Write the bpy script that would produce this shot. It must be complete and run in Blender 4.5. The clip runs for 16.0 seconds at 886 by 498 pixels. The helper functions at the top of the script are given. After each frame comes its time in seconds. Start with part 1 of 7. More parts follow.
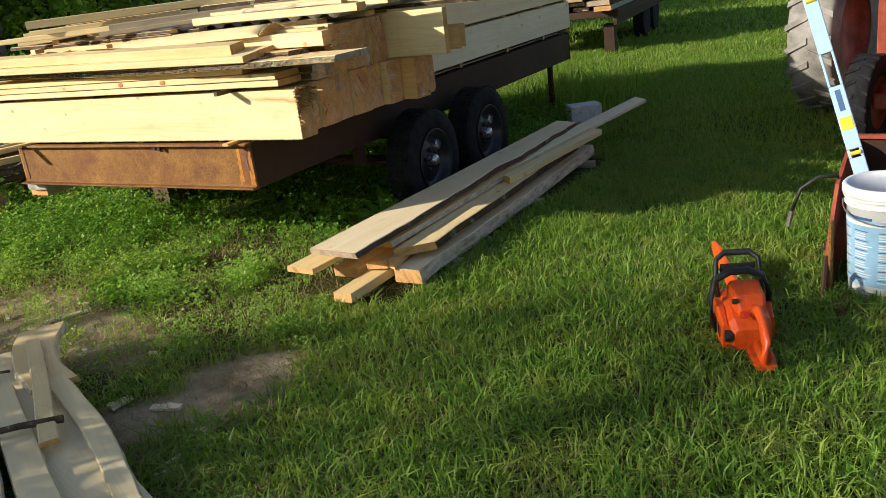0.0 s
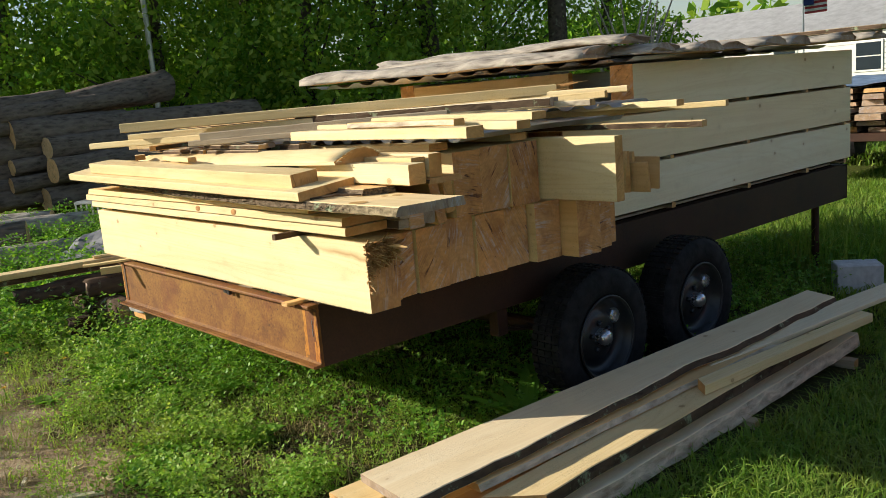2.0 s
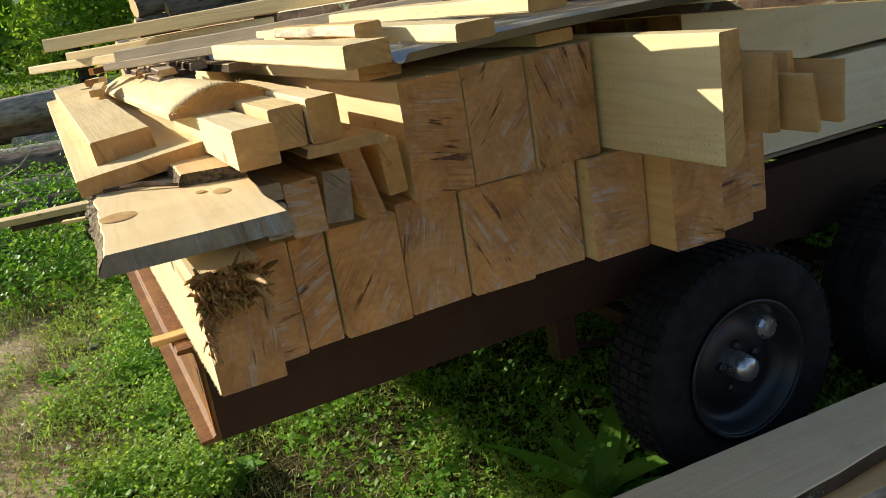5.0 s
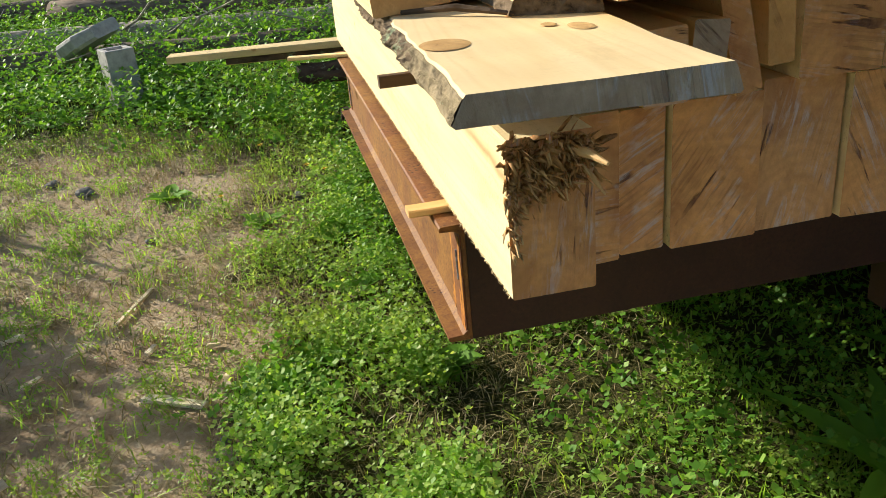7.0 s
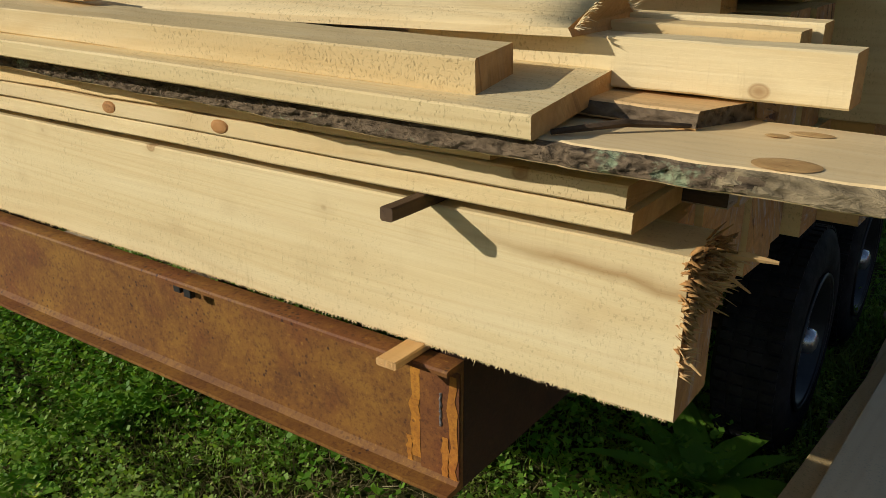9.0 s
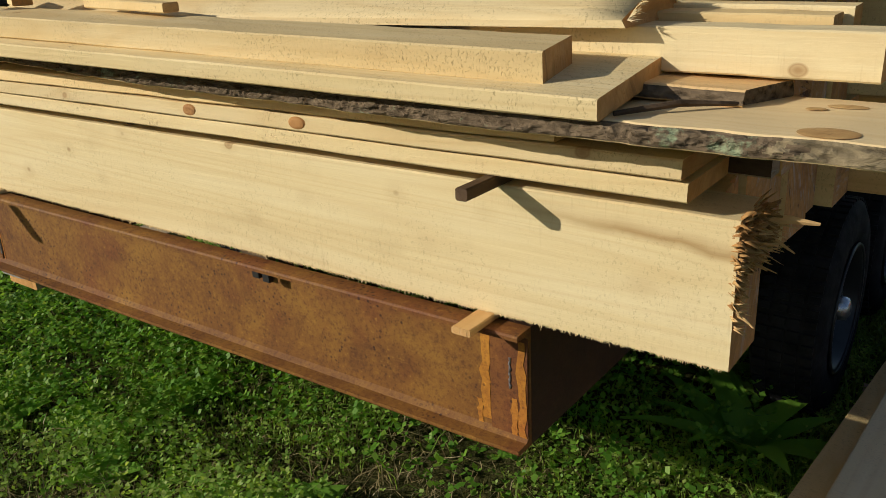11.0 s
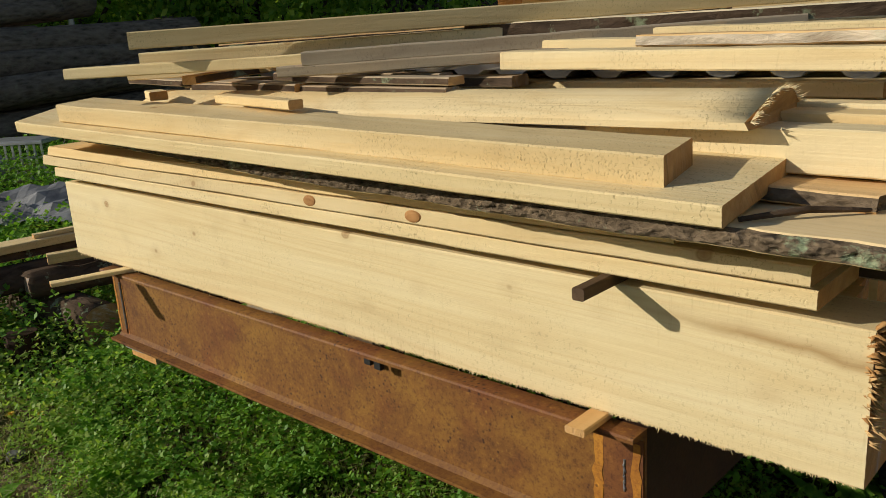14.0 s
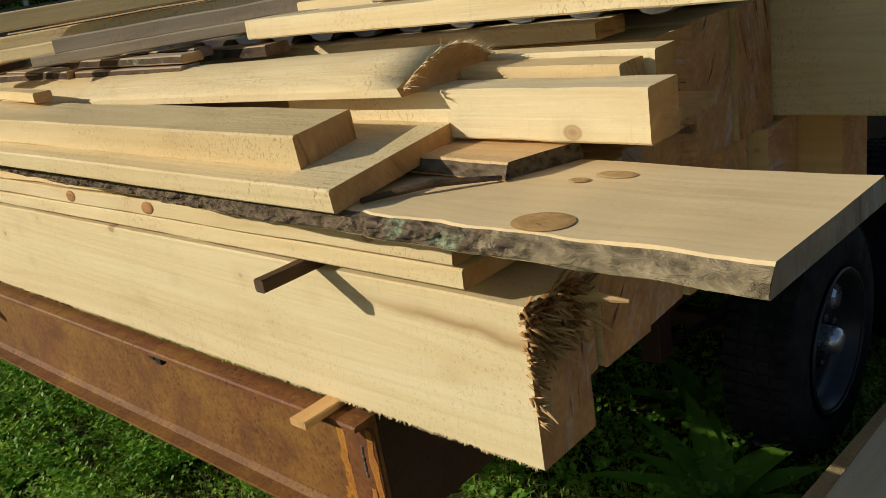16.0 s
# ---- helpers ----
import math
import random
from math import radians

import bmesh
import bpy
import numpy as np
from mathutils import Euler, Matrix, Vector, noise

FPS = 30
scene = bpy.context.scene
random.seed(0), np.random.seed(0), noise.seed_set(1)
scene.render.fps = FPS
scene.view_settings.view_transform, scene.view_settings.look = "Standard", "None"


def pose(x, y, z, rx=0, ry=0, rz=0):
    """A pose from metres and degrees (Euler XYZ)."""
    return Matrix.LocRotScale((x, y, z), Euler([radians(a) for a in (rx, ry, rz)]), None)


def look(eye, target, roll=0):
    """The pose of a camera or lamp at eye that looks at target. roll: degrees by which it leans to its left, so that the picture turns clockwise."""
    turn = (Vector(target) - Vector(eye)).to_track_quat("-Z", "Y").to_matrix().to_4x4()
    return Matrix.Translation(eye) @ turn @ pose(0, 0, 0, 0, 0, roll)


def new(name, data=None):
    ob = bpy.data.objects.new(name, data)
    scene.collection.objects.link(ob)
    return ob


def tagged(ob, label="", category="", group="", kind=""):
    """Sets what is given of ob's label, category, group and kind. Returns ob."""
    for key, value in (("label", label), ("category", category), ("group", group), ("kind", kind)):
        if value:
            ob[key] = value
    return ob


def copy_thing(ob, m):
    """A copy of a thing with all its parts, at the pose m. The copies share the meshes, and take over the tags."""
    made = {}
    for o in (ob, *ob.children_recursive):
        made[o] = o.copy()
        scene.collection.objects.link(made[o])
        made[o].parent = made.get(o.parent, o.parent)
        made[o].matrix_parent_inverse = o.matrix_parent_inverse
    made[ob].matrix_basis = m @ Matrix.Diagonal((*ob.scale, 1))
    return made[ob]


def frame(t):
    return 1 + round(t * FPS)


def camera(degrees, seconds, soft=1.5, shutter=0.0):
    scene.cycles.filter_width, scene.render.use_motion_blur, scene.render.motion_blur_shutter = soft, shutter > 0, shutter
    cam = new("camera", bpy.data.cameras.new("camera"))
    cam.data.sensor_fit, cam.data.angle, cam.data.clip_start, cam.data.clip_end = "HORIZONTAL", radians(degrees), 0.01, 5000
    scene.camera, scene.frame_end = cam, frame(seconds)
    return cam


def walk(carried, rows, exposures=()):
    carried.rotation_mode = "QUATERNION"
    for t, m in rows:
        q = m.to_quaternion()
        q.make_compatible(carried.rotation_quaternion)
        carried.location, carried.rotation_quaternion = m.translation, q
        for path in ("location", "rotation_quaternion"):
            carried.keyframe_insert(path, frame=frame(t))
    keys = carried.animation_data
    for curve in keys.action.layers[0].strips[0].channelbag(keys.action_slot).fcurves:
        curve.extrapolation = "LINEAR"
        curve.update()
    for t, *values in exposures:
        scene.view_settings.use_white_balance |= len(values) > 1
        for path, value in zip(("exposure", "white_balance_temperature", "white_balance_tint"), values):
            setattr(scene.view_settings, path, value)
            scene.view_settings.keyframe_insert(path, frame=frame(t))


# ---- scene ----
cam = camera(55.4, 16.0, soft=0.7)
PATH = [
    (0, (2.780, -3.354, 1.548), (1.797, -1.730, 0.918), -7.2),
    (0.5, (2.644, -2.871, 1.603), (1.561, -1.287, 1.038), -4.9),
    (1, (2.679, -2.424, 1.626), (1.527, -0.862, 1.142), -6.7),
    (1.5, (2.640, -2.065, 1.626), (1.163, -0.791, 1.184), -9.6),
    (2, (2.381, -1.706, 1.546), (0.894, -0.417, 1.187), -4.8),
    (2.5, (2.255, -1.399, 1.542), (0.732, -0.161, 1.154), -7.8),
    (3, (2.155, -1.063, 1.563), (0.458, -0.083, 1.164), -12.5),
    (3.5, (1.957, -0.833, 1.546), (0.251, 0.109, 1.092), -11.7),
    (4, (1.729, -0.633, 1.532), (0.027, 0.297, 1.043), -9.8),
    (4.2, (1.675, -0.541, 1.520), (-0.019, 0.394, 1.013), -9.9),
    (6.3, (1.338, 0.192, 1.461), (-0.481, 0.517, 0.697), -7.3),
    (6.5, (1.243, -0.003, 1.430), (-0.562, 0.331, 0.636), -6.5),
    (7, (1.107, -0.305, 1.403), (-0.693, 0.026, 0.595), -5.3),
    (7.5, (0.958, -0.517, 1.398), (-0.691, 0.249, 0.564), 1.5),
    (8, (0.609, -0.657, 1.371), (-0.848, 0.420, 0.525), -1.9),
    (8.5, (0.460, -0.801, 1.404), (-0.830, 0.490, 0.586), -1.2),
    (9, (0.334, -1.048, 1.453), (-0.747, 0.487, 0.764), -0.1),
    (9.5, (0.263, -1.185, 1.437), (-0.835, 0.349, 0.774), 0.5),
    (9.7, (0.273, -1.194, 1.443), (-0.815, 0.336, 0.754), 0.6),
    (11.8, (0.362, -1.223, 1.493), (-0.791, 0.252, 0.791), -4.9),
    (12, (0.359, -1.226, 1.500), (-0.817, 0.226, 0.786), -4.8),
    (12.5, (0.352, -1.254, 1.522), (-0.893, 0.180, 0.896), -5.5),
    (13, (0.335, -1.284, 1.543), (-0.988, 0.128, 1.036), -5.4),
    (13.5, (0.318, -1.259, 1.534), (-1.003, 0.149, 1.014), -3.9),
    (14, (0.319, -1.227, 1.525), (-1.001, 0.178, 0.993), -3.7),
    (14.5, (0.328, -1.182, 1.505), (-0.893, 0.298, 0.941), -2.8),
    (15, (0.347, -1.109, 1.459), (-0.692, 0.475, 0.817), -1.4),
    (15.5, (0.446, -0.962, 1.464), (-0.607, 0.597, 0.784), -5.1),
    (16, (0.651, -0.787, 1.505), (-0.680, 0.555, 0.853), -9.4),
]
walk(cam, [(t, look(eye, target, roll)) for t, eye, target, roll in PATH],
     exposures=[(0, 0.42), (4.2, 0.42), (6.3, 0.82), (7.0, 0.68), (7.5, 0.22), (8.0, 0.0), (9.0, -0.50), (12.5, -0.40), (16.0, -0.42)])

# ---- light ----
SUN = Vector((-0.66, -0.66, 0.39)).normalized()
world = bpy.data.worlds.new("sky")
scene.world = world
world.use_nodes = True
wt = world.node_tree
sky = wt.nodes.new("ShaderNodeTexSky")
sky.sky_type, sky.sun_disc = "NISHITA", False
sky.sun_elevation, sky.sun_rotation = math.asin(SUN.z), math.atan2(SUN.x, SUN.y)
wt.links.new(sky.outputs[0], wt.nodes["Background"].inputs[0])
wt.nodes["Background"].inputs[1].default_value = 0.094
sun = new("sun", bpy.data.lights.new("sun", "SUN"))
sun.data.energy, sun.data.angle, sun.data.color = 5.0, radians(0.5), (1.0, 0.925, 0.79)
sun.rotation_euler = (-SUN).to_track_quat("-Z", "Y").to_euler()

# ---- materials ----
def material(name, rough=0.7, metal=0.0, spec=0.3):
    m = bpy.data.materials.new(name)
    m.use_nodes = True
    n = m.node_tree.nodes
    b = n["Principled BSDF"]
    b.inputs["Roughness"].default_value = rough
    b.inputs["Metallic"].default_value = metal
    b.inputs["Specular IOR Level"].default_value = spec
    return m, m.node_tree, b


def node(nt, kind, **props):
    n = nt.nodes.new("ShaderNode" + kind)
    for k, v in props.items():
        n.inputs[k.replace("_", " ")].default_value = v
    return n


def coords(nt, scale=(1, 1, 1), space="Object", offset=True):
    tc = nt.nodes.new("ShaderNodeTexCoord")
    mp = nt.nodes.new("ShaderNodeMapping")
    mp.inputs["Scale"].default_value = scale
    nt.links.new(tc.outputs[space], mp.inputs["Vector"])
    if offset:
        oi = nt.nodes.new("ShaderNodeObjectInfo")
        sc = nt.nodes.new("ShaderNodeVectorMath")
        sc.operation = "SCALE"
        sc.inputs[0].default_value = (37.0, 53.0, 71.0)
        nt.links.new(oi.outputs["Random"], sc.inputs["Scale"])
        nt.links.new(sc.outputs[0], mp.inputs["Location"])
    return mp.outputs[0]


def noise_tex(nt, vec, scale, detail=4.0, rough=0.55, distort=0.0):
    n = node(nt, "TexNoise", Scale=scale, Detail=detail, Roughness=rough, Distortion=distort)
    nt.links.new(vec, n.inputs["Vector"])
    return n.outputs["Fac"]


def ramp(nt, fac, stops):
    r = nt.nodes.new("ShaderNodeValToRGB")
    e = r.color_ramp.elements
    while len(e) < len(stops):
        e.new(0.5)
    for el, (p, c) in zip(e, stops):
        el.position, el.color = p, (*c, 1) if len(c) == 3 else c
    nt.links.new(fac, r.inputs[0])
    return r.outputs[0]


def grey(v):
    return (v, v, v)


def mix(nt, fac, a, b, mode="MIX"):
    m = nt.nodes.new("ShaderNodeMix")
    m.data_type, m.blend_type = "RGBA", mode
    for s, v in ((m.inputs[0], fac), (m.inputs[6], a), (m.inputs[7], b)):
        if isinstance(v, (int, float)):
            s.default_value = v
        elif isinstance(v, tuple):
            s.default_value = (*v, 1)
        else:
            nt.links.new(v, s)
    return m.outputs[2]


def bump(nt, b, height, strength, dist):
    n = node(nt, "Bump", Strength=strength, Distance=dist)
    nt.links.new(height, n.inputs["Height"])
    nt.links.new(n.outputs[0], b.inputs["Normal"])


def add(nt, a, b, k=1.0):
    m = nt.nodes.new("ShaderNodeMath")
    m.operation = "MULTIPLY_ADD"
    nt.links.new(b, m.inputs[0])
    m.inputs[1].default_value = k
    nt.links.new(a, m.inputs[2])
    return m.outputs[0]


def sawn(name, light, mid, dark, rough=0.72, knots=True, saw=0.5, grime=0.25, streak=False, relief=0.6):
    """Rough-sawn softwood: soft grain along local x, patches of saw marks across it, small knots, stains, torn pits."""
    m, nt, b = material(name, rough, spec=0.2)
    g1 = noise_tex(nt, coords(nt, (0.5, 9, 9)), 1.6, 4, 0.55, 0.8)
    g2 = noise_tex(nt, coords(nt, (1.4, 48, 48)), 1.6, 3, 0.6, 0.2)
    soft_dark = tuple(0.45 * x + 0.55 * y for x, y in zip(dark, mid))
    col = ramp(nt, g1, [(0.22, soft_dark), (0.44, mid), (0.70, light)])
    cath = noise_tex(nt, coords(nt, (0.22, 2.6, 2.6)), 1.3, 2, 0.5, 0.4)
    rings = nt.nodes.new("ShaderNodeMath")
    rings.operation = "PINGPONG"
    rings.inputs[1].default_value = 0.022
    nt.links.new(cath, rings.inputs[0])
    col = mix(nt, ramp(nt, rings.outputs[0], [(0.0, grey(0.30)), (0.010, grey(0.0))]), col, dark)
    col = mix(nt, ramp(nt, g2, [(0.45, grey(0)), (0.75, grey(0.16))]), col, dark)
    oi = nt.nodes.new("ShaderNodeObjectInfo")
    tone = ramp(nt, oi.outputs["Random"], [(0, (0.88, 0.85, 0.80)), (0.3, (1.0, 0.90, 0.76)), (0.65, (1, 1, 1)), (1, (1.0, 0.95, 0.84))])
    col = mix(nt, 1.0, col, tone, "MULTIPLY")
    st = noise_tex(nt, coords(nt, (1.6, 3, 3)), 1.9, 5, 0.65, 0.5)
    col = mix(nt, ramp(nt, st, [(0.56, grey(0)), (0.80, grey(grime))]), col, (0.34, 0.22, 0.10))
    h = g2
    if knots:
        v = node(nt, "TexVoronoi", Scale=6.5, Randomness=1.0)
        nt.links.new(coords(nt, (0.75, 1.0, 1.0)), v.inputs["Vector"])
        kf = ramp(nt, v.outputs["Distance"], [(0.035, grey(0.75)), (0.055, grey(0.55)), (0.066, grey(0.7)), (0.085, grey(0.12)), (0.20, grey(0))])
        col = mix(nt, kf, col, (0.33, 0.17, 0.06))
    patch = noise_tex(nt, coords(nt, (2.2, 5, 5)), 1.3, 3, 0.6)
    sw = noise_tex(nt, coords(nt, (170, 14, 14)), 1.0, 4, 0.7, 1.2)
    lines = mix(nt, 1.0, ramp(nt, sw, [(0.54, grey(0)), (0.70, grey(1))]), ramp(nt, patch, [(0.46, grey(0.02)), (0.70, grey(0.34))]), "MULTIPLY")
    col = mix(nt, lines, col, tuple(x * 0.72 for x in dark))
    sp = noise_tex(nt, coords(nt, (230, 150, 150)), 1.0, 2, 0.6, 0.6)
    pits = mix(nt, 1.0, ramp(nt, sp, [(0.56, grey(0)), (0.70, grey(1))]), ramp(nt, noise_tex(nt, coords(nt, (3, 4, 4)), 1.1, 3, 0.6), [(0.44, grey(0.03)), (0.60, grey(0.46 * relief / 0.6))]), "MULTIPLY")
    col = mix(nt, pits, col, tuple(x * 0.6 for x in dark))
    if streak:
        tc = nt.nodes.new("ShaderNodeTexCoord")
        sx = nt.nodes.new("ShaderNodeSeparateXYZ")
        nt.links.new(tc.outputs["Object"], sx.inputs[0])
        wob = noise_tex(nt, coords(nt, (3, 3, 3), offset=False), 2.0, 3)
        zz = add(nt, sx.outputs[2], wob, 0.05)
        zz = add(nt, zz, sx.outputs[0], 0.06)
        band = ramp(nt, zz, [(0.362, grey(0)), (0.376, grey(0.75)), (0.384, grey(0.35)), (0.40, grey(0))])
        mr = node(nt, "MapRange")
        nt.links.new(sx.outputs[0], mr.inputs[0])
        mr.inputs[1].default_value, mr.inputs[2].default_value = 2.18, 2.42
        col = mix(nt, mix(nt, 1.0, band, mr.outputs[0], "MULTIPLY"), col, (0.36, 0.20, 0.07))
    h = add(nt, h, lines, saw * 1.2)
    h = add(nt, h, pits, -0.8)
    h = add(nt, h, noise_tex(nt, coords(nt, (90, 120, 120)), 1.0, 3), 0.5)
    nt.links.new(col, b.inputs["Base Color"])
    bump(nt, b, h, relief, 0.0020)
    return m


def end_grain(name, base, dark, pale, checks=1.0, sealer=1.0):
    """Sawn timber end: mottled heartwood, fine saw scores that run one way, a few long checks, smears of pale sealer."""
    m, nt, b = material(name, 0.78, spec=0.2)
    oi = nt.nodes.new("ShaderNodeObjectInfo")
    ang = nt.nodes.new("ShaderNodeMath")
    ang.operation = "MULTIPLY"
    ang.inputs[1].default_value = 23.0
    nt.links.new(oi.outputs["Random"], ang.inputs[0])
    rot = nt.nodes.new("ShaderNodeVectorRotate")
    rot.rotation_type = "X_AXIS"
    nt.links.new(coords(nt), rot.inputs["Vector"])
    nt.links.new(ang.outputs[0], rot.inputs["Angle"])

    def turned(scale):
        mp = nt.nodes.new("ShaderNodeMapping")
        mp.inputs["Scale"].default_value = scale
        nt.links.new(rot.outputs[0], mp.inputs["Vector"])
        return mp.outputs[0]

    big = noise_tex(nt, coords(nt, (9, 9, 9)), 1.3, 5, 0.6, 0.6)
    col = ramp(nt, big, [(0.28, dark), (0.52, base), (0.76, tuple(min(1, x * 1.25) for x in base))])
    w = node(nt, "TexWave", Scale=16.0, Distortion=4.0, Detail=3.0, Detail_Scale=1.2)
    w.wave_type, w.rings_direction = "RINGS", "X"
    nt.links.new(coords(nt, (1, 1, 1), offset=False), w.inputs["Vector"])
    col = mix(nt, ramp(nt, w.outputs["Fac"], [(0.3, grey(0)), (0.95, grey(0.16))]), col, dark)
    tone = ramp(nt, oi.outputs["Random"], [(0, (0.80, 0.70, 0.64)), (0.25, (1, 1, 1)), (0.5, (0.90, 0.80, 0.70)), (0.75, (1.0, 0.88, 0.72)), (1, (0.82, 0.80, 0.82))])
    col = mix(nt, 1.0, col, tone, "MULTIPLY")
    score = noise_tex(nt, turned((4, 5, 150)), 1.0, 4, 0.6, 0.25)
    where = noise_tex(nt, coords(nt, (7, 7, 7)), 1.3, 3, 0.6)
    amount = ramp(nt, where, [(0.44, grey(0.04)), (0.64, grey(0.55))])
    fine_lines = mix(nt, 1.0, ramp(nt, score, [(0.50, grey(0)), (0.60, grey(0.8))]), amount, "MULTIPLY")
    col = mix(nt, fine_lines, col, tuple(x * 0.62 for x in dark))
    s = noise_tex(nt, turned((3, 3.5, 44)), 1.0, 5, 0.6, 0.35)
    crack = mix(nt, 1.0, ramp(nt, s, [(0.615, grey(0)), (0.635, grey(0.9 * checks)), (0.70, grey(0.9 * checks))]), ramp(nt, where, [(0.44, grey(0.0)), (0.54, grey(1))]), "MULTIPLY")
    col = mix(nt, crack, col, (0.10, 0.04, 0.028))
    fine = noise_tex(nt, coords(nt, (90, 90, 90)), 1.0, 4, 0.7)
    col = mix(nt, ramp(nt, fine, [(0.42, grey(0)), (0.72, grey(0.38))]), col, dark)
    p = noise_tex(nt, coords(nt, (6, 6, 6)), 1.5, 4, 0.65, 0.6)
    p2 = noise_tex(nt, turned((4, 7, 60)), 1.0, 5, 0.7, 0.9)
    seal = mix(nt, 1.0, ramp(nt, p, [(0.46, grey(0)), (0.60, grey(0.6 * sealer))]), ramp(nt, p2, [(0.50, grey(0.05)), (0.62, grey(0.85))]), "MULTIPLY")
    col = mix(nt, seal, col, pale)
    nt.links.new(col, b.inputs["Base Color"])
    h = add(nt, fine, crack, -1.8)
    h = add(nt, h, fine_lines, -0.9)
    h = add(nt, h, seal, 0.6)
    h = add(nt, h, big, 1.2)
    bump(nt, b, h, 0.9, 0.0035)
    return m


def bark_mat(name, a, c, lichen=0.3, scale=1.0):
    m, nt, b = material(name, 0.92, spec=0.1)
    v = node(nt, "TexVoronoi", Scale=16.0 * scale, Randomness=1.0)
    nt.links.new(coords(nt, (0.45, 1.6, 1.6)), v.inputs["Vector"])
    n = noise_tex(nt, coords(nt, (1, 2.4, 2.4)), 9 * scale, 6, 0.65, 0.5)
    col = ramp(nt, add(nt, n, v.outputs["Distance"], 0.35), [(0.35, a), (0.62, c), (0.9, tuple(min(1, 1.5 * x) for x in c))])
    l = noise_tex(nt, coords(nt, (2, 2, 2)), 6, 5, 0.7)
    col = mix(nt, ramp(nt, l, [(0.58, grey(0)), (0.66, grey(lichen))]), col, (0.36, 0.44, 0.27))
    nt.links.new(col, b.inputs["Base Color"])
    bump(nt, b, add(nt, n, v.outputs["Distance"], 0.8), 1.0, 0.012)
    return m


def plain(name, c, rough=0.5, metal=0.0, spec=0.4, var=0.12, scale=8.0, bmp=0.15):
    """A painted or moulded surface with light mottling, dust and fine relief."""
    m, nt, b = material(name, rough, metal, spec)
    n = noise_tex(nt, coords(nt, offset=False), scale, 5, 0.65)
    f = noise_tex(nt, coords(nt, offset=False), scale * 9, 3)
    lo = tuple(x * (1 - var * 1.6) for x in c)
    hi = tuple(min(1.0, x * (1 + var)) for x in c)
    col = ramp(nt, n, [(0.3, lo), (0.55, c), (0.75, hi)])
    nt.links.new(col, b.inputs["Base Color"])
    nt.links.new(ramp(nt, n, [(0.3, grey(min(1, rough * 1.15))), (0.7, grey(rough * 0.85))]), b.inputs["Roughness"])
    bump(nt, b, f, bmp, 0.002)
    return m


PINE = sawn("sawn_pine", (0.84, 0.71, 0.44), (0.79, 0.64, 0.36), (0.66, 0.48, 0.23), relief=0.8)
PINE_SLAB = sawn("slab_pine", (0.86, 0.74, 0.49), (0.82, 0.68, 0.42), (0.72, 0.55, 0.30), grime=0.45, knots=False, relief=0.2)
PINE_STREAK = sawn("streaked_pine", (0.84, 0.72, 0.45), (0.80, 0.66, 0.38), (0.68, 0.50, 0.25), grime=0.2, streak=True, relief=0.5)
PINE_PALE = sawn("pale_pine", (0.85, 0.77, 0.59), (0.81, 0.71, 0.51), (0.71, 0.58, 0.39), grime=0.2)
PINE_GREY = sawn("weathered_pine", (0.55, 0.46, 0.34), (0.44, 0.36, 0.26), (0.30, 0.23, 0.16), grime=0.4)
PINE_ORANGE = sawn("resin_pine", (0.78, 0.55, 0.28), (0.71, 0.47, 0.22), (0.58, 0.35, 0.14))
END = end_grain("timber_end", (0.69, 0.385, 0.165), (0.42, 0.20, 0.082), (0.60, 0.58, 0.62))
END_CLEAN = end_grain("board_end", (0.68, 0.42, 0.18), (0.50, 0.27, 0.10), (0.55, 0.42, 0.28), 0.35, 0.3)
END_GREY = end_grain("sealed_end", (0.44, 0.34, 0.25), (0.27, 0.19, 0.13), (0.52, 0.56, 0.63), 0.5, 1.0)
BARK = bark_mat("bark", (0.016, 0.011, 0.008), (0.085, 0.058, 0.038), 0.6)
BARK_EDGE = bark_mat("slab_bark", (0.018, 0.013, 0.009), (0.17, 0.125, 0.08), 0.85, 3.6)
CAMBIUM = bark_mat("thin_grey_bark", (0.060, 0.042, 0.024), (0.27, 0.215, 0.13), 0.85, 3.0)
BARK_INNER = bark_mat("inner_bark", (0.24, 0.17, 0.11), (0.52, 0.44, 0.33), 0.2, 1.2)
BARK_PALE = bark_mat("grey_bark", (0.10, 0.08, 0.065), (0.34, 0.30, 0.25), 0.15)
BARK_LOG = bark_mat("log_bark", (0.03, 0.023, 0.018), (0.15, 0.118, 0.092), 0.1, 0.8)
BARK_TREE = bark_mat("tree_bark", (0.02, 0.016, 0.012), (0.075, 0.06, 0.045), 0.25, 0.4)
SPLINTER = sawn("torn_fibre", (0.64, 0.40, 0.17), (0.46, 0.25, 0.095), (0.20, 0.09, 0.036), knots=False)
STICK = sawn("dark_sticker", (0.17, 0.12, 0.08), (0.11, 0.075, 0.05), (0.07, 0.045, 0.03), knots=False)


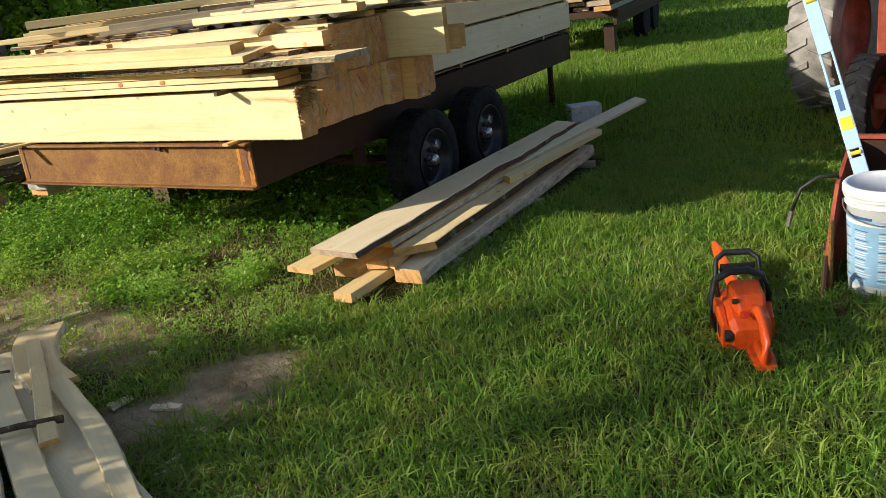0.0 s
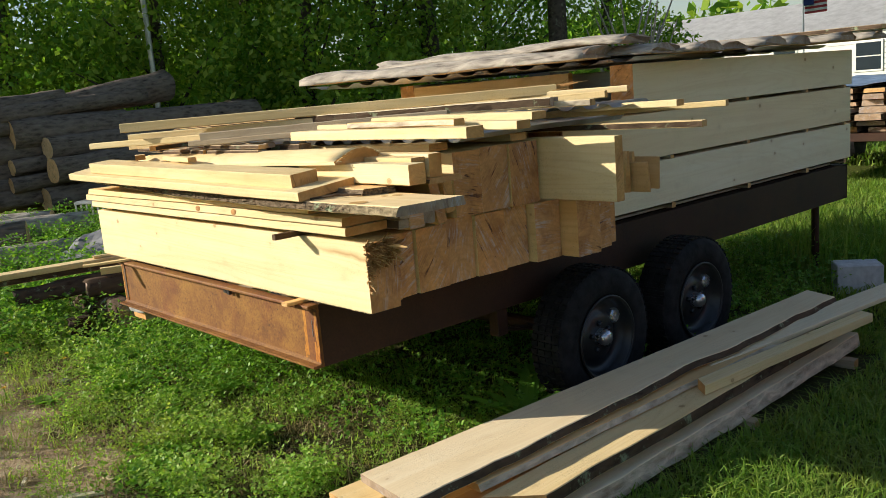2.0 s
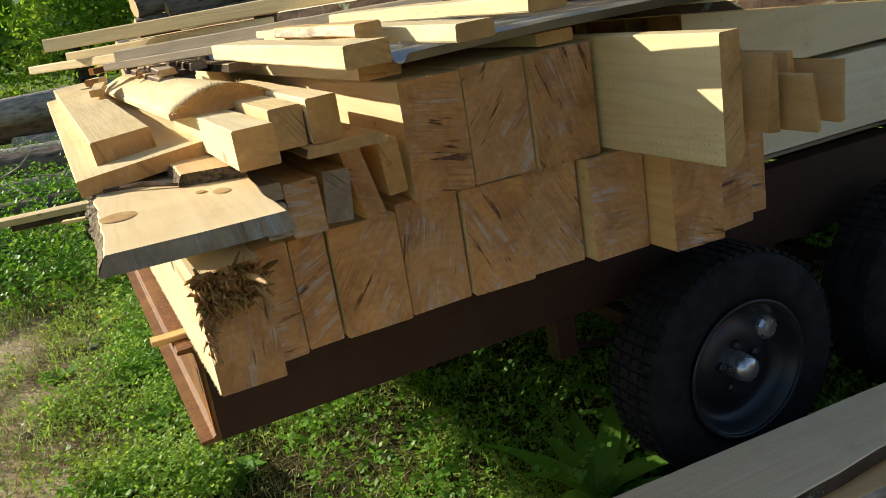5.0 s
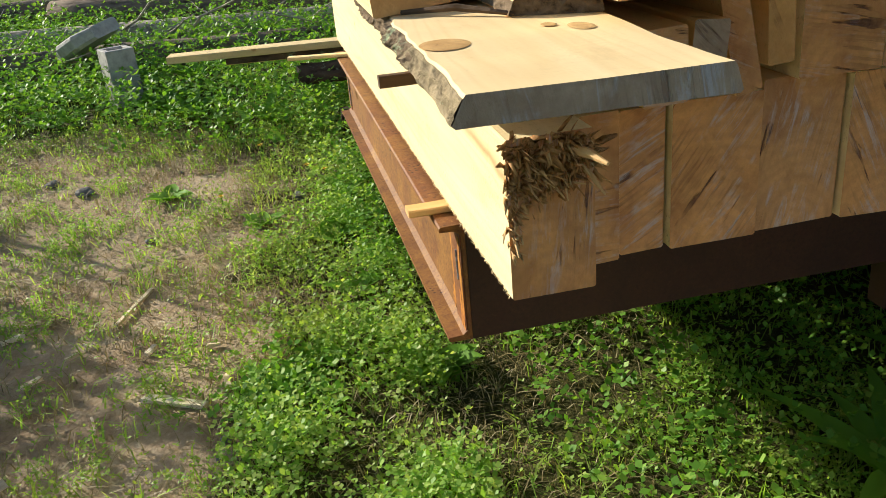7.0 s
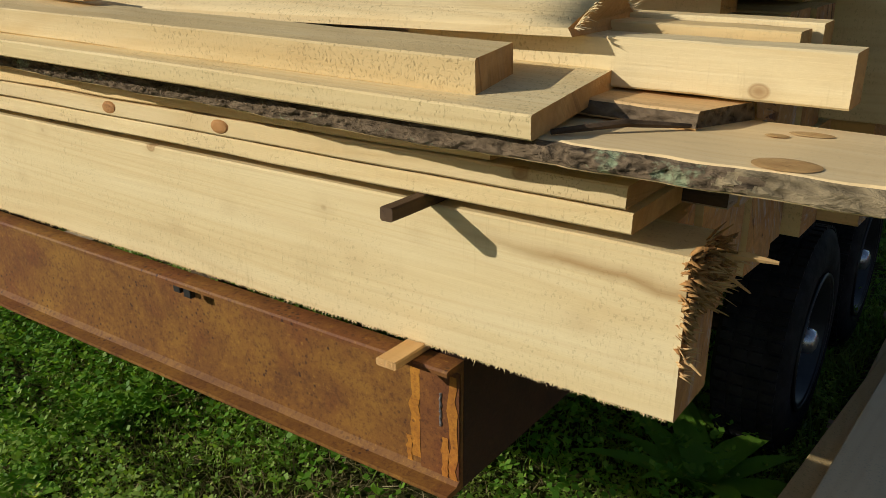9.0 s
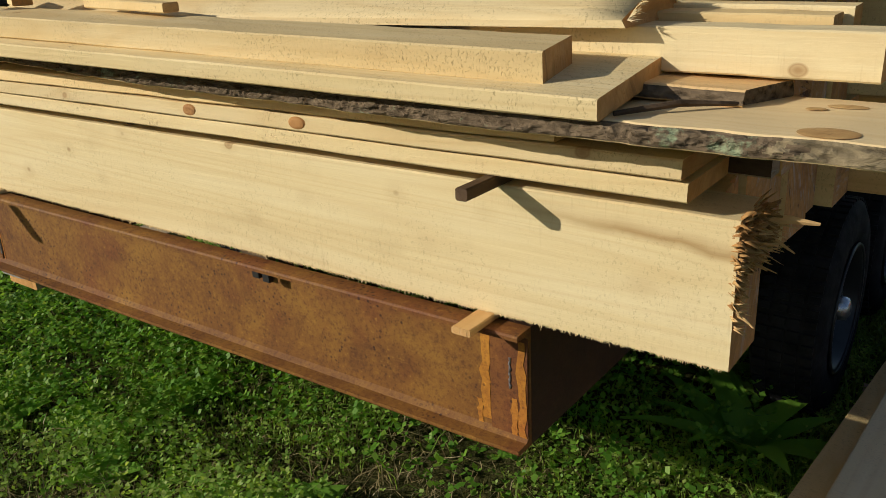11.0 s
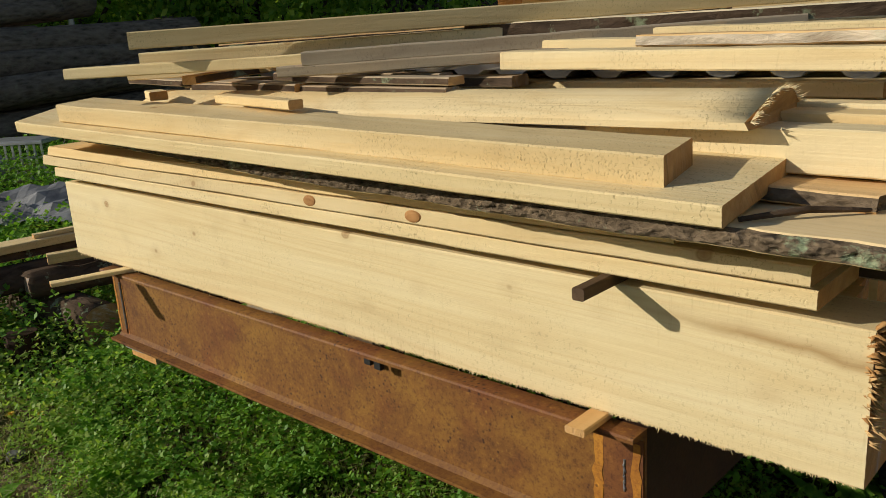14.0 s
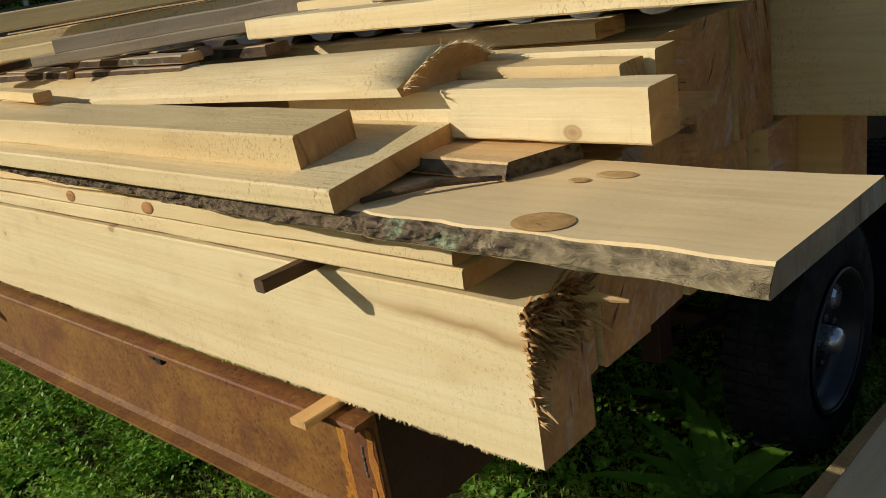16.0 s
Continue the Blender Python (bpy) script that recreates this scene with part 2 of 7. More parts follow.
def rust_mat(name, base, warm, deep):
    """Old rusted steel: cloudy browns, fine speckle, dark pits and thin dry runs."""
    m, nt, b = material(name, 0.66, spec=0.3)
    n = noise_tex(nt, coords(nt, offset=False), 3.4, 9, 0.72, 0.3)
    col = ramp(nt, n, [(0.32, deep), (0.48, base), (0.68, warm)])
    pt = noise_tex(nt, coords(nt, offset=False), 1.5, 5, 0.65, 0.5)
    col = mix(nt, ramp(nt, pt, [(0.50, grey(0)), (0.60, grey(0.6))]), col, (deep[0] * 1.7, deep[1] * 1.25, deep[2] * 1.3))
    d = noise_tex(nt, coords(nt, (2.0, 2.0, 26), offset=False), 3.5, 5, 0.65, 0.6)
    col = mix(nt, ramp(nt, d, [(0.62, grey(0)), (0.76, grey(0.35))]), col, warm)
    sp = noise_tex(nt, coords(nt, offset=False), 95, 5, 0.75)
    col = mix(nt, ramp(nt, sp, [(0.50, grey(0)), (0.66, grey(0.75))]), col, deep)
    col = mix(nt, ramp(nt, sp, [(0.30, grey(0.55)), (0.42, grey(0))]), col, tuple(min(1, x * 1.35) for x in warm))
    s = node(nt, "TexVoronoi", Scale=70.0, Randomness=1.0)
    nt.links.new(coords(nt, offset=False), s.inputs["Vector"])
    big = noise_tex(nt, coords(nt, offset=False), 6.0, 3)
    spots = mix(nt, 1.0, ramp(nt, s.outputs["Distance"], [(0.16, grey(1)), (0.30, grey(0))]), ramp(nt, big, [(0.46, grey(0)), (0.60, grey(0.9))]), "MULTIPLY")
    col = mix(nt, spots, col, (0.045, 0.018, 0.012))
    nt.links.new(col, b.inputs["Base Color"])
    bump(nt, b, add(nt, sp, n, 0.6), 0.5, 0.0015)
    return m


RUST = rust_mat("rusted_steel", (0.215, 0.094, 0.021), (0.31, 0.155, 0.030), (0.095, 0.033, 0.014))
RUST_RED = rust_mat("red_rust", (0.17, 0.062, 0.020), (0.29, 0.12, 0.026), (0.08, 0.024, 0.013))
# dark brown rust, with the deep shade under the load put into the colour
RUST_SHADED = rust_mat("shade_darkened_rust", (0.040, 0.018, 0.009), (0.060, 0.026, 0.012), (0.025, 0.012, 0.008))
RUST_ORANGE = rust_mat("orange_rust", (0.44, 0.18, 0.024), (0.58, 0.27, 0.04), (0.22, 0.075, 0.018))
WELD = plain("weld_metal", (0.30, 0.29, 0.30), 0.45, 0.6, 0.5, 0.3, 40)
GALV = plain("galvanised_sheet", (0.56, 0.57, 0.58), 0.38, 0.75, 0.5, 0.18, 5)
RUBBER = plain("tyre_rubber", (0.015, 0.015, 0.017), 0.8, 0, 0.2, 0.35, 14, 0.5)
RUBBER_DUSTY = plain("dusty_tyre_rubber", (0.30, 0.28, 0.25), 0.9, 0, 0.2, 0.35, 5, 0.5)
RIM = plain("rim_black_paint", (0.03, 0.032, 0.036), 0.35, 0.3, 0.5, 0.3, 9)
CHROME = plain("hub_cap_metal", (0.55, 0.58, 0.64), 0.28, 0.85, 0.5, 0.2, 20)
ORANGE = plain("orange_plastic", (0.72, 0.085, 0.008), 0.42, 0, 0.5, 0.18, 12)
BLACK = plain("black_plastic", (0.025, 0.025, 0.026), 0.5, 0, 0.4, 0.3, 15)
BLUE = plain("blue_switch", (0.02, 0.10, 0.55), 0.4)
WHITE_PLASTIC = plain("white_plastic", (0.74, 0.75, 0.76), 0.4, 0, 0.4, 0.06, 6)
LABEL_BLUE = plain("label_blue", (0.30, 0.52, 0.72), 0.45, 0, 0.3, 0.12, 10)
LABEL_DARK = plain("label_print", (0.05, 0.12, 0.28), 0.5)
LEVEL_BLUE = plain("level_paint", (0.42, 0.60, 0.76), 0.35, 0.2, 0.5, 0.1, 14)
YELLOW = plain("yellow_paint", (0.80, 0.55, 0.04), 0.4)
RED_PAINT = plain("faded_red_paint", (0.36, 0.075, 0.04), 0.55, 0.1, 0.4, 0.35, 6, 0.3)
CONCRETE = plain("concrete", (0.42, 0.41, 0.39), 0.9, 0, 0.2, 0.2, 18, 0.6)
CONCRETE_PALE = plain("pale_concrete", (0.62, 0.63, 0.64), 0.85, 0, 0.2, 0.15, 14, 0.5)
SIGN_GREEN = plain("sign_green", (0.01, 0.19, 0.10), 0.4)
SIGN_WHITE = plain("sign_white", (0.75, 0.76, 0.75), 0.4)
SIDING = plain("white_siding", (0.74, 0.73, 0.70), 0.6, 0, 0.3, 0.06, 1.5)
SHINGLE = plain("pale_roofing", (0.60, 0.60, 0.60), 0.7, 0, 0.3, 0.12, 3)
GLASS_DARK = plain("window_glass", (0.03, 0.04, 0.05), 0.08, 0, 0.6, 0.05, 2, 0.0)
TARP = plain("blue_grey_tarp", (0.20, 0.27, 0.38), 0.45, 0.2, 0.4, 0.3, 4, 0.3)
VAN = plain("dark_van_paint", (0.012, 0.012, 0.016), 0.2, 0.1, 0.6, 0.1, 3)
STONE = plain("flint_stone", (0.17, 0.17, 0.17), 0.85, 0, 0.3, 0.3, 20, 0.6)
FLAG_RED = plain("flag_red", (0.45, 0.04, 0.05), 0.8)
FLAG_BLUE = plain("flag_blue", (0.03, 0.05, 0.20), 0.8)


def leaf_mat(name, lo, mid, hi, trans=0.25, dry=0.0):
    """Leaf tissue, its hue set island by island, with light passing through."""
    m, nt, b = material(name, 0.5, spec=0.3)
    ge = nt.nodes.new("ShaderNodeNewGeometry")
    col = ramp(nt, ge.outputs["Random Per Island"], [(0.0, lo), (0.5, mid), (1.0, hi)])
    n = noise_tex(nt, coords(nt, offset=False), 1.3, 3)
    col = mix(nt, ramp(nt, n, [(0.40, grey(0)), (0.75, grey(0.4))]), col, tuple(x * 0.6 for x in mid))
    y = noise_tex(nt, coords(nt, offset=False), 3.1, 4, 0.6)
    col = mix(nt, ramp(nt, y, [(0.46, grey(0)), (0.68, grey(dry))]), col, (0.42, 0.40, 0.11))
    nt.links.new(col, b.inputs["Base Color"])
    tr = nt.nodes.new("ShaderNodeBsdfTranslucent")
    nt.links.new(mix(nt, 1.0, col, (1.0, 1.0, 0.45), "MULTIPLY"), tr.inputs[0])
    mx = nt.nodes.new("ShaderNodeMixShader")
    mx.inputs[0].default_value = trans
    out = nt.nodes["Material Output"]
    nt.links.new(b.outputs[0], mx.inputs[1])
    nt.links.new(tr.outputs[0], mx.inputs[2])
    nt.links.new(mx.outputs[0], out.inputs[0])
    return m


GRASS = leaf_mat("grass_blade", (0.12, 0.25, 0.032), (0.20, 0.37, 0.048), (0.37, 0.48, 0.10), 0.5, 0.4)
DRY = leaf_mat("dry_grass", (0.30, 0.25, 0.12), (0.40, 0.33, 0.17), (0.25, 0.18, 0.08), 0.2)
CLOVER = leaf_mat("clover_leaf", (0.19, 0.40, 0.060), (0.35, 0.58, 0.10), (0.55, 0.68, 0.19), 0.55, 0.35)
WEED = leaf_mat("weed_leaf", (0.11, 0.28, 0.03), (0.18, 0.40, 0.045), (0.32, 0.52, 0.07), 0.45)
TREE_LEAF = leaf_mat("tree_leaf", (0.09, 0.23, 0.025), (0.20, 0.39, 0.045), (0.42, 0.56, 0.09), 0.62)
SHRUB_LEAF = leaf_mat("shrub_leaf", (0.13, 0.27, 0.03), (0.24, 0.40, 0.05), (0.44, 0.56, 0.09), 0.55)


def ground_mat():
    m, nt, b = material("soil_and_turf", 0.95, spec=0.1)
    at = nt.nodes.new("ShaderNodeAttribute")
    at.attribute_name = "bare"
    sp = nt.nodes.new("ShaderNodeSeparateColor")
    nt.links.new(at.outputs["Color"], sp.inputs[0])
    n = noise_tex(nt, coords(nt, offset=False), 3.0, 8, 0.7)
    f = noise_tex(nt, coords(nt, offset=False), 45.0, 6, 0.7)
    soil = ramp(nt, add(nt, n, f, 0.4), [(0.45, (0.17, 0.115, 0.065)), (0.68, (0.40, 0.30, 0.19)), (0.92, (0.60, 0.49, 0.35))])
    # near turf colour is darkened to carry the shade between the blades
    shaded_turf = ramp(nt, f, [(0.3, (0.030, 0.034, 0.010)), (0.55, (0.075, 0.075, 0.024)), (0.78, (0.19, 0.155, 0.075))])
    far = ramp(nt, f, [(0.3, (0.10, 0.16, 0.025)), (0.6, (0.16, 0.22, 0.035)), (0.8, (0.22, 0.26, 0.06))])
    shaded_turf = mix(nt, sp.outputs[1], shaded_turf, far)
    m2 = nt.nodes.new("ShaderNodeMath")
    m2.operation = "MULTIPLY_ADD"
    nt.links.new(f, m2.inputs[0])
    m2.inputs[1].default_value = 0.5
    nt.links.new(sp.outputs[0], m2.inputs[2])
    col = mix(nt, ramp(nt, m2.outputs[0], [(0.55, grey(0)), (0.8, grey(1))]), shaded_turf, soil)
    col = mix(nt, sp.outputs[2], col, (0.50, 0.44, 0.36))
    nt.links.new(col, b.inputs["Base Color"])
    bump(nt, b, add(nt, f, n, 0.6), 0.9, 0.02)
    return m


GROUND = ground_mat()


# ---- builders ----
def thing(name, label, category, group="", at=None):
    e = new(name)
    e.empty_display_size = 0.1
    if at is not None:
        e.matrix_world = at
    return tagged(e, label, category, group)


def part(name, bm, mat, parent=None, label="", smooth=False):
    me = bpy.data.meshes.new(name)
    bm.to_mesh(me)
    bm.free()
    for m in (mat if isinstance(mat, (list, tuple)) else [mat]):
        me.materials.append(m)
    if smooth:
        me.shade_smooth()
    ob = new(name, me)
    if parent is not None:
        ob.parent = parent
    return tagged(ob, label)


def raw(name, verts, faces, mat, parent=None, label="", smooth=False):
    """A mesh from computed arrays; faces all of one size."""
    verts, faces = np.asarray(verts, np.float32), np.asarray(faces, np.int32)
    me = bpy.data.meshes.new(name)
    k = faces.shape[1]
    me.vertices.add(len(verts))
    me.vertices.foreach_set("co", verts.ravel())
    me.loops.add(faces.size)
    me.loops.foreach_set("vertex_index", faces.ravel())
    me.polygons.add(len(faces))
    me.polygons.foreach_set("loop_start", np.arange(0, faces.size, k, dtype=np.int32))
    me.polygons.foreach_set("loop_total", np.full(len(faces), k, np.int32))
    me.update(calc_edges=True)
    me.materials.append(mat)
    if smooth:
        me.shade_smooth()
    ob = new(name, me)
    if parent is not None:
        ob.parent = parent
    return tagged(ob, label)


def box_bm(a, b, bevel=0.004, segs=1, bm=None):
    bm = bm or bmesh.new()
    r = bmesh.ops.create_cube(bm, size=1)
    vs = r["verts"]
    for v in vs:
        v.co = [lo + (c + 0.5) * (hi - lo) for c, lo, hi in zip(v.co, a, b)]
    if bevel:
        es = list({e for v in vs for e in v.link_edges})
        bmesh.ops.bevel(bm, geom=es, offset=bevel, segments=segs, affect="EDGES", profile=0.6)
    return bm


def tube_bm(points, radii, sides=10, bm=None, closed=False):
    """A tube swept through points."""
    bm = bm or bmesh.new()
    pts = [Vector(p) for p in points]
    rings = []
    ref = Vector((0.13, 0.21, 0.97))
    for i, p in enumerate(pts):
        d = (pts[min(i + 1, len(pts) - 1)] - pts[max(i - 1, 0)]).normalized()
        if closed:
            d = (pts[(i + 1) % len(pts)] - pts[i - 1]).normalized()
        u = d.cross(ref)
        u = u.normalized() if u.length > 1e-4 else d.orthogonal().normalized()
        v = d.cross(u)
        r = radii[i] if isinstance(radii, (list, tuple)) else radii
        rings.append([bm.verts.new(p + r * (math.cos(a) * u + math.sin(a) * v)) for a in [2 * math.pi * k / sides for k in range(sides)]])
    n = len(rings)
    for i in range(n if closed else n - 1):
        for k in range(sides):
            bm.faces.new((rings[i][k], rings[i][(k + 1) % sides], rings[(i + 1) % n][(k + 1) % sides], rings[(i + 1) % n][k]))
    if not closed:
        bm.faces.new(rings[0][::-1])
        bm.faces.new(rings[-1])
    return bm


def lathe_bm(profile, sides=48, bm=None):
    """Spins (radius, x) pairs about local x."""
    bm = bm or bmesh.new()
    rings = []
    for r, x in profile:
        rings.append([bm.verts.new((x, r * math.cos(a), r * math.sin(a))) for a in [2 * math.pi * k / sides for k in range(sides)]])
    for i in range(len(rings) - 1):
        for k in range(sides):
            bm.faces.new((rings[i][k], rings[i][(k + 1) % sides], rings[i + 1][(k + 1) % sides], rings[i + 1][k]))
    return bm


def rnd(a, b):
    return random.uniform(a, b)


def along(a, b, tilt=0.0):
    """A frame at a with x towards b, z as near up as can be, turned by tilt about x."""
    a, b = Vector(a), Vector(b)
    x = (b - a).normalized()
    y = Vector((0, 0, 1)).cross(x).normalized()
    z = x.cross(y)
    m = Matrix((x, y, z)).transposed().to_4x4()
    return Matrix.Translation(a) @ m @ Matrix.Rotation(radians(tilt), 4, "X")


def board(name, a, b, w, h, mats=None, label="", category="board", group="", tilt=0.0, wane=(0, 0), bow=0.0,
          taper=1.0, skew=(0, 0), rough=0.0012, segs=14, parent=None, crown=0.0, sag=0.0):
    """A sawn board from a to b (middles of its lower face), w wide and h high. wane: how far the two long edges
    wander, skew: how far the ends are cut out of square, bow: sideways bend, crown: a rounded top."""
    mats = mats or [PINE, END_CLEAN, BARK]
    m = along(a, b, tilt)
    L = (Vector(b) - Vector(a)).length
    bm = bmesh.new()
    c = min(0.003, h * 0.18)
    s = rnd(0, 90)
    rings = []
    for i in range(segs + 1):
        u = i / segs
        x = u * L
        ww = w * (1 + (taper - 1) * u) / 2
        off = bow * math.sin(math.pi * u)
        zo = -sag * math.sin(math.pi * u)
        e0 = wane[0] * (noise.noise((x * 2.2, s, 0)) * 0.7 + noise.noise((x * 7, s, 3)) * 0.3)
        e1 = wane[1] * (noise.noise((x * 2.2, s, 9)) * 0.7 + noise.noise((x * 7, s, 13)) * 0.3)
        j = lambda k: rough * noise.noise((x * 11, s + 5 * k, 1))
        if segs > 60:
            e0 += 0.006 * noise.noise((x * 30, s, 21)) + 0.004 * noise.noise((x * 75, s, 25))
        in0, in1 = (0.35 * wane[0], 0.35 * wane[1])
        sec = [(-ww + c + e0 + j(0), 0), (ww - c + e1 + j(1), 0), (ww + e1, c), (ww + e1 - in1, h - c), (ww - c + e1 - in1, h + j(3)),
               (0, h + crown), (-ww + c + e0 + in0, h + j(4)), (-ww + e0 + in0, h - c), (-ww + e0, c)]
        sk = skew[0] if i == 0 else skew[1] if i == segs else 0
        rings.append([bm.verts.new((x + sk * (y / w) + (j(7) * 2 if i in (0, segs) else 0), y + off, z + zo + (j(6) if 0 < i < segs else 0))) for y, z in sec])
    n = 9
    for i in range(segs):
        for k in range(n):
            f = bm.faces.new((rings[i][k], rings[i + 1][k], rings[i + 1][(k + 1) % n], rings[i][(k + 1) % n]))
            if (wane[0] and k in (7,)) or (wane[1] and k in (2,)):
                f.material_index = 2
    for r in (rings[0], rings[-1][::-1]):
        f = bm.faces.new(r)
        f.material_index = 1
    bm.normal_update()
    bmesh.ops.recalc_face_normals(bm, faces=bm.faces[:])
    ob = part(name, bm, mats)
    if parent is not None:
        ob.parent = parent
    ob.matrix_world = m
    return tagged(ob, label, category, group) if label else ob


def log(name, a, b, r0, r1, mats, label, group="", sides=18, segs=14, rough=0.05):
    """A felled log with bark and sawn ends."""
    m = along(a, b)
    L = (Vector(b) - Vector(a)).length
    s = rnd(0, 99)
    bm = bmesh.new()
    rings = []
    for i in range(segs + 1):
        u = i / segs
        r = r0 + (r1 - r0) * u
        oy, oz = 0.12 * r * noise.noise((u * 3, s, 1)), 0.12 * r * noise.noise((u * 3, s, 7))
        ring = []
        for k in range(sides):
            t = 2 * math.pi * k / sides
            q = r * (1 + rough * 2 * noise.noise((math.cos(t) * 1.5, math.sin(t) * 1.5 + s, u * L * 1.6)))
            ring.append(bm.verts.new((u * L, oy + q * math.cos(t), oz + q * math.sin(t) + max(r0, r1))))
        rings.append(ring)
    for i in range(segs):
        for k in range(sides):
            bm.faces.new((rings[i][k], rings[i + 1][k], rings[i + 1][(k + 1) % sides], rings[i][(k + 1) % sides])).smooth = True
    for r in (rings[0], rings[-1]):
        bm.faces.new(r).material_index = 1
    bmesh.ops.recalc_face_normals(bm, faces=bm.faces[:])
    ob = part(name, bm, mats)
    ob.matrix_world = m
    return tagged(ob, label, "log", group)

# ---- ground ----
def lump(x, y):
    return noise.noise((x * 0.9, y * 0.9, 4.0)) * 0.022 + noise.noise((x * 3.1, y * 3.1, 8.0)) * 0.010


def height(x, y):
    rise = 0.035 * max(0.0, -x - 2.6) if x > -14 else 0.035 * 11.4
    far = 0.012 * max(0.0, y - 20)
    near = 1.0 if abs(x) < 12 and -6 < y < 14 else 0.4
    return rise + min(far, 3.0) + lump(x, y) * near


def bare(x, y):
    """How bare of growth the soil is: the trodden patch in front of the load and the scuffed spot by the offcuts."""
    n = noise.noise((x * 1.7, y * 1.7, 2.0)) * 0.42 + noise.noise((x * 5, y * 5, 6.0)) * 0.30
    a = 1.25 - math.hypot((x + 2.3) / 2.0, (y + 1.75) / 1.25)
    b = 0.85 - math.hypot((x - 0.33) / 0.40, (y + 1.0) / 0.55)
    c = 0.75 - math.hypot((x - 0.05) / 0.5, (y + 1.5) / 0.4)
    return max(a, b, c) + n


def steps(lo, hi, fine_lo, fine_hi, d):
    out = list(np.arange(fine_lo, fine_hi, d))
    g, x = d, fine_hi
    while x < hi:
        out.append(x)
        g *= 1.22
        x += g
    out.append(hi)
    g, x = d, fine_lo - d
    low = []
    while x > lo:
        low.append(x)
        g *= 1.22
        x -= g
    return [lo] + low[::-1] + out


gx, gy = steps(-400, 400, -7, 5, 0.09), steps(-400, 600, -3.5, 7, 0.09)
gv = [(x, y, height(x, y)) for y in gy for x in gx]
nx = len(gx)
gf = [(j * nx + i, j * nx + i + 1, (j + 1) * nx + i + 1, (j + 1) * nx + i) for j in range(len(gy) - 1) for i in range(nx - 1)]
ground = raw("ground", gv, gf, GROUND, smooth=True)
tagged(ground, "green lawn with a trodden patch of pale soil", "ground", kind="structure")
ca = ground.data.color_attributes.new("bare", "FLOAT_COLOR", "POINT")
vals = []
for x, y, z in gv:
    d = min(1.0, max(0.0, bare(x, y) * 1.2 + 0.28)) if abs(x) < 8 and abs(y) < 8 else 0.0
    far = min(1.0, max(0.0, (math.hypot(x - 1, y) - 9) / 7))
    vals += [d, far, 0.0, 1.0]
ca.data.foreach_set("color", np.array(vals, np.float32))

# gravel drive across the far lawn
drive = raw("road", [(x, y + 0.3 * math.sin(x * 0.2), height(x, y) + 0.03) for x in np.linspace(-80, 80, 60) for y in (24.0, 26.2)],
            [(2 * i, 2 * i + 2, 2 * i + 3, 2 * i + 1) for i in range(59)], plain("gravel", (0.52, 0.45, 0.36), 0.95, 0, 0.1, 0.2, 6, 0.6))
tagged(drive, "pale gravel drive crossing the lawn", "drive", kind="structure")


def blob_box(a, b):
    """A block with worn, chipped edges."""
    bm = box_bm(a, b, 0.012, 2)
    bmesh.ops.subdivide_edges(bm, edges=[e for e in bm.edges if e.calc_length() > 0.08], cuts=4, use_grid_fill=True)
    for v in bm.verts:
        v.co += 0.006 * noise.noise_vector(v.co * 22)
    return bm


# ---- trailer ----
trailer = thing("flatbed_trailer", "rusty steel flatbed trailer with two axles, loaded with sawn timber", "trailer")
X0, X1, ZB, ZT = -2.372, -0.37, 0.53, 0.785


def channel(a, b, flip, w=0.075):
    """A C-section from a to b along x or y; its flanges point to flip."""
    bm = bmesh.new()
    ax = 0 if abs(b[0] - a[0]) > abs(b[1] - a[1]) else 1
    lo, hi = min(a[ax], b[ax]), max(a[ax], b[ax])
    o, t, f = a[1 - ax], 0.008, 0.011
    sec = [(0, ZB), (w - 0.003, ZB), (w, ZB + 0.004), (w, ZB + f), (t + 0.012, ZB + f + 0.002), (t, ZB + f + 0.012), (t, ZT - f - 0.012), (t + 0.012, ZT - f - 0.002), (w, ZT - f), (w, ZT - 0.004), (w - 0.003, ZT), (0, ZT)]
    rings = []
    n = 24
    for i in range(n + 1):
        q = lo + (hi - lo) * i / n
        ring = []
        for u, z in sec:
            p = [0, 0, z + 0.0012 * noise.noise((q * 2, u * 20, z * 3))]
            p[ax], p[1 - ax] = q, o + flip * u
            ring.append(bm.verts.new(p))
        rings.append(ring)
    k = len(sec)
    for i in range(n):
        for j in range(k):
            bm.faces.new((rings[i][j], rings[i + 1][j], rings[i + 1][(j + 1) % k], rings[i][(j + 1) % k]))
    bm.faces.new(rings[0])
    bm.faces.new(rings[-1][::-1])
    bmesh.ops.recalc_face_normals(bm, faces=bm.faces[:])
    return bm


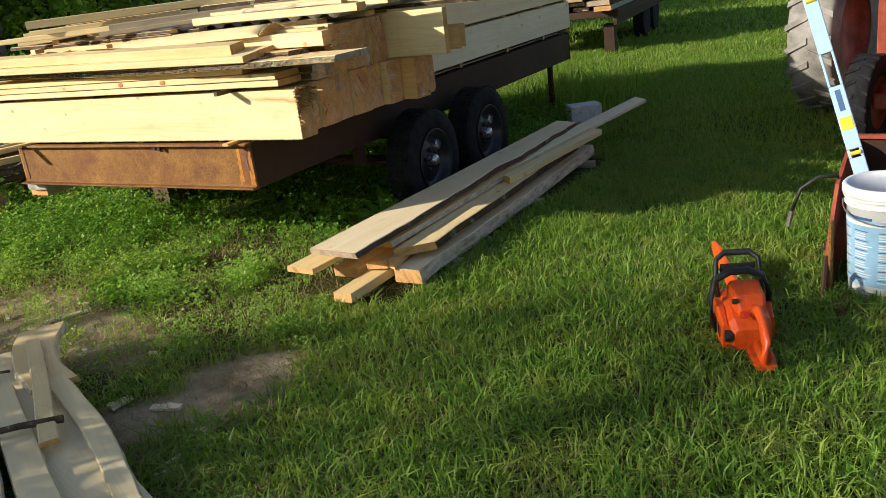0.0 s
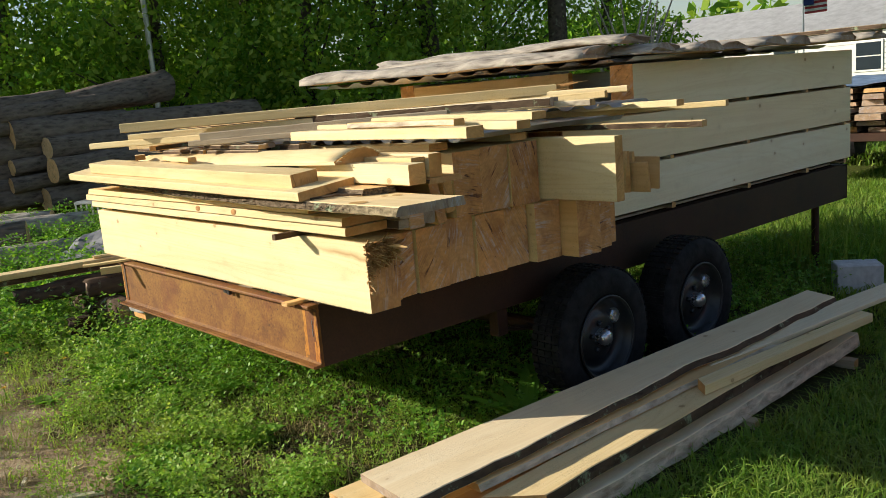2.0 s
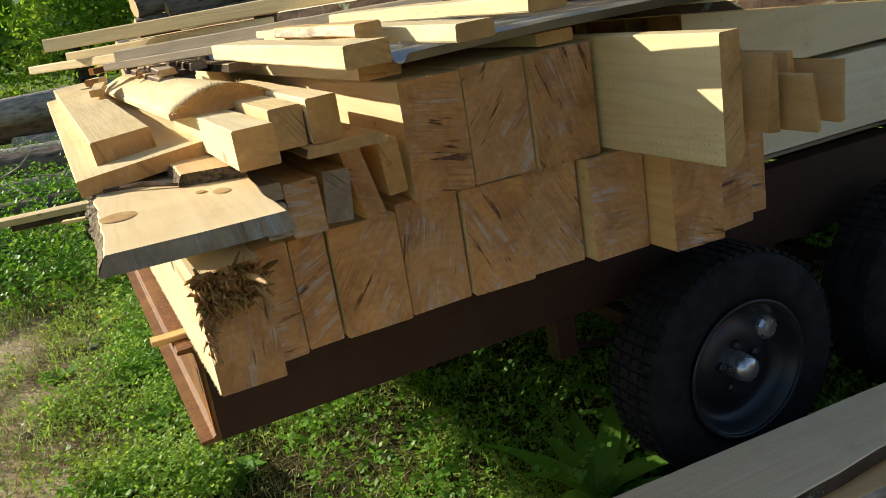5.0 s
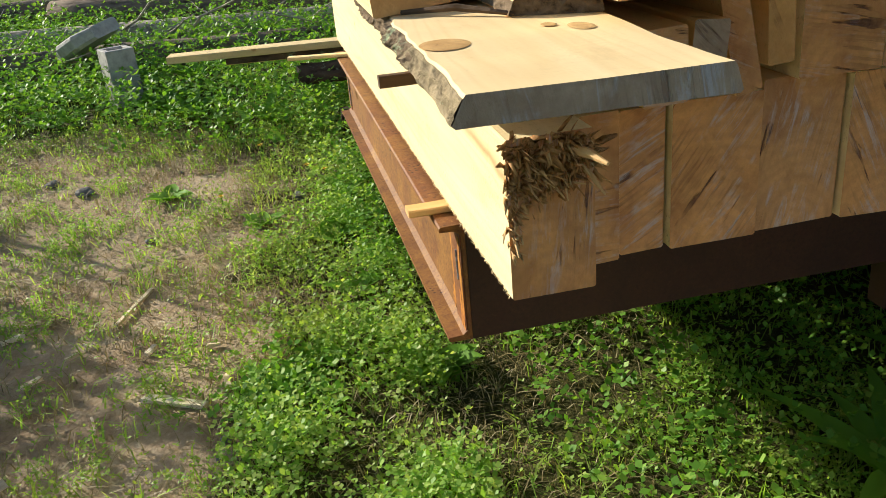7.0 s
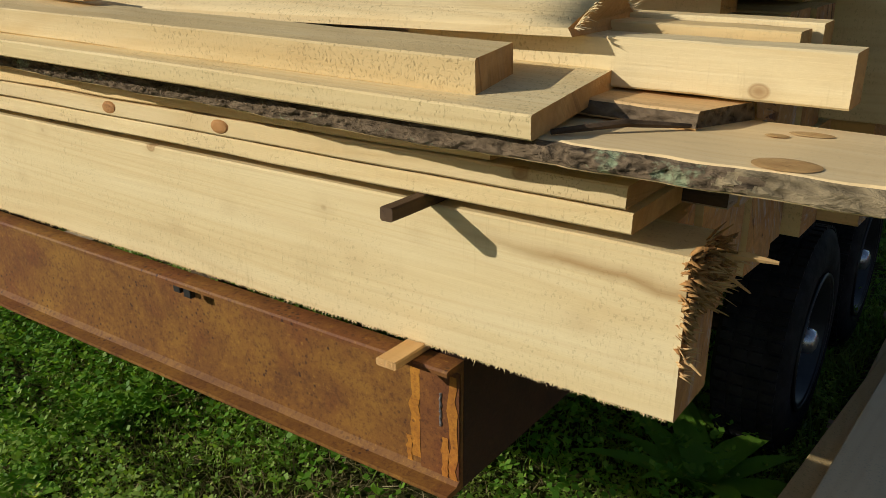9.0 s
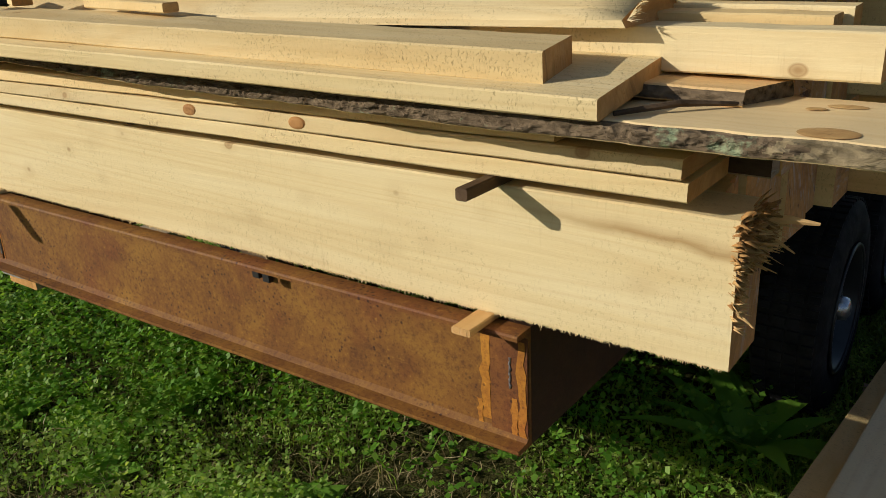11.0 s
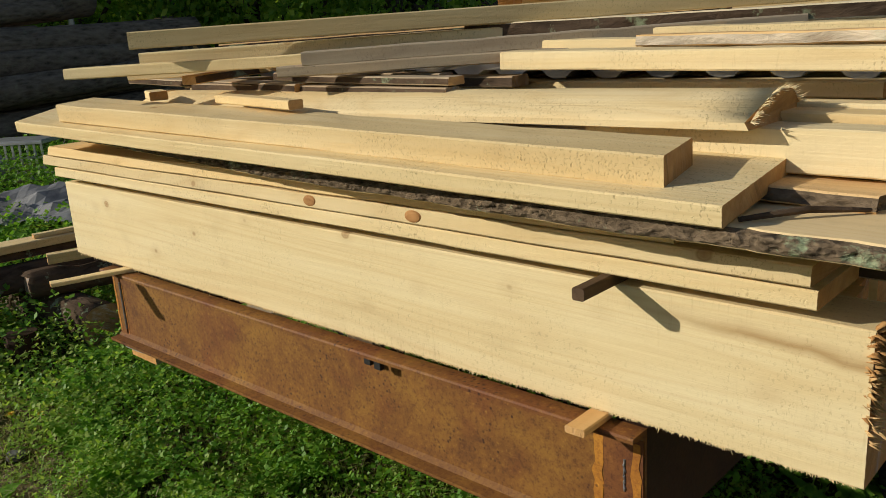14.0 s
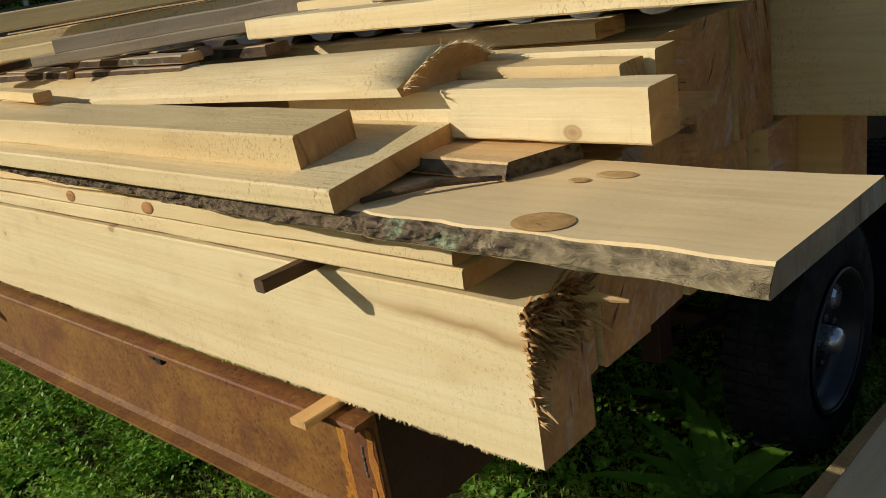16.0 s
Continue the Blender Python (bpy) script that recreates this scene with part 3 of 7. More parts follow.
fm = channel((X0, 0.012), (X1, 0.012), -1, 0.050)
front_channel = part("front_channel", fm, RUST, trailer, "brown rusted steel channel across the front")
part("end_plate", box_bm((X1 - 0.085, 0.0005, ZB + 0.011), (X1 - 0.001, 0.0035, ZT - 0.014), 0.0006), RUST_RED, front_channel, "dark red rusted end plate")
part("end_plate", box_bm((X0 + 0.002, 0.0005, ZB + 0.011), (X0 + 0.045, 0.0035, ZT - 0.012), 0.001), RUST, front_channel)
for x, wd, z0, z1 in ((-0.468, 0.014, ZB + 0.035, ZT - 0.03), (-0.384, 0.012, ZB + 0.014, ZT - 0.03), (-0.400, 0.010, ZB + 0.014, ZB + 0.10), (-0.482, 0.008, ZB + 0.02, ZB + 0.075), (X0 + 0.012, 0.007, ZB + 0.03, ZT - 0.03), (X0 + 0.055, 0.004, ZB + 0.02, ZT - 0.06)):
    yo = 0.0005 if (x > -0.45 or x < X0 + 0.045) else 0.004
    n = 9
    pts = [(x + wd * 0.5 * noise.noise((k * 0.9, x * 30, 1)), yo, z1 + (z0 - z1) * k / n) for k in range(n + 1)]
    sm_ = bmesh.new()
    lft = [sm_.verts.new((p[0] - wd * (0.7 + 0.5 * noise.noise((k * 1.3, x * 9, 4))), yo - 0.0012, p[2])) for k, p in enumerate(pts)]
    rgt = [sm_.verts.new((p[0] + wd * (0.7 + 0.5 * noise.noise((k * 1.3, x * 9, 8))), yo - 0.0012, p[2])) for k, p in enumerate(pts)]
    for k in range(n):
        sm_.faces.new((lft[k], rgt[k], rgt[k + 1], lft[k + 1]))
    part("rust_streak", sm_, RUST_ORANGE, front_channel, "orange rust run")
part("weld_bead", tube_bm([(X1 - 0.040 + 0.001 * math.sin(i * 2), 0.0, ZB + 0.12 + 0.006 * i) for i in range(12)], [0.002 + 0.001 * (i % 2) for i in range(12)], 6), WELD, front_channel, "grey weld bead")
part("weld_bead", tube_bm([(X0 + 0.046, 0.001, ZB + 0.04 + 0.015 * i) for i in range(12)], 0.004, 6), WELD, front_channel, "grey weld bead")
# black blocks put where the torn notch in the flange looks dark
nm = box_bm((-1.088, -0.026, ZT - 0.034), (-1.064, -0.012, ZT - 0.010), 0.002)
box_bm((-1.050, -0.030, ZT - 0.036), (-1.026, -0.016, ZT - 0.010), 0.002, bm=nm)
part("bracket", nm, BLACK, front_channel, "two small black blocks in place of a dark torn notch")
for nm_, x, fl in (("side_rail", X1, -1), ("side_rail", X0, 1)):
    part(nm_, channel((x, 0.013), (x, 4.76), fl, 0.07), RUST_SHADED, trailer, "dark brown steel side rail, colour darkened further for shade")
part("rear_channel", channel((X0, 4.75), (X1, 4.75), -1, 0.07), RUST_SHADED, trailer)
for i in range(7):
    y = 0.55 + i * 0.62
    part("cross_member", box_bm((X0 + 0.02, y, ZB + 0.09), (X1 - 0.02, y + 0.05, ZT - 0.01), 0.003), RUST_SHADED, trailer)
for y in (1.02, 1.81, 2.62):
    part("spring_hanger", box_bm((X1 - 0.065, y - 0.035, 0.40), (X1 - 0.005, y + 0.035, ZB), 0.004), RUST_SHADED, trailer)
    part("spring_hanger", box_bm((X0 + 0.005, y - 0.035, 0.40), (X0 + 0.065, y + 0.035, ZB), 0.004), RUST_SHADED, trailer)
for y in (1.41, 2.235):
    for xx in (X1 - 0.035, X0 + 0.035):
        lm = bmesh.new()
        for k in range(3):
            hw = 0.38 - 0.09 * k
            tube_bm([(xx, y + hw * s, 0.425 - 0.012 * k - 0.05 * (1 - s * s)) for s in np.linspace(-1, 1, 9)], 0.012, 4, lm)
        part("leaf_spring", lm, RUST_SHADED, trailer)
    part("axle", tube_bm([(X0 - 0.12, y, 0.335), (X1 + 0.14, y, 0.335)], 0.035, 12), RUST_SHADED, trailer)
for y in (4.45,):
    part("jack_leg", tube_bm([(X1 - 0.10, y, 0.0), (X1 - 0.10, y, ZB)], 0.028, 10), RUST_SHADED, trailer, "steel prop under the rear")


def wheel(at, out):
    w = part("wheel", lathe_bm([(0.30, -0.02), (0.335, -0.085), (0.338, -0.06), (0.34, 0), (0.338, 0.06), (0.335, 0.085), (0.305, 0.10), (0.25, 0.105), (0.20, 0.092), (0.19, 0.06), (0.19, -0.09), (0.25, -0.105), (0.305, -0.10), (0.30, -0.02)], 56), RUBBER, trailer, "worn black trailer tyre", True)
    w.matrix_world = Matrix.Translation(at) @ (Matrix.Identity(4) if out > 0 else Matrix.Rotation(math.pi, 4, "Z"))
    tm = bmesh.new()
    for k in range(60):
        a = 2 * math.pi * k / 60
        for x0, x1 in ((-0.08, -0.045), (-0.035, 0.0), (0.008, 0.04), (0.05, 0.084)):
            sh = 0.05 * (1 if k % 2 else -1) * x0
            vs = []
            for x, da, r in ((x0, -0.035, 0.338), (x1, -0.035, 0.338), (x1, 0.035, 0.338), (x0, 0.035, 0.338), (x0, -0.03, 0.346), (x1, -0.03, 0.346), (x1, 0.03, 0.346), (x0, 0.03, 0.346)):
                vs.append(tm.verts.new((x, r * math.cos(a + da + sh), r * math.sin(a + da + sh))))
            for q in ((4, 5, 6, 7), (0, 1, 5, 4), (1, 2, 6, 5), (2, 3, 7, 6), (3, 0, 4, 7)):
                tm.faces.new([vs[i] for i in q])
    part("tread", tm, RUBBER, w)
    rm = lathe_bm([(0.205, 0.098), (0.200, 0.105), (0.190, 0.095), (0.182, 0.06), (0.165, 0.035), (0.13, 0.030), (0.115, 0.045), (0.075, 0.052), (0.045, 0.050), (0.0, 0.050)], 40)
    part("rim", rm, RIM, w, "black steel rim", True)
    part("rim_edge", lathe_bm([(0.203, 0.094), (0.209, 0.100), (0.206, 0.107), (0.198, 0.106), (0.196, 0.098)], 48), RIM, w, "", True)
    part("hub_cap", lathe_bm([(0.040, 0.045), (0.040, 0.085), (0.034, 0.104), (0.018, 0.112), (0.0, 0.114)], 24), CHROME, w, "bright round hub cap", True)
    for k in range(5):
        a = 2 * math.pi * k / 5 + 0.4
        part("lug_nut", lathe_bm([(0.014, 0.045), (0.014, 0.066), (0.009, 0.072), (0.0, 0.074)], 6), RIM, w).location = (0, 0.066 * math.cos(a), 0.066 * math.sin(a))
    # bright disc added where the wheel mirrors the sky
    part("wheel_patch", lathe_bm([(0.0, 0.060), (0.030, 0.058), (0.038, 0.050), (0.040, 0.034)], 9), CHROME, w, "added metal disc in place of a bright reflection on the wheel").location = (0.0, 0.125, 0.075)


for y in (1.41, 2.235):
    wheel((-0.165, y, 0.338), 1)
    wheel((X0 - 0.2, y, 0.338), -1)

# ---- beam load: lower row ----
BEAM = [PINE, END, BARK]
G1 = "beams of the lower row"
fb = board("timber", (-2.60, 0.0675, 0.80), (0.0, 0.0675, 0.80), 0.135, 0.255, [PINE_STREAK, END, BARK], "thick pale sawn pine beam with a torn, splintered end", "beam", G1, segs=20)
# ragged saw fibres along the lower edge of the front beam
rng = np.random.default_rng(5)
V, Fc = [], []
for i in range(2600):
    x = rng.uniform(-2.58, -0.01)
    l = rng.uniform(0.001, 0.0055) if rng.random() < 0.96 else rng.uniform(0.006, 0.012)
    w_ = rng.uniform(0.0006, 0.0018)
    k = len(V)
    V += [(x - w_, 0.001, 0.803), (x + w_, 0.001, 0.803), (x + rng.normal(0, 0.003), rng.uniform(-0.004, 0.004), 0.802 - l)]
    Fc.append((k, k + 1, k + 2))
tagged(raw("saw_fuzz", V, Fc, PINE, fb), kind="stuff")
fb.children[0].matrix_parent_inverse = fb.matrix_world.inverted()
# torn bundle at its end
V, Fc = [], []
for i in range(1050):
    y, z = rng.uniform(0.0, 0.130), rng.uniform(0.875, 1.047)
    if z < 0.915 + 0.62 * y + 0.02 * noise.noise((y * 60, 3, 1)):
        continue
    l = rng.uniform(0.010, 0.042) * (1.15 if z > 0.98 else 0.75)
    d = Vector((1, rng.normal(0.0, 0.7), rng.normal(-0.1, 0.7))).normalized() * l
    w_ = rng.uniform(0.0012, 0.0068)
    q = Vector((0, rng.normal(), rng.normal())).normalized() * w_
    o = Vector((-0.012, y, z))
    e = o + d
    k = len(V)
    V += [tuple(o - q), tuple(o + q), tuple(e + q * 0.4), tuple(e - q * 0.4), tuple(o + d * 0.5 + Vector((0.0, 0, w_ * 1.4)))]
    Fc += [(k, k + 1, k + 4), (k + 1, k + 2, k + 4), (k + 2, k + 3, k + 4), (k + 3, k, k + 4), (k, k + 3, k + 2), (k, k + 2, k + 1)]
tf = raw("torn_fibre_mass", V, Fc, SPLINTER, fb, "dark torn wood fibres")
tf.matrix_parent_inverse = fb.matrix_world.inverted()
tagged(tf, kind="stuff")
V, Fc = [], []
for i in range(120):
    edge = rng.random() < 0.6
    y = rng.uniform(-0.002, 0.02) if edge else rng.uniform(0.02, 0.135)
    z = rng.uniform(0.875, 0.995) if edge else rng.uniform(0.975, 1.045)
    l = rng.uniform(0.008, 0.032) if edge else rng.uniform(0.020, 0.062)
    d = Vector((1, rng.normal(0, 0.25), rng.normal(-0.15, 0.3))).normalized() * l
    w_ = rng.uniform(0.0012, 0.0042)
    q = Vector((0, rng.normal(), rng.normal())).normalized() * w_
    o = Vector((-0.006, y, z))
    k = len(V)
    V += [tuple(o - q), tuple(o + q), tuple(o + d + q * 0.3), tuple(o + d - q * 0.3), tuple(o + d * 0.5 + Vector((0, -w_, w_)))]
    Fc += [(k, k + 1, k + 4), (k + 1, k + 2, k + 4), (k + 2, k + 3, k + 4), (k + 3, k, k + 4), (k, k + 3, k + 2), (k, k + 2, k + 1)]
tg = raw("splinter_mass", V, Fc, PINE_ORANGE, fb, "golden splinters standing out of the tear")
tg.matrix_parent_inverse = fb.matrix_world.inverted()
tagged(tg, kind="stuff")
for o, e, w_ in (((0.0, 0.100, 1.030), (0.085, 0.120, 1.028), 0.008), ((0.0, 0.05, 1.0), (0.045, 0.045, 1.01), 0.003), ((0.0, 0.115, 1.0), (0.05, 0.13, 0.97), 0.004), ((0, 0.008, 0.90), (0.03, 0.004, 0.885), 0.003)):
    sp_ = part("splinter", tube_bm([o, Vector(o).lerp(Vector(e), 0.5) + Vector((0, 0, 0.003)), e], [w_, w_ * 0.9, w_ * 0.35], 6), PINE_ORANGE, fb, "long golden splinter")
    sp_.matrix_parent_inverse = fb.matrix_world.inverted()

row = [(0.138, 0.206, -0.074, 0.252), (0.211, 0.291, -0.092, 0.246), (0.297, 0.453, -0.082, 0.250), (0.460, 0.612, -0.096, 0.262), (0.619, 0.776, -0.084, 0.255), (0.783, 0.931, -0.098, 0.258),
       (0.941, 1.098, -0.055, 0.256), (1.104, 1.248, 0.045, 0.250), (1.252, 1.388, 0.008, 0.253), (1.392, 1.478, -0.045, 0.245)]
for i, (y0, y1, x, h) in enumerate(row):
    board("timber", (-2.60 + rnd(-0.06, 0.06), (y0 + y1) / 2, 0.80), (x, (y0 + y1) / 2 + rnd(-0.001, 0.001), 0.80), y1 - y0, h, [PINE_ORANGE if i in (3, 7) else PINE, END, BARK],
          "sawn pine beam with checked and sealer-streaked end" if i % 2 else "sawn pine beam with scuffed brown end grain", "beam", G1, skew=(0, rnd(-0.012, 0.012)))
G2 = "beams of the upper row"
for y0, y1, x, h in ((0.503, 0.650, -0.068, 0.258), (0.655, 0.812, -0.072, 0.262), (0.816, 0.985, -0.062, 0.262)):
    board("timber", (-2.55 + rnd(-0.1, 0.1), (y0 + y1) / 2, 1.066), (x, (y0 + y1) / 2, 1.062), y1 - y0, h, [PINE, END, BARK], "sawn pine beam in the second layer, end deeply scored", "beam", G2)
board("plank", (-2.4, 1.026, 1.070), (0.335, 1.026, 1.070), 0.050, 0.262, [PINE, END_CLEAN, BARK], "wide pine plank standing on edge and jutting out", "plank")
for y, x, h, tl in ((1.25, 0.10, 0.15, 5), (1.300, 0.17, 0.180, -4), (1.352, 0.25, 0.130, 7), (1.40, 0.14, 0.17, 3), (1.448, 0.23, 0.14, -3)):
    board("board", (-1.5, y, 1.062), (x, y, 1.062), 0.042, h, [PINE_ORANGE, END_CLEAN, PINE_ORANGE], "live-edge board standing on edge between beams", "board", "boards standing on edge", tilt=tl, wane=(0.026, 0.03), taper=0.7, skew=(0, rnd(-0.03, 0.03)))
# planks added on the frame to shut out daylight through the gaps
for i in range(12):
    board("deck_plank", (-2.24 + i * 0.155, 0.08, 0.7855), (-2.24 + i * 0.155, 4.68, 0.7855), 0.148, 0.0135, [PINE_GREY, END_GREY, PINE_GREY], "weathered grey plank added on the frame to block daylight under the load", "deck plank", "deck planks", segs=4)
# stickers under the load, resting on the steel
for x in (-0.462, -1.25):
    board("sticker", (x, -0.083 if x > -1 else 0.03, 0.785), (x, 0.076, 0.785), 0.042, 0.0148, [PINE_ORANGE, END_CLEAN, BARK], "small yellow pine sticker under the beams", "sticker", "stickers on the trailer frame")
# stack of long beams closing the rear part
G3 = "long beams of the side stack"
for k, (z, y0) in enumerate(((0.832, 1.52), (1.103, 1.52), (1.374, 2.12))):
    for x, f in ((-0.445, 0), (-2.295, 0.02)):
        board("long_timber", (x, y0 + f, z - 0.0), (x + rnd(-0.004, 0.004), 4.80 + rnd(-0.03, 0.03), z), 0.15, 0.250, [PINE_PALE, END, BARK], "long pale pine beam with dark knots stacked along the side", "beam", G3, segs=24)
    for y in (1.75, 2.45, 3.3, 4.1, 4.7):
        if y > y0:
            board("sticker", (-2.36, y, z - 0.0190), (-0.362, y, z - 0.0190), 0.035, 0.0185, [PINE_GREY, END_CLEAN, BARK], "thin sticker between stacked beams", "sticker", "stickers between beams")
for y in (1.75, 2.45, 3.3, 4.1, 4.7):
    board("sticker", (-2.36, y, 0.8005), (-0.362, y, 0.8005), 0.035, 0.030, [PINE_GREY, END_CLEAN, BARK], "thin sticker between stacked beams", "sticker", "stickers between beams")
board("plank", (-2.22, 2.16, 1.354), (-0.95, 2.30, 1.354), 0.045, 0.255, [PINE_ORANGE, END_CLEAN, BARK], "orange pine plank on edge under the bark roof", "plank")
board("plank", (-2.2, 4.70, 1.09), (-0.53, 4.70, 1.09), 0.045, 0.50, [PINE_GREY, END_CLEAN, BARK], "wide plank closing the rear of the stack", "plank")
for i in range(9):
    x = -2.12 + i * 0.185
    board("timber", (x, 1.55 + rnd(-0.02, 0.05), 0.8315), (x, 4.62, 0.8315), 0.16, 0.25, [PINE, END, BARK], "pine beam lying inside the covered stack", "beam", "beams under the bark roof", segs=6)
    board("timber", (x, 1.65 + rnd(-0.05, 0.1), 1.1025), (x, 4.62, 1.1025), 0.16, 0.25, [PINE, END, BARK], "pine beam lying inside the covered stack", "beam", "beams under the bark roof", segs=6)


# ---- bark-slab roof over the stack ----
def corrugated(name, frame_m, length, width, pitch, amp, label, segs=6, ends=0.0):
    """Corrugated sheet: ridges along local y, waves along local x."""
    n = int(length / pitch * 8)
    v, f = [], []
    for t in (0.0, -0.0012):
        for j in range(segs + 1):
            for i in range(n + 1):
                x, y = length * i / n, width * j / segs
                s = math.sin(2 * math.pi * x / pitch)
                s = max(-0.75, min(0.75, s * 1.3)) / 0.75
                v.append((x, y + ends * noise.noise((x * 3, j, 5)), amp * s + t + 0.012 * noise.noise((x * 1.2, y * 1.5, 2))))
    m = (n + 1) * (segs + 1)
    for j in range(segs):
        for i in range(n):
            a = j * (n + 1) + i
            f += [(a, a + 1, a + n + 2, a + n + 1), (m + a, m + a + n + 1, m + a + n + 2, m + a + 1)]
    ob = raw(name, v, f, GALV, smooth=True)
    ob.matrix_world = frame_m
    return tagged(ob, label, "metal sheet")


corrugated("metal_sheet", along((-2.45, 1.42, 1.655), (-0.13, 1.92, 1.648)), 2.3, 1.35, 0.19, 0.010, "grey corrugated metal sheet under bark slabs")
corrugated("metal_sheet", along((-2.50, 2.75, 1.672), (-0.18, 3.2, 1.664)), 2.3, 1.7, 0.19, 0.010, "grey corrugated metal sheet under bark slabs")


def bark_slab(a, b, w, h, label, group=""):
    """A half-round offcut, bark up."""
    m = along(a, b)
    L = (Vector(b) - Vector(a)).length
    s = rnd(0, 99)
    bm = bmesh.new()
    n, seg = 11, 26
    rings = []
    for i in range(seg + 1):
        u = i / seg
        ww = w * (0.5 + 0.10 * noise.noise((u * 4, s, 0))) * (0.86 + 0.28 * u)
        ring = []
        for k in range(n):
            t = math.pi * k / (n - 1)
            hh = h * (0.85 + 0.35 * noise.noise((u * 5, s, 3)))
            q = 1 + 0.16 * noise.noise((u * L * 5, k * 0.8 + s, 5))
            ring.append(bm.verts.new((u * L + 0.05 * noise.noise((k * 0.7, s, 9)) * (i in (0, seg)), -ww * math.cos(t) * q, 0.004 + hh * math.sin(t) * q + 0.02 * noise.noise((u * 3, s, 1)))))
        rings.append(ring)
    for i in range(seg):
        for k in range(n - 1):
            bm.faces.new((rings[i][k], rings[i + 1][k], rings[i + 1][k + 1], rings[i][k + 1])).smooth = True
        bm.faces.new((rings[i][n - 1], rings[i + 1][n - 1], rings[i + 1][0], rings[i][0])).material_index = 1
    for r in (rings[0], rings[-1]):
        bm.faces.new(r).material_index = 2
    bmesh.ops.recalc_face_normals(bm, faces=bm.faces[:])
    ob = part("bark_slab", bm, [BARK_PALE, PINE_ORANGE, END_GREY])
    ob.matrix_world = m
    return tagged(ob, label, "bark slab", group)


ys = [(1.62, 0.36, 0.075, -2.35, -0.36), (1.93, 0.30, 0.06, -2.3, -0.18), (2.26, 0.34, 0.065, -2.35, -0.12), (2.65, 0.36, 0.05, -2.4, -0.2), (3.05, 0.34, 0.07, -2.4, -0.16),
      (3.50, 0.38, 0.06, -2.35, -0.22), (3.95, 0.36, 0.07, -2.4, -0.12), (4.45, 0.40, 0.06, -2.4, -0.1)]
for y, w_, h_, xa, xb in ys:
    dz = 1.668 if y < 2.9 else 1.686
    bark_slab((xa, y - 0.20, dz), (xb, y + 0.22, dz - 0.008), w_, h_, "grey-barked log slab laid on the metal roof", "bark slabs on the roof")
bark_slab((-2.05, 1.80, 1.735), (-0.30, 2.05, 1.720), 0.28, 0.06, "grey-barked log slab laid on the metal roof", "bark slabs on the roof")
board("board", (-1.6, 4.5, 1.752), (-0.05, 4.62, 1.745), 0.2, 0.03, [PINE_GREY, END_CLEAN, BARK], "weathered board on top of the bark roof", "board", wane=(0.01, 0.01))

# ---- boards on top of the load ----
MB = [PINE, END_CLEAN, PINE]
G4 = "boards on the front of the load"
for x in (-0.428, -1.55, -2.45):
    board("sticker", (x, -0.114 if x > -1 else 0.03, 1.0555), (x, 0.45, 1.0555), 0.024, 0.0225, [STICK, STICK, STICK], "dark square sticker jutting out between boards", "sticker", "dark stickers", rough=0.0004)
board("plank", (-2.60, 0.085, 1.0785), (-0.075, 0.085, 1.0785), 0.225, 0.031, MB, "thin sawn pine plank with a knot", "plank", G4, wane=(0.004, 0.0), segs=22)
p2_ = board("plank", (-2.68, 0.080, 1.114), (-0.085, 0.076, 1.114), 0.221, 0.032, MB, "thin sawn pine plank with reddish knots", "plank", G4, wane=(0.010, 0.0), segs=26)
for x in (-0.884, -1.219):
    k3 = part("knot", lathe_bm([(0.0, 0.0022), (0.008, 0.0022), (0.012, 0.0016), (0.0145, 0.0)], 18), [sawn("red_knot", (0.52, 0.29, 0.12), (0.42, 0.21, 0.08), (0.28, 0.12, 0.045), knots=False)], p2_, "reddish knot on the plank edge")
    k3.matrix_world = Matrix.Translation((x, -0.0305, 1.130)) @ Matrix.Rotation(-math.pi / 2, 4, "Z") @ Matrix.Diagonal((2.0, 1.7, 0.95, 1))
board("plank", (-2.62, 0.075, 1.150), (-0.30, 0.080, 1.150), 0.22, 0.030, MB, "thin waney pine board with ragged edge", "plank", G4, wane=(0.018, 0.0), segs=30)
sl = board("live_edge_slab", (-2.55, 0.118, 1.222), (0.396, -0.015, 1.194), 0.285, 0.030, [PINE_SLAB, END_GREY, BARK], "live-edge pine slab with lichen-spotted bark and a big knot", "slab", wane=(0.034, 0.022), segs=150, rough=0.002, sag=0.022)
# lumpy bark along its front edge
ring = [v.co.copy() for v in sl.data.vertices]
V, Fc, mi = [], [], []
nr, sub_, rows_ = 151, 6, 9
for i in range((nr - 1) * sub_ + 1):
    a, f = min(nr - 2, i // sub_), i / sub_ - min(nr - 2, i // sub_)
    lo, hi = ring[a * 9 + 8].lerp(ring[a * 9 + 17], f), ring[a * 9 + 7].lerp(ring[a * 9 + 16], f)
    bareness = max(0.0, min(1.0, (lo.x - 2.62) / 0.08))
    for k in range(rows_ + 1):
        u = k / rows_
        p = lo.lerp(hi, u)
        q = Vector((p.x * 26, 31, p.z * 60))
        d = 0.006 + 0.007 * noise.noise(q * 1.6) + 0.007 * noise.noise(q * 4.1) + 0.007 * noise.noise((p.x * 8, u, 4))
        d *= math.sin(math.pi * (0.08 + 0.84 * u)) ** 0.6 * (1 - 0.62 * bareness)
        V.append((p.x, p.y - max(0.0006, d) * (0 if k in (0, rows_) else 1) - 0.0005, p.z + (0.0006 if k == rows_ else -0.0006 if k == 0 else 0)))
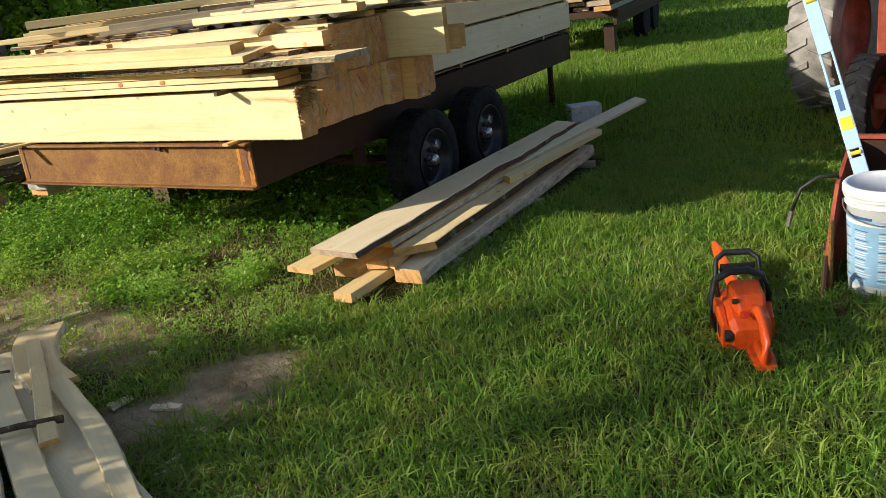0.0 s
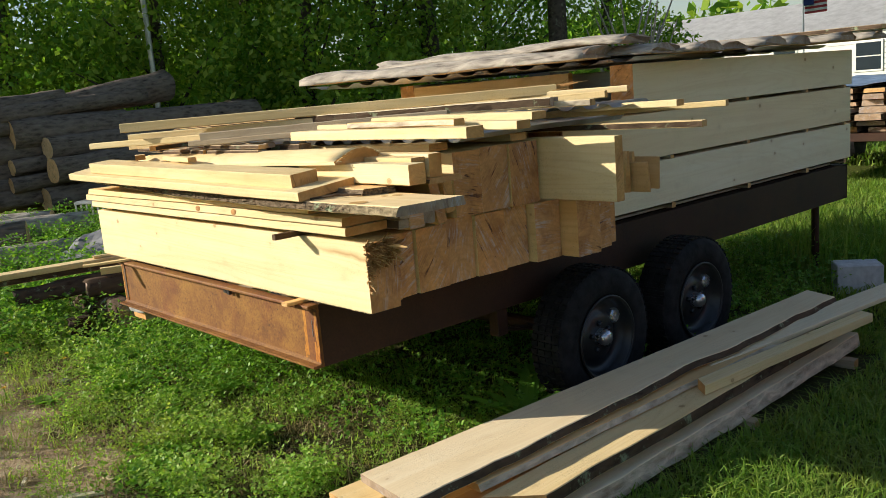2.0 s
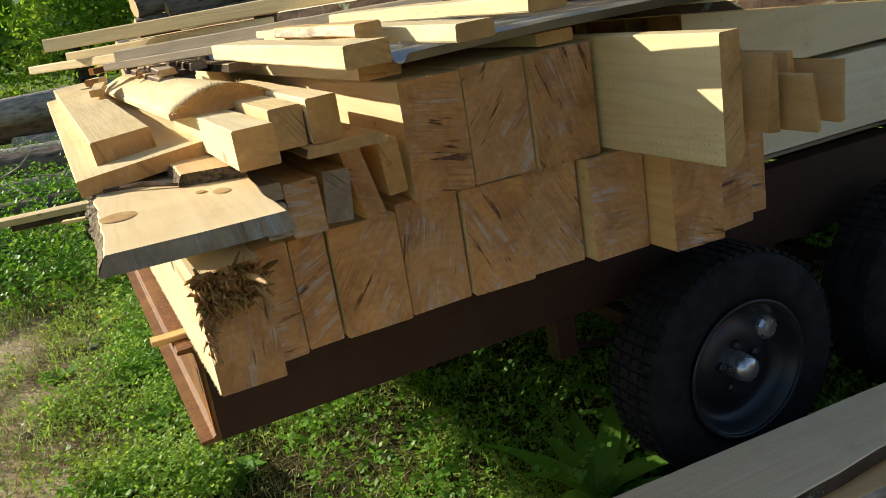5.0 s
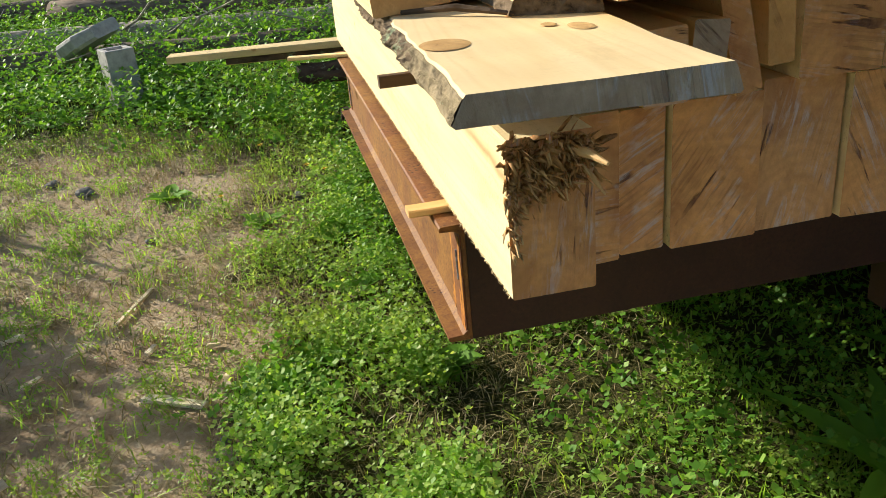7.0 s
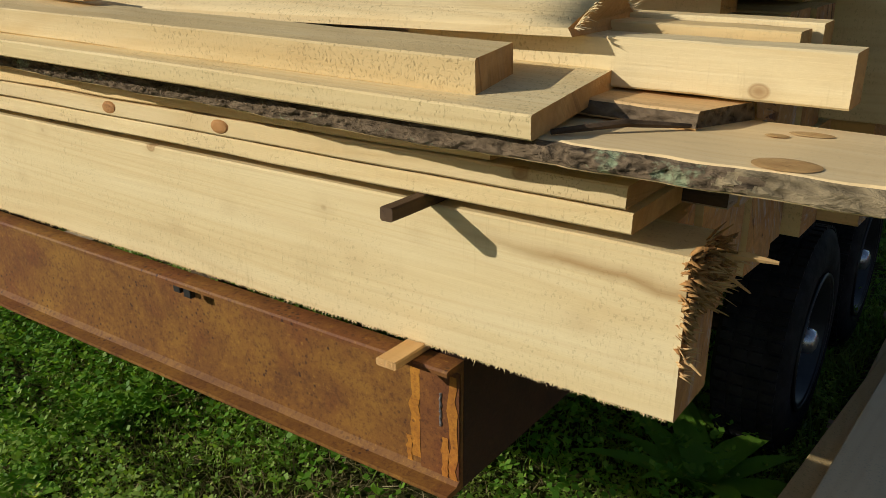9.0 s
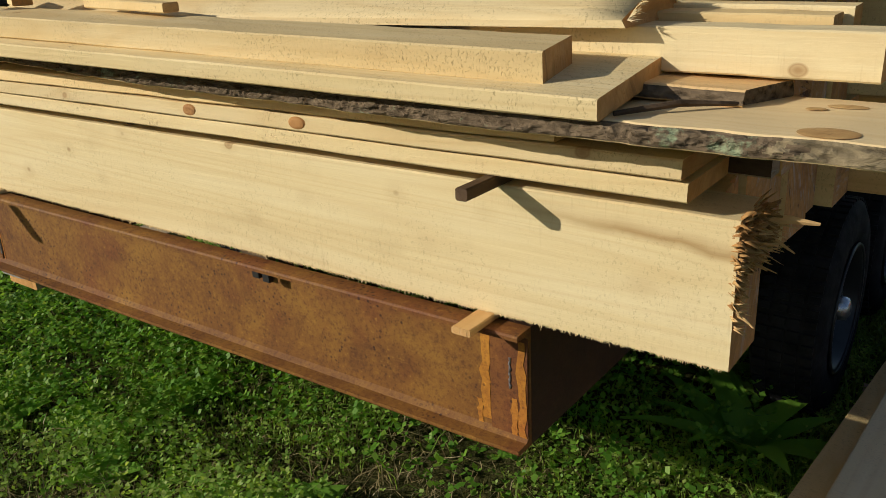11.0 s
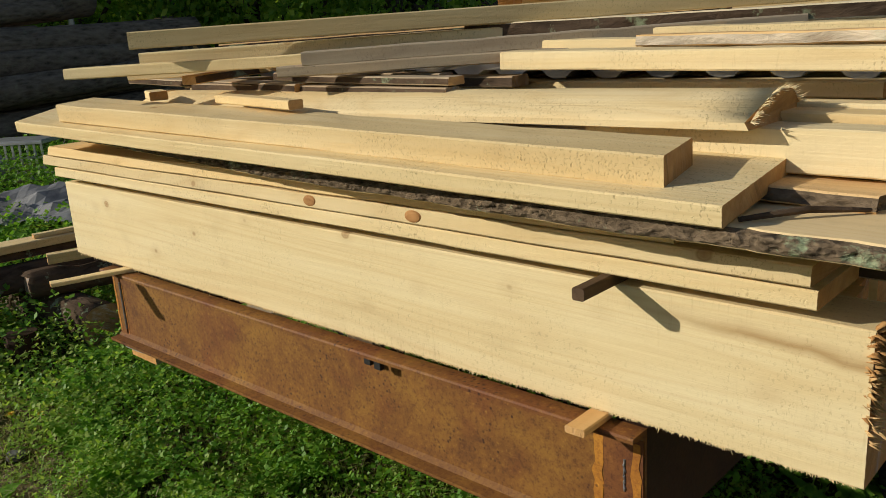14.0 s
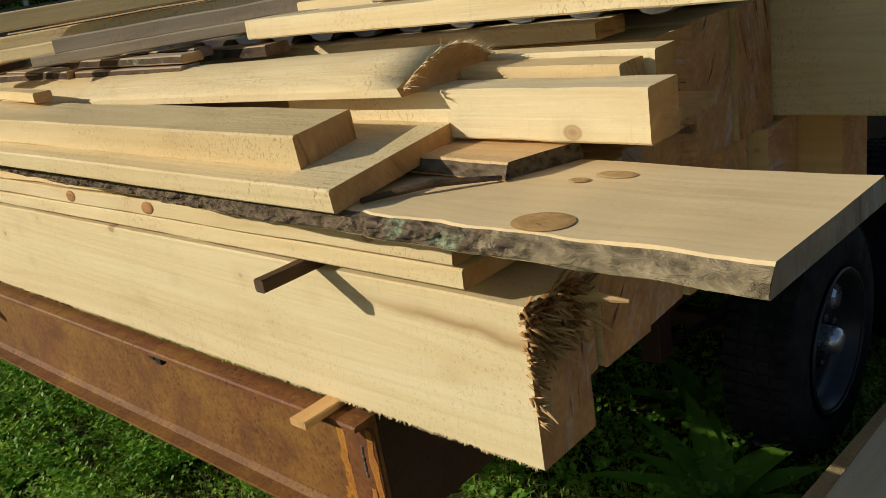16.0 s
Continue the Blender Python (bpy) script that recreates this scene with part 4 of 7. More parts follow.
for i in range((nr - 1) * sub_):
    for k in range(rows_):
        a = i * (rows_ + 1) + k
        Fc.append((a, a + rows_ + 1, a + rows_ + 2, a + 1))
        mi.append(1 if V[a][0] + 0.06 * noise.noise((V[a][0] * 25, k * 0.35, 2)) > 2.64 else 0)
be = raw("bark_edge", V, Fc, BARK_EDGE, sl, "rough lichen-spotted bark")
be.data.materials.append(CAMBIUM)
be.data.polygons.foreach_set("material_index", mi)
kn = part("knot", lathe_bm([(0.0, 0.0007), (0.012, 0.0007), (0.022, 0.0006), (0.028, -0.0002)], 22), [sawn("knot_wood", (0.66, 0.46, 0.22), (0.54, 0.35, 0.15), (0.36, 0.19, 0.075), knots=False)], sl, "round brown knot")
kn.matrix_world = Matrix.Translation((0.125, -0.100, 1.2215)) @ Matrix.Rotation(-math.pi / 2, 4, "Y") @ Matrix.Diagonal((1, 1.1, 1.35, 1))
for x, y, sx_, sy_ in ((0.077, 0.045, 0.55, 0.35), (0.112, 0.075, 1.0, 0.55)):
    k2 = part("knot", lathe_bm([(0.0, 0.0007), (0.012, 0.0007), (0.022, 0.0006), (0.028, -0.0002)], 22), [kn.data.materials[0]], sl, "small brown knot")
    k2.matrix_world = Matrix.Translation((x, y, 1.2215)) @ Matrix.Rotation(-math.pi / 2, 4, "Y") @ Matrix.Diagonal((1, sy_, sx_, 1))
board("board", (-2.62, -0.015, 1.2625), (-0.175, -0.010, 1.2290), 0.266, 0.034, MB, "thick sawn board with an end cut askew", "board", G4, tilt=5.5, skew=(-0.16, -0.01), rough=0.002, segs=20)
board("board", (-2.30, -0.048, 1.2905), (-0.290, -0.033, 1.2575), 0.125, 0.052, MB, "narrow thick board on the board pile", "board", G4, tilt=4, skew=(0, -0.015), rough=0.002, segs=18)


def round_board(name, a, b, w, h, crown, mats, label, category, group):
    """A slab board, flat below and bowed on top, its far end sawn off with a ragged rim."""
    L = (Vector(b) - Vector(a)).length
    bm = bmesh.new()
    n, seg = 15, 20
    rings = []
    for i in range(seg + 1):
        x = L * i / seg
        ring = [bm.verts.new((x, -w / 2, 0.0)), bm.verts.new((x, w / 2, 0.0))]
        for k in range(n):
            u = 1 - 2 * k / (n - 1)
            z = h + crown * math.cos(u * math.pi / 2) + 0.0015 * noise.noise((x * 9, u * 4, 6))
            ring.append(bm.verts.new((x + (0.012 * math.cos(u * 2.2) + 0.003 * noise.noise((u * 9, 2, 7))) * (i == seg), w / 2 * u, z)))
        rings.append(ring)
    m = n + 2
    for i in range(seg):
        for k in range(m):
            bm.faces.new((rings[i][k], rings[i + 1][k], rings[i + 1][(k + 1) % m], rings[i][(k + 1) % m])).smooth = 2 <= k < m - 1
    for r in (rings[0], rings[-1]):
        bm.faces.new(r).material_index = 1
    bmesh.ops.recalc_face_normals(bm, faces=bm.faces[:])
    ob = part(name, bm, mats)
    ob.matrix_world = along(a, b)
    return tagged(ob, label, category, group)


round_board("board", (-2.15, 0.178, 1.300), (-0.222, 0.178, 1.3225), 0.235, 0.012, 0.042, MB, "rounded slab board with a curved sawn end", "board", G4)
board("block", (-0.55, 0.145, 1.252), (0.144, 0.145, 1.249), 0.075, 0.072, MB, "short square pine block resting on the slab", "block", "short blocks")
board("block", (-0.60, 0.228, 1.262), (0.055, 0.228, 1.256), 0.064, 0.078, MB, "short square pine block beside another", "block", "short blocks")
board("block", (-0.60, 0.295, 1.262), (0.068, 0.295, 1.256), 0.060, 0.085, MB, "short square pine block beside another", "block", "short blocks")
board("bark_board", (-0.95, 0.10, 1.230), (-0.005, 0.085, 1.2190), 0.12, 0.024, [PINE_ORANGE, BARK_EDGE, BARK_EDGE], "small board with dark bark edge", "board", wane=(0.022, 0.012), segs=70, skew=(0, 0.05))
board("bark_board", (-1.2, 0.34, 1.238), (0.09, 0.325, 1.2345), 0.16, 0.020, [PINE_ORANGE, END_CLEAN, BARK], "orange board with bark edge under the blocks", "board", wane=(0.012, 0.02))
for i, z in enumerate((1.0785, 1.1165, 1.1545)):
    board("offcut", (-1.3, 0.184, z), (-0.005 + 0.014 * (i % 2), 0.184, z), 0.050, 0.034, [PINE_GREY, END_GREY, BARK], "small offcut with bark and lichen", "offcut", "stacked offcuts", wane=(0.008, 0.010))
board("timber", (-1.9, 0.246, 1.0785), (-0.004, 0.246, 1.0705), 0.070, 0.112, [PINE_ORANGE, END, BARK], "narrow pine timber with a knot in its sealer-marked end", "timber", "narrow timbers", tilt=2)
board("timber", (-1.9, 0.312, 1.0785), (-0.012, 0.312, 1.0785), 0.056, 0.106, [PINE_ORANGE, END_GREY, BARK], "narrow pine timber with whitened end", "timber", "narrow timbers", tilt=-5)
board("timber", (-1.9, 0.392, 1.066), (-0.030, 0.396, 1.064), 0.044, 0.195, [PINE_ORANGE, END, BARK], "plank on edge leaning on the beams", "timber", "narrow timbers", tilt=13)
board("timber", (-1.9, 0.462, 1.100), (-0.055, 0.462, 1.095), 0.045, 0.120, [PINE_ORANGE, END_CLEAN, BARK], "orange plank on edge beside the upper beams", "timber", "narrow timbers", tilt=4)

# loose strips heaped on the upper row, over a corrugated sheet
G5 = "loose strips heaped on the load"
board("strip", (-2.3, 0.44, 1.330), (-0.14, 0.50, 1.330), 0.10, 0.030, MB, "lit pine strip under the corrugated sheet", "strip", G5)
board("strip", (-2.3, 0.90, 1.330), (-0.10, 0.92, 1.330), 0.10, 0.030, MB, "lit pine strip under the corrugated sheet", "strip", G5)
corrugated("metal_sheet", along((-2.05, 0.42, 1.378), (0.02, 0.52, 1.374)), 2.05, 1.10, 0.135, 0.011, "old corrugated metal sheet among loose strips")
corrugated("metal_sheet", along((-1.75, 1.20, 1.412), (0.0, 1.58, 1.432)), 1.75, 0.45, 0.135, 0.010, "old corrugated metal sheet among loose strips")
STR = [
    ((-1.82, -0.09, 1.490), (-0.23, 1.33, 1.505), 0.055, 0.045, MB), ((-1.90, -0.02, 1.432), (-0.10, 1.30, 1.455), 0.06, 0.046, MB),
    ((-2.07, -0.16, 1.418), (-0.95, 0.42, 1.428), 0.045, 0.030, MB), ((-1.35, 0.10, 1.428), (-0.42, 0.82, 1.445), 0.06, 0.034, [PINE_GREY, END_CLEAN, PINE_GREY]),
    ((-1.40, 0.06, 1.404), (-0.62, 0.58, 1.414), 0.05, 0.026, [PINE_GREY, END_CLEAN, PINE_GREY]), ((-0.90, 0.345, 1.398), (0.245, 0.335, 1.390), 0.085, 0.040, MB),
    ((-1.0, 0.46, 1.428), (0.325, 0.50, 1.405), 0.075, 0.030, MB), ((-0.75, 0.62, 1.440), (0.20, 0.72, 1.425), 0.09, 0.030, MB),
    ((-1.30, 0.75, 1.450), (0.06, 1.32, 1.475), 0.05, 0.030, MB), ((-1.2, 0.55, 1.462), (0.02, 1.02, 1.462), 0.10, 0.036, [PINE_PALE, END_GREY, BARK]),
    ((-1.6, 1.30, 1.370), (0.276, 1.945, 1.385), 0.07, 0.028, MB), ((-1.2, 1.05, 1.352), (0.44, 1.48, 1.325), 0.07, 0.028, [PINE, END_CLEAN, BARK]),
    ((-1.7, 1.5, 1.400), (0.15, 1.75, 1.405), 0.08, 0.030, MB), ((-2.2, 0.10, 1.392), (-1.3, 0.62, 1.404), 0.07, 0.028, MB),
    ((-2.25, 0.35, 1.395), (-0.9, 0.95, 1.425), 0.06, 0.030, MB), ((-1.85, 0.2, 1.455), (-0.7, 1.05, 1.472), 0.045, 0.03, [PINE_ORANGE, END_CLEAN, BARK]),
    ((-1.95, 0.55, 1.46), (-0.5, 1.30, 1.49), 0.07, 0.03, MB), ((-1.6, 0.95, 1.47), (-0.3, 1.45, 1.51), 0.08, 0.03, MB),
]
STR += [((-2.55, 0.30, 1.362), (-1.45, 0.18, 1.358), 0.075, 0.020, [PINE_GREY, END_CLEAN, BARK]), ((-1.50, 0.20, 1.380), (-0.92, 0.17, 1.378), 0.05, 0.018, [PINE_GREY, END_CLEAN, BARK]),
        ((-1.75, 0.02, 1.388), (-1.95, 0.70, 1.400), 0.05, 0.024, [PINE_ORANGE, END_CLEAN, BARK]), ((-2.30, 0.22, 1.436), (-1.25, 0.92, 1.462), 0.05, 0.026, MB),
        ((-2.15, 0.45, 1.468), (-0.95, 0.95, 1.486), 0.06, 0.026, [PINE, END_CLEAN, BARK]), ((-0.55, 0.85, 1.462), (0.16, 1.10, 1.452), 0.07, 0.026, [PINE_SLAB, END_CLEAN, BARK_INNER]),
        ((-0.95, 1.00, 1.492), (0.08, 1.46, 1.492), 0.06, 0.028, MB), ((-0.62, 0.44, 1.436), (0.10, 0.40, 1.432), 0.055, 0.024, [PINE_ORANGE, END_CLEAN, BARK_INNER])]
for a, b, w_, h_, ms in STR:
    pale = ms[0] is PINE_GREY
    board("strip", a, b, w_, h_, ms, "weathered grey rough-sawn strip" if pale else "yellow pine strip lying loose on the heap", "strip", G5, wane=(0.004, 0.004), rough=0.002)
# frayed end of the topmost strip
V, Fc = [], []
for i in range(60):
    o = Vector((-0.23, 1.33, 1.525)) + Vector((rng.normal(0, 0.012), rng.normal(0, 0.012), rng.uniform(-0.015, 0.02)))
    e = o + Vector((0.74 + rng.normal(0, 0.3), 0.66 + rng.normal(0, 0.3), rng.normal(0, 0.3))) * rng.uniform(0.03, 0.09)
    k = len(V)
    V += [tuple(o + Vector((0, 0, 0.002))), tuple(o - Vector((0, 0, 0.002))), tuple(e)]
    Fc.append((k, k + 1, k + 2))
tagged(raw("frayed_fibres", V, Fc, SPLINTER), "frayed brown fibres at a strip's end", "fibres", kind="stuff")
# fuzzy saw-torn rim of the rounded board
V, Fc = [], []
for i in range(140):
    u = rng.uniform(-1, 1)
    o = Vector((-0.222, 0.178 + 0.112 * u, 1.3225 + 0.012 + 0.041 * math.cos(u * math.pi / 2)))
    e = o + Vector((rng.uniform(0.004, 0.022), rng.normal(0, 0.006), rng.normal(0.004, 0.006)))
    k = len(V)
    V += [tuple(o + Vector((0, 0.001, 0.001))), tuple(o - Vector((0, 0.001, 0.001))), tuple(e)]
    Fc.append((k, k + 1, k + 2))
tagged(raw("saw_fuzz", V, Fc, PINE), "fuzzy fibres on a sawn board end", "fibres", kind="stuff")
# grey weathered pieces at the back of the front boards
for a, b, w_, h_ in (((-2.0, 0.20, 1.352), (-0.93, 0.165, 1.352), 0.05, 0.022), ((-2.15, 0.27, 1.352), (-1.2, 0.26, 1.352), 0.06, 0.02), ((-2.2, 0.33, 1.352), (-0.9, 0.37, 1.356), 0.07, 0.025),
                     ((-1.72, 0.30, 1.375), (-1.05, 0.28, 1.373), 0.05, 0.022)):
    board("offcut", a, b, w_, h_, [PINE_GREY, END_GREY, BARK], "grey weathered offcut on the boards", "offcut", "weathered offcuts", wane=(0.006, 0.006))
board("offcut", (-1.62, 0.03, 1.342), (-1.262, -0.008, 1.338), 0.04, 0.022, MB, "short narrow pine offcut", "offcut", "short offcuts")
board("offcut", (-2.02, 0.06, 1.343), (-1.92, 0.02, 1.343), 0.05, 0.025, MB, "short narrow pine offcut", "offcut", "short offcuts")
# long stubs of scattered bark strips
for a, b in (((-0.165, -0.10, 1.222), (-0.02, 0.03, 1.224)),):
    o = part("bark_strip", tube_bm([a, Vector(a).lerp(Vector(b), 0.5) + Vector((0, 0, 0.008)), b], [0.004, 0.006, 0.003], 6), BARK)
    tagged(o, "thin curled strip of bark on the slab", "bark", "bark strips")

# low pile of boards beyond the trailer's corner, and what props that corner
GP = "boards of the low pile"
board("board", (-4.43, -0.90, 0.482), (-4.10, 1.62, 0.482), 0.14, 0.042, MB, "long pine board on top of a low pile", "board", GP, segs=12)
board("board", (-4.24, 0.47, 0.526), (-4.08, 1.55, 0.526), 0.045, 0.022, MB, "narrow pine strip lying on the low pile", "board", GP, segs=10)
board("board", (-4.40, -0.55, 0.438), (-4.12, 1.60, 0.438), 0.13, 0.043, [PINE_ORANGE, END_CLEAN, BARK], "brown board under the top board", "board", GP, wane=(0.01, 0.015), segs=14)
board("board", (-3.98, 0.42, 0.438), (-3.62, 1.50, 0.438), 0.055, 0.050, MB, "pine strip with a clean sawn end on the low pile", "board", GP)
for a, b, w_, h_ in (((-4.26, -0.12, 0.298), (-4.00, 1.45, 0.298), 0.22, 0.135), ((-4.00, 0.30, 0.298), (-3.66, 1.42, 0.298), 0.20, 0.135)):
    bs = bark_slab(a, b, w_, h_, "dark bark-covered slab under the low pile", "bark slabs in the low pile")
    bs.data.materials[0] = BARK
for y in (0.42, 1.15):
    log("log", (-4.45, y, 0.05), (-3.55, y + 0.05, 0.05), 0.125, 0.12, [BARK, END_GREY], "short dark log bearing the low pile", "bearers of the low pile", segs=6)
board("bearer", (-2.36, 0.06, 0.428), (-2.345, 1.25, 0.428), 0.17, 0.040, [PINE_GREY, END_CLEAN, PINE_GREY], "flat grey bearer plank under the trailer's front corner", "bearer")
board("wood_block", (-2.30, 1.00, 0.0), (-2.30, 1.20, 0.0), 0.16, 0.4275, [STICK, STICK, STICK], "dark wooden prop under the trailer frame", "wood block")
cb_ = part("concrete_block", blob_box((-0.085, -0.13, 0.0), (0.085, 0.13, 0.058)), [CONCRETE])
cb_.matrix_world = pose(-2.345, 0.16, 0.470, 0, 0, 6)
tagged(cb_, "chipped grey concrete block under the trailer's corner", "concrete block")
board("sticker", (-2.315, -0.225, 0.7865), (-2.20, 0.15, 0.7865), 0.042, 0.0125, MB, "pine sticker jutting out under the beam", "sticker", "stickers on the trailer frame")
st = part("stump", tube_bm([(-3.7, 0.13, 0.0), (-3.7, 0.13, 0.12), (-3.705, 0.13, 0.22)], [0.085, 0.078, 0.075], 12), [RUST_SHADED])
tagged(st, "short rusty brown stub in the weeds", "stub")

# ---- board stack on the grass ----
G6 = "boards stacked on the grass"
for y in (0.35, 1.5, 2.5):
    board("sticker", (0.0, y, -0.005), (0.62, y + 0.05, -0.005), 0.06, 0.045, [PINE_GREY, END_CLEAN, PINE_GREY], "wooden bearer under the board stack", "sticker", "bearers under the board stack")
board("board", (0.30, -0.27, 0.034), (0.36, 2.45, 0.040), 0.11, 0.050, MB, "low narrow board sticking out of the stack", "board", G6)
board("board", (0.51, 0.02, 0.040), (0.47, 2.78, 0.040), 0.16, 0.072, [PINE_PALE, END_CLEAN, BARK_INNER], "edge-barked board at the foot of the stack", "board", G6, wane=(0.035, 0.0), segs=40)
board("board", (0.12, 0.02, 0.045), (0.14, 2.4, 0.045), 0.16, 0.055, MB, "sawn board low in the stack", "board", G6)
board("board", (0.32, 0.03, 0.100), (0.33, 2.5, 0.100), 0.13, 0.045, [PINE_ORANGE, END_CLEAN, BARK], "orange sawn board in the stack", "board", G6, tilt=-6)
board("board", (0.015, -0.22, 0.150), (0.22, 2.3, 0.155), 0.18, 0.030, MB, "board with a clean sawn end jutting out", "board", G6, segs=12)
board("board", (0.485, 0.16, 0.150), (0.46, 2.45, 0.155), 0.17, 0.045, [PINE, END_CLEAN, BARK], "tapered board with dark knots", "board", G6, skew=(-0.16, 0), wane=(0.02, 0.0), segs=20)
board("board", (0.42, 0.02, 0.112), (0.30, 0.75, 0.132), 0.05, 0.04, [PINE_ORANGE, END_CLEAN, PINE_ORANGE], "short orange wedge jammed between stacked boards", "board", G6, skew=(0.04, 0))
board("board", (0.47, 1.35, 0.200), (0.60, 2.72, 0.205), 0.075, 0.045, MB, "narrow board lying on the stack", "board", G6, skew=(0.05, 0.02))
board("board", (0.33, 0.10, 0.200), (0.40, 2.75, 0.205), 0.12, 0.028, [PINE_ORANGE, END_CLEAN, BARK_INNER], "dark waney board under the top board", "board", G6, wane=(0.03, 0), segs=20)
board("board", (0.30, 1.6, 0.206), (0.615, 3.80, 0.255), 0.15, 0.026, [PINE_PALE, END_CLEAN, BARK], "long pale board reaching past the stack", "board", G6, skew=(0, 0.1))
board("board", (0.205, -0.17, 0.236), (0.295, 2.86, 0.252), 0.31, 0.030, [PINE_PALE, END_GREY, BARK], "wide pale top board with one barked edge", "board", G6, taper=0.62, wane=(0.04, 0.0), skew=(0.02, 0.1), segs=40)

# ---- offcut slabs by the walker's feet ----
G7 = "offcut slabs heaped on the ground"
board("slab", (0.95, -2.12, 0.07), (-0.80, -1.27, 0.09), 0.30, 0.032, [PINE_SLAB, END_CLEAN, BARK_INNER], "long thin offcut slab with curved edge", "slab", G7, bow=0.06, wane=(0.03, 0.03), taper=0.75, segs=26)
board("slab", (-0.25, -1.50, 0.115), (-0.78, -1.17, 0.155), 0.20, 0.028, [PINE_SLAB, END_CLEAN, BARK_INNER], "curled pale slab with a knot hole", "slab", G7, bow=0.05, wane=(0.03, 0.03), segs=18)
board("slab", (0.70, -2.22, 0.106), (-0.45, -1.62, 0.118), 0.12, 0.03, [PINE_SLAB, END_CLEAN, BARK_INNER], "narrow white offcut slab", "slab", G7, wane=(0.015, 0.015))
board("slab", (0.55, -2.30, 0.118), (-0.75, -1.58, 0.118), 0.10, 0.028, [PINE, END_GREY, BARK_INNER], "greyish narrow offcut slab", "slab", G7, wane=(0.015, 0.015))
board("slab", (0.45, -2.38, 0.06), (-0.85, -1.62, 0.06), 0.16, 0.055, MB, "yellow squared offcut", "slab", G7)
board("slab", (0.80, -2.02, 0.104), (-0.30, -1.47, 0.124), 0.09, 0.022, [PINE_SLAB, END_CLEAN, BARK_INNER], "thin cream offcut with one barked edge", "slab", G7, wane=(0.02, 0.004), bow=-0.03, segs=20)
board("slab", (0.20, -1.86, 0.150), (-0.66, -1.30, 0.160), 0.07, 0.020, [PINE, END_CLEAN, BARK_INNER], "narrow yellow offcut strip", "slab", G7, wane=(0.012, 0.012), segs=16)
board("block", (0.36, -2.36, 0.118), (-0.35, -1.95, 0.118), 0.10, 0.075, MB, "squared pine offcut with a clean end", "block", G7)
board("slab", (0.30, -2.5, 0.03), (-1.1, -1.6, 0.03), 0.25, 0.03, [PINE_GREY, END_GREY, BARK], "grey offcut slab at the bottom", "slab", G7)
o = part("branch", tube_bm([(0.105, -1.73, 0.165), (0.0, -1.83, 0.172), (-0.12, -1.98, 0.178), (-0.25, -2.15, 0.18)], [0.016, 0.013, 0.012, 0.011], 8), [BARK])
tagged(o, "thin dead branch lying over the offcuts", "branch")
o = part("twig", tube_bm([(-0.55, -1.50, 0.15), (-0.66, -1.62, 0.17), (-0.80, -1.76, 0.19)], [0.006, 0.006, 0.004], 6), [BARK])
tagged(o, "thin dark twig on the offcuts", "twig")


def chip(x, y, l, w_, a):
    bm = bmesh.new()
    s = rnd(0, 99)
    top = [bm.verts.new((l * (u - 0.5), w_ * v * (0.7 + 0.5 * noise.noise((u * 3, v + s, 0))), 0.012 + 0.02 * noise.noise((u * 4, v, s)) ** 2 + 0.006)) for u in (0, 0.3, 0.6, 1.0) for v in (-0.5, 0.5)]
    low = [bm.verts.new(v.co - Vector((0, 0, 0.012))) for v in top]
    for i in range(3):
        k = 2 * i
        bm.faces.new((top[k], top[k + 2], top[k + 3], top[k + 1]))
        bm.faces.new((low[k], low[k + 1], low[k + 3], low[k + 2]))
        bm.faces.new((top[k], low[k], low[k + 2], top[k + 2]))
        bm.faces.new((top[k + 1], top[k + 3], low[k + 3], low[k + 1]))
    bm.faces.new((top[0], top[1], low[1], low[0]))
    bm.faces.new((top[6], low[6], low[7], top[7]))
    ob = part("wood_chip", bm, [PINE_PALE])
    ob.matrix_world = pose(x, y, height(x, y), 0, 0, a)
    return tagged(ob, "pale splintered wood chip on the ground", "wood chip", "wood chips")


chip(-1.20, -0.75, 0.22, 0.04, 62)
chip(0.16, -1.33, 0.13, 0.05, 20)
chip(-0.05, -1.38, 0.10, 0.06, 80)
chip(0.45, -1.42, 0.06, 0.05, 10)
chip(-1.95, -0.95, 0.3, 0.02, -20)
for _ in range(34):
    chip(rnd(-3.6, 0.6), rnd(-2.2, -0.5), rnd(0.03, 0.09), rnd(0.008, 0.03), rnd(0, 180))


def stone(x, y, r, a=0):
    bm = bmesh.new()
    bmesh.ops.create_icosphere(bm, subdivisions=2, radius=r)
    s = rnd(0, 99)
    for v in bm.verts:
        v.co *= 1 + 0.45 * noise.noise(v.co / r * 0.9 + Vector((s, 0, 0)))
        v.co.z = v.co.z * 0.6 + r * 0.3
    ob = part("stone", bm, [STONE])
    ob.matrix_world = pose(x, y, height(x, y), 0, 0, a)
    return tagged(ob, "small grey angular stone in the soil", "stone", "stones")


stone(-2.86, -0.26, 0.035)
stone(-3.6, -1.55, 0.04)
stone(-3.4, -1.35, 0.045)
stone(-2.6, -0.95, 0.02)
for _ in range(6):
    stone(rnd(-4.2, -0.6), rnd(-2.2, -0.5), rnd(0.008, 0.02), rnd(0, 180))
wb = part("concrete_block", box_bm((-0.2, -0.1, 0), (0.2, 0.1, 0.2), 0.008), [CONCRETE_PALE])
wb.matrix_world = pose(0.0, 4.05, 0.0, 0, 0, 35) @ Matrix.Diagonal((0.72, 1, 1, 1))
tagged(wb, "pale concrete block lying in weeds behind the wheels", "concrete block")


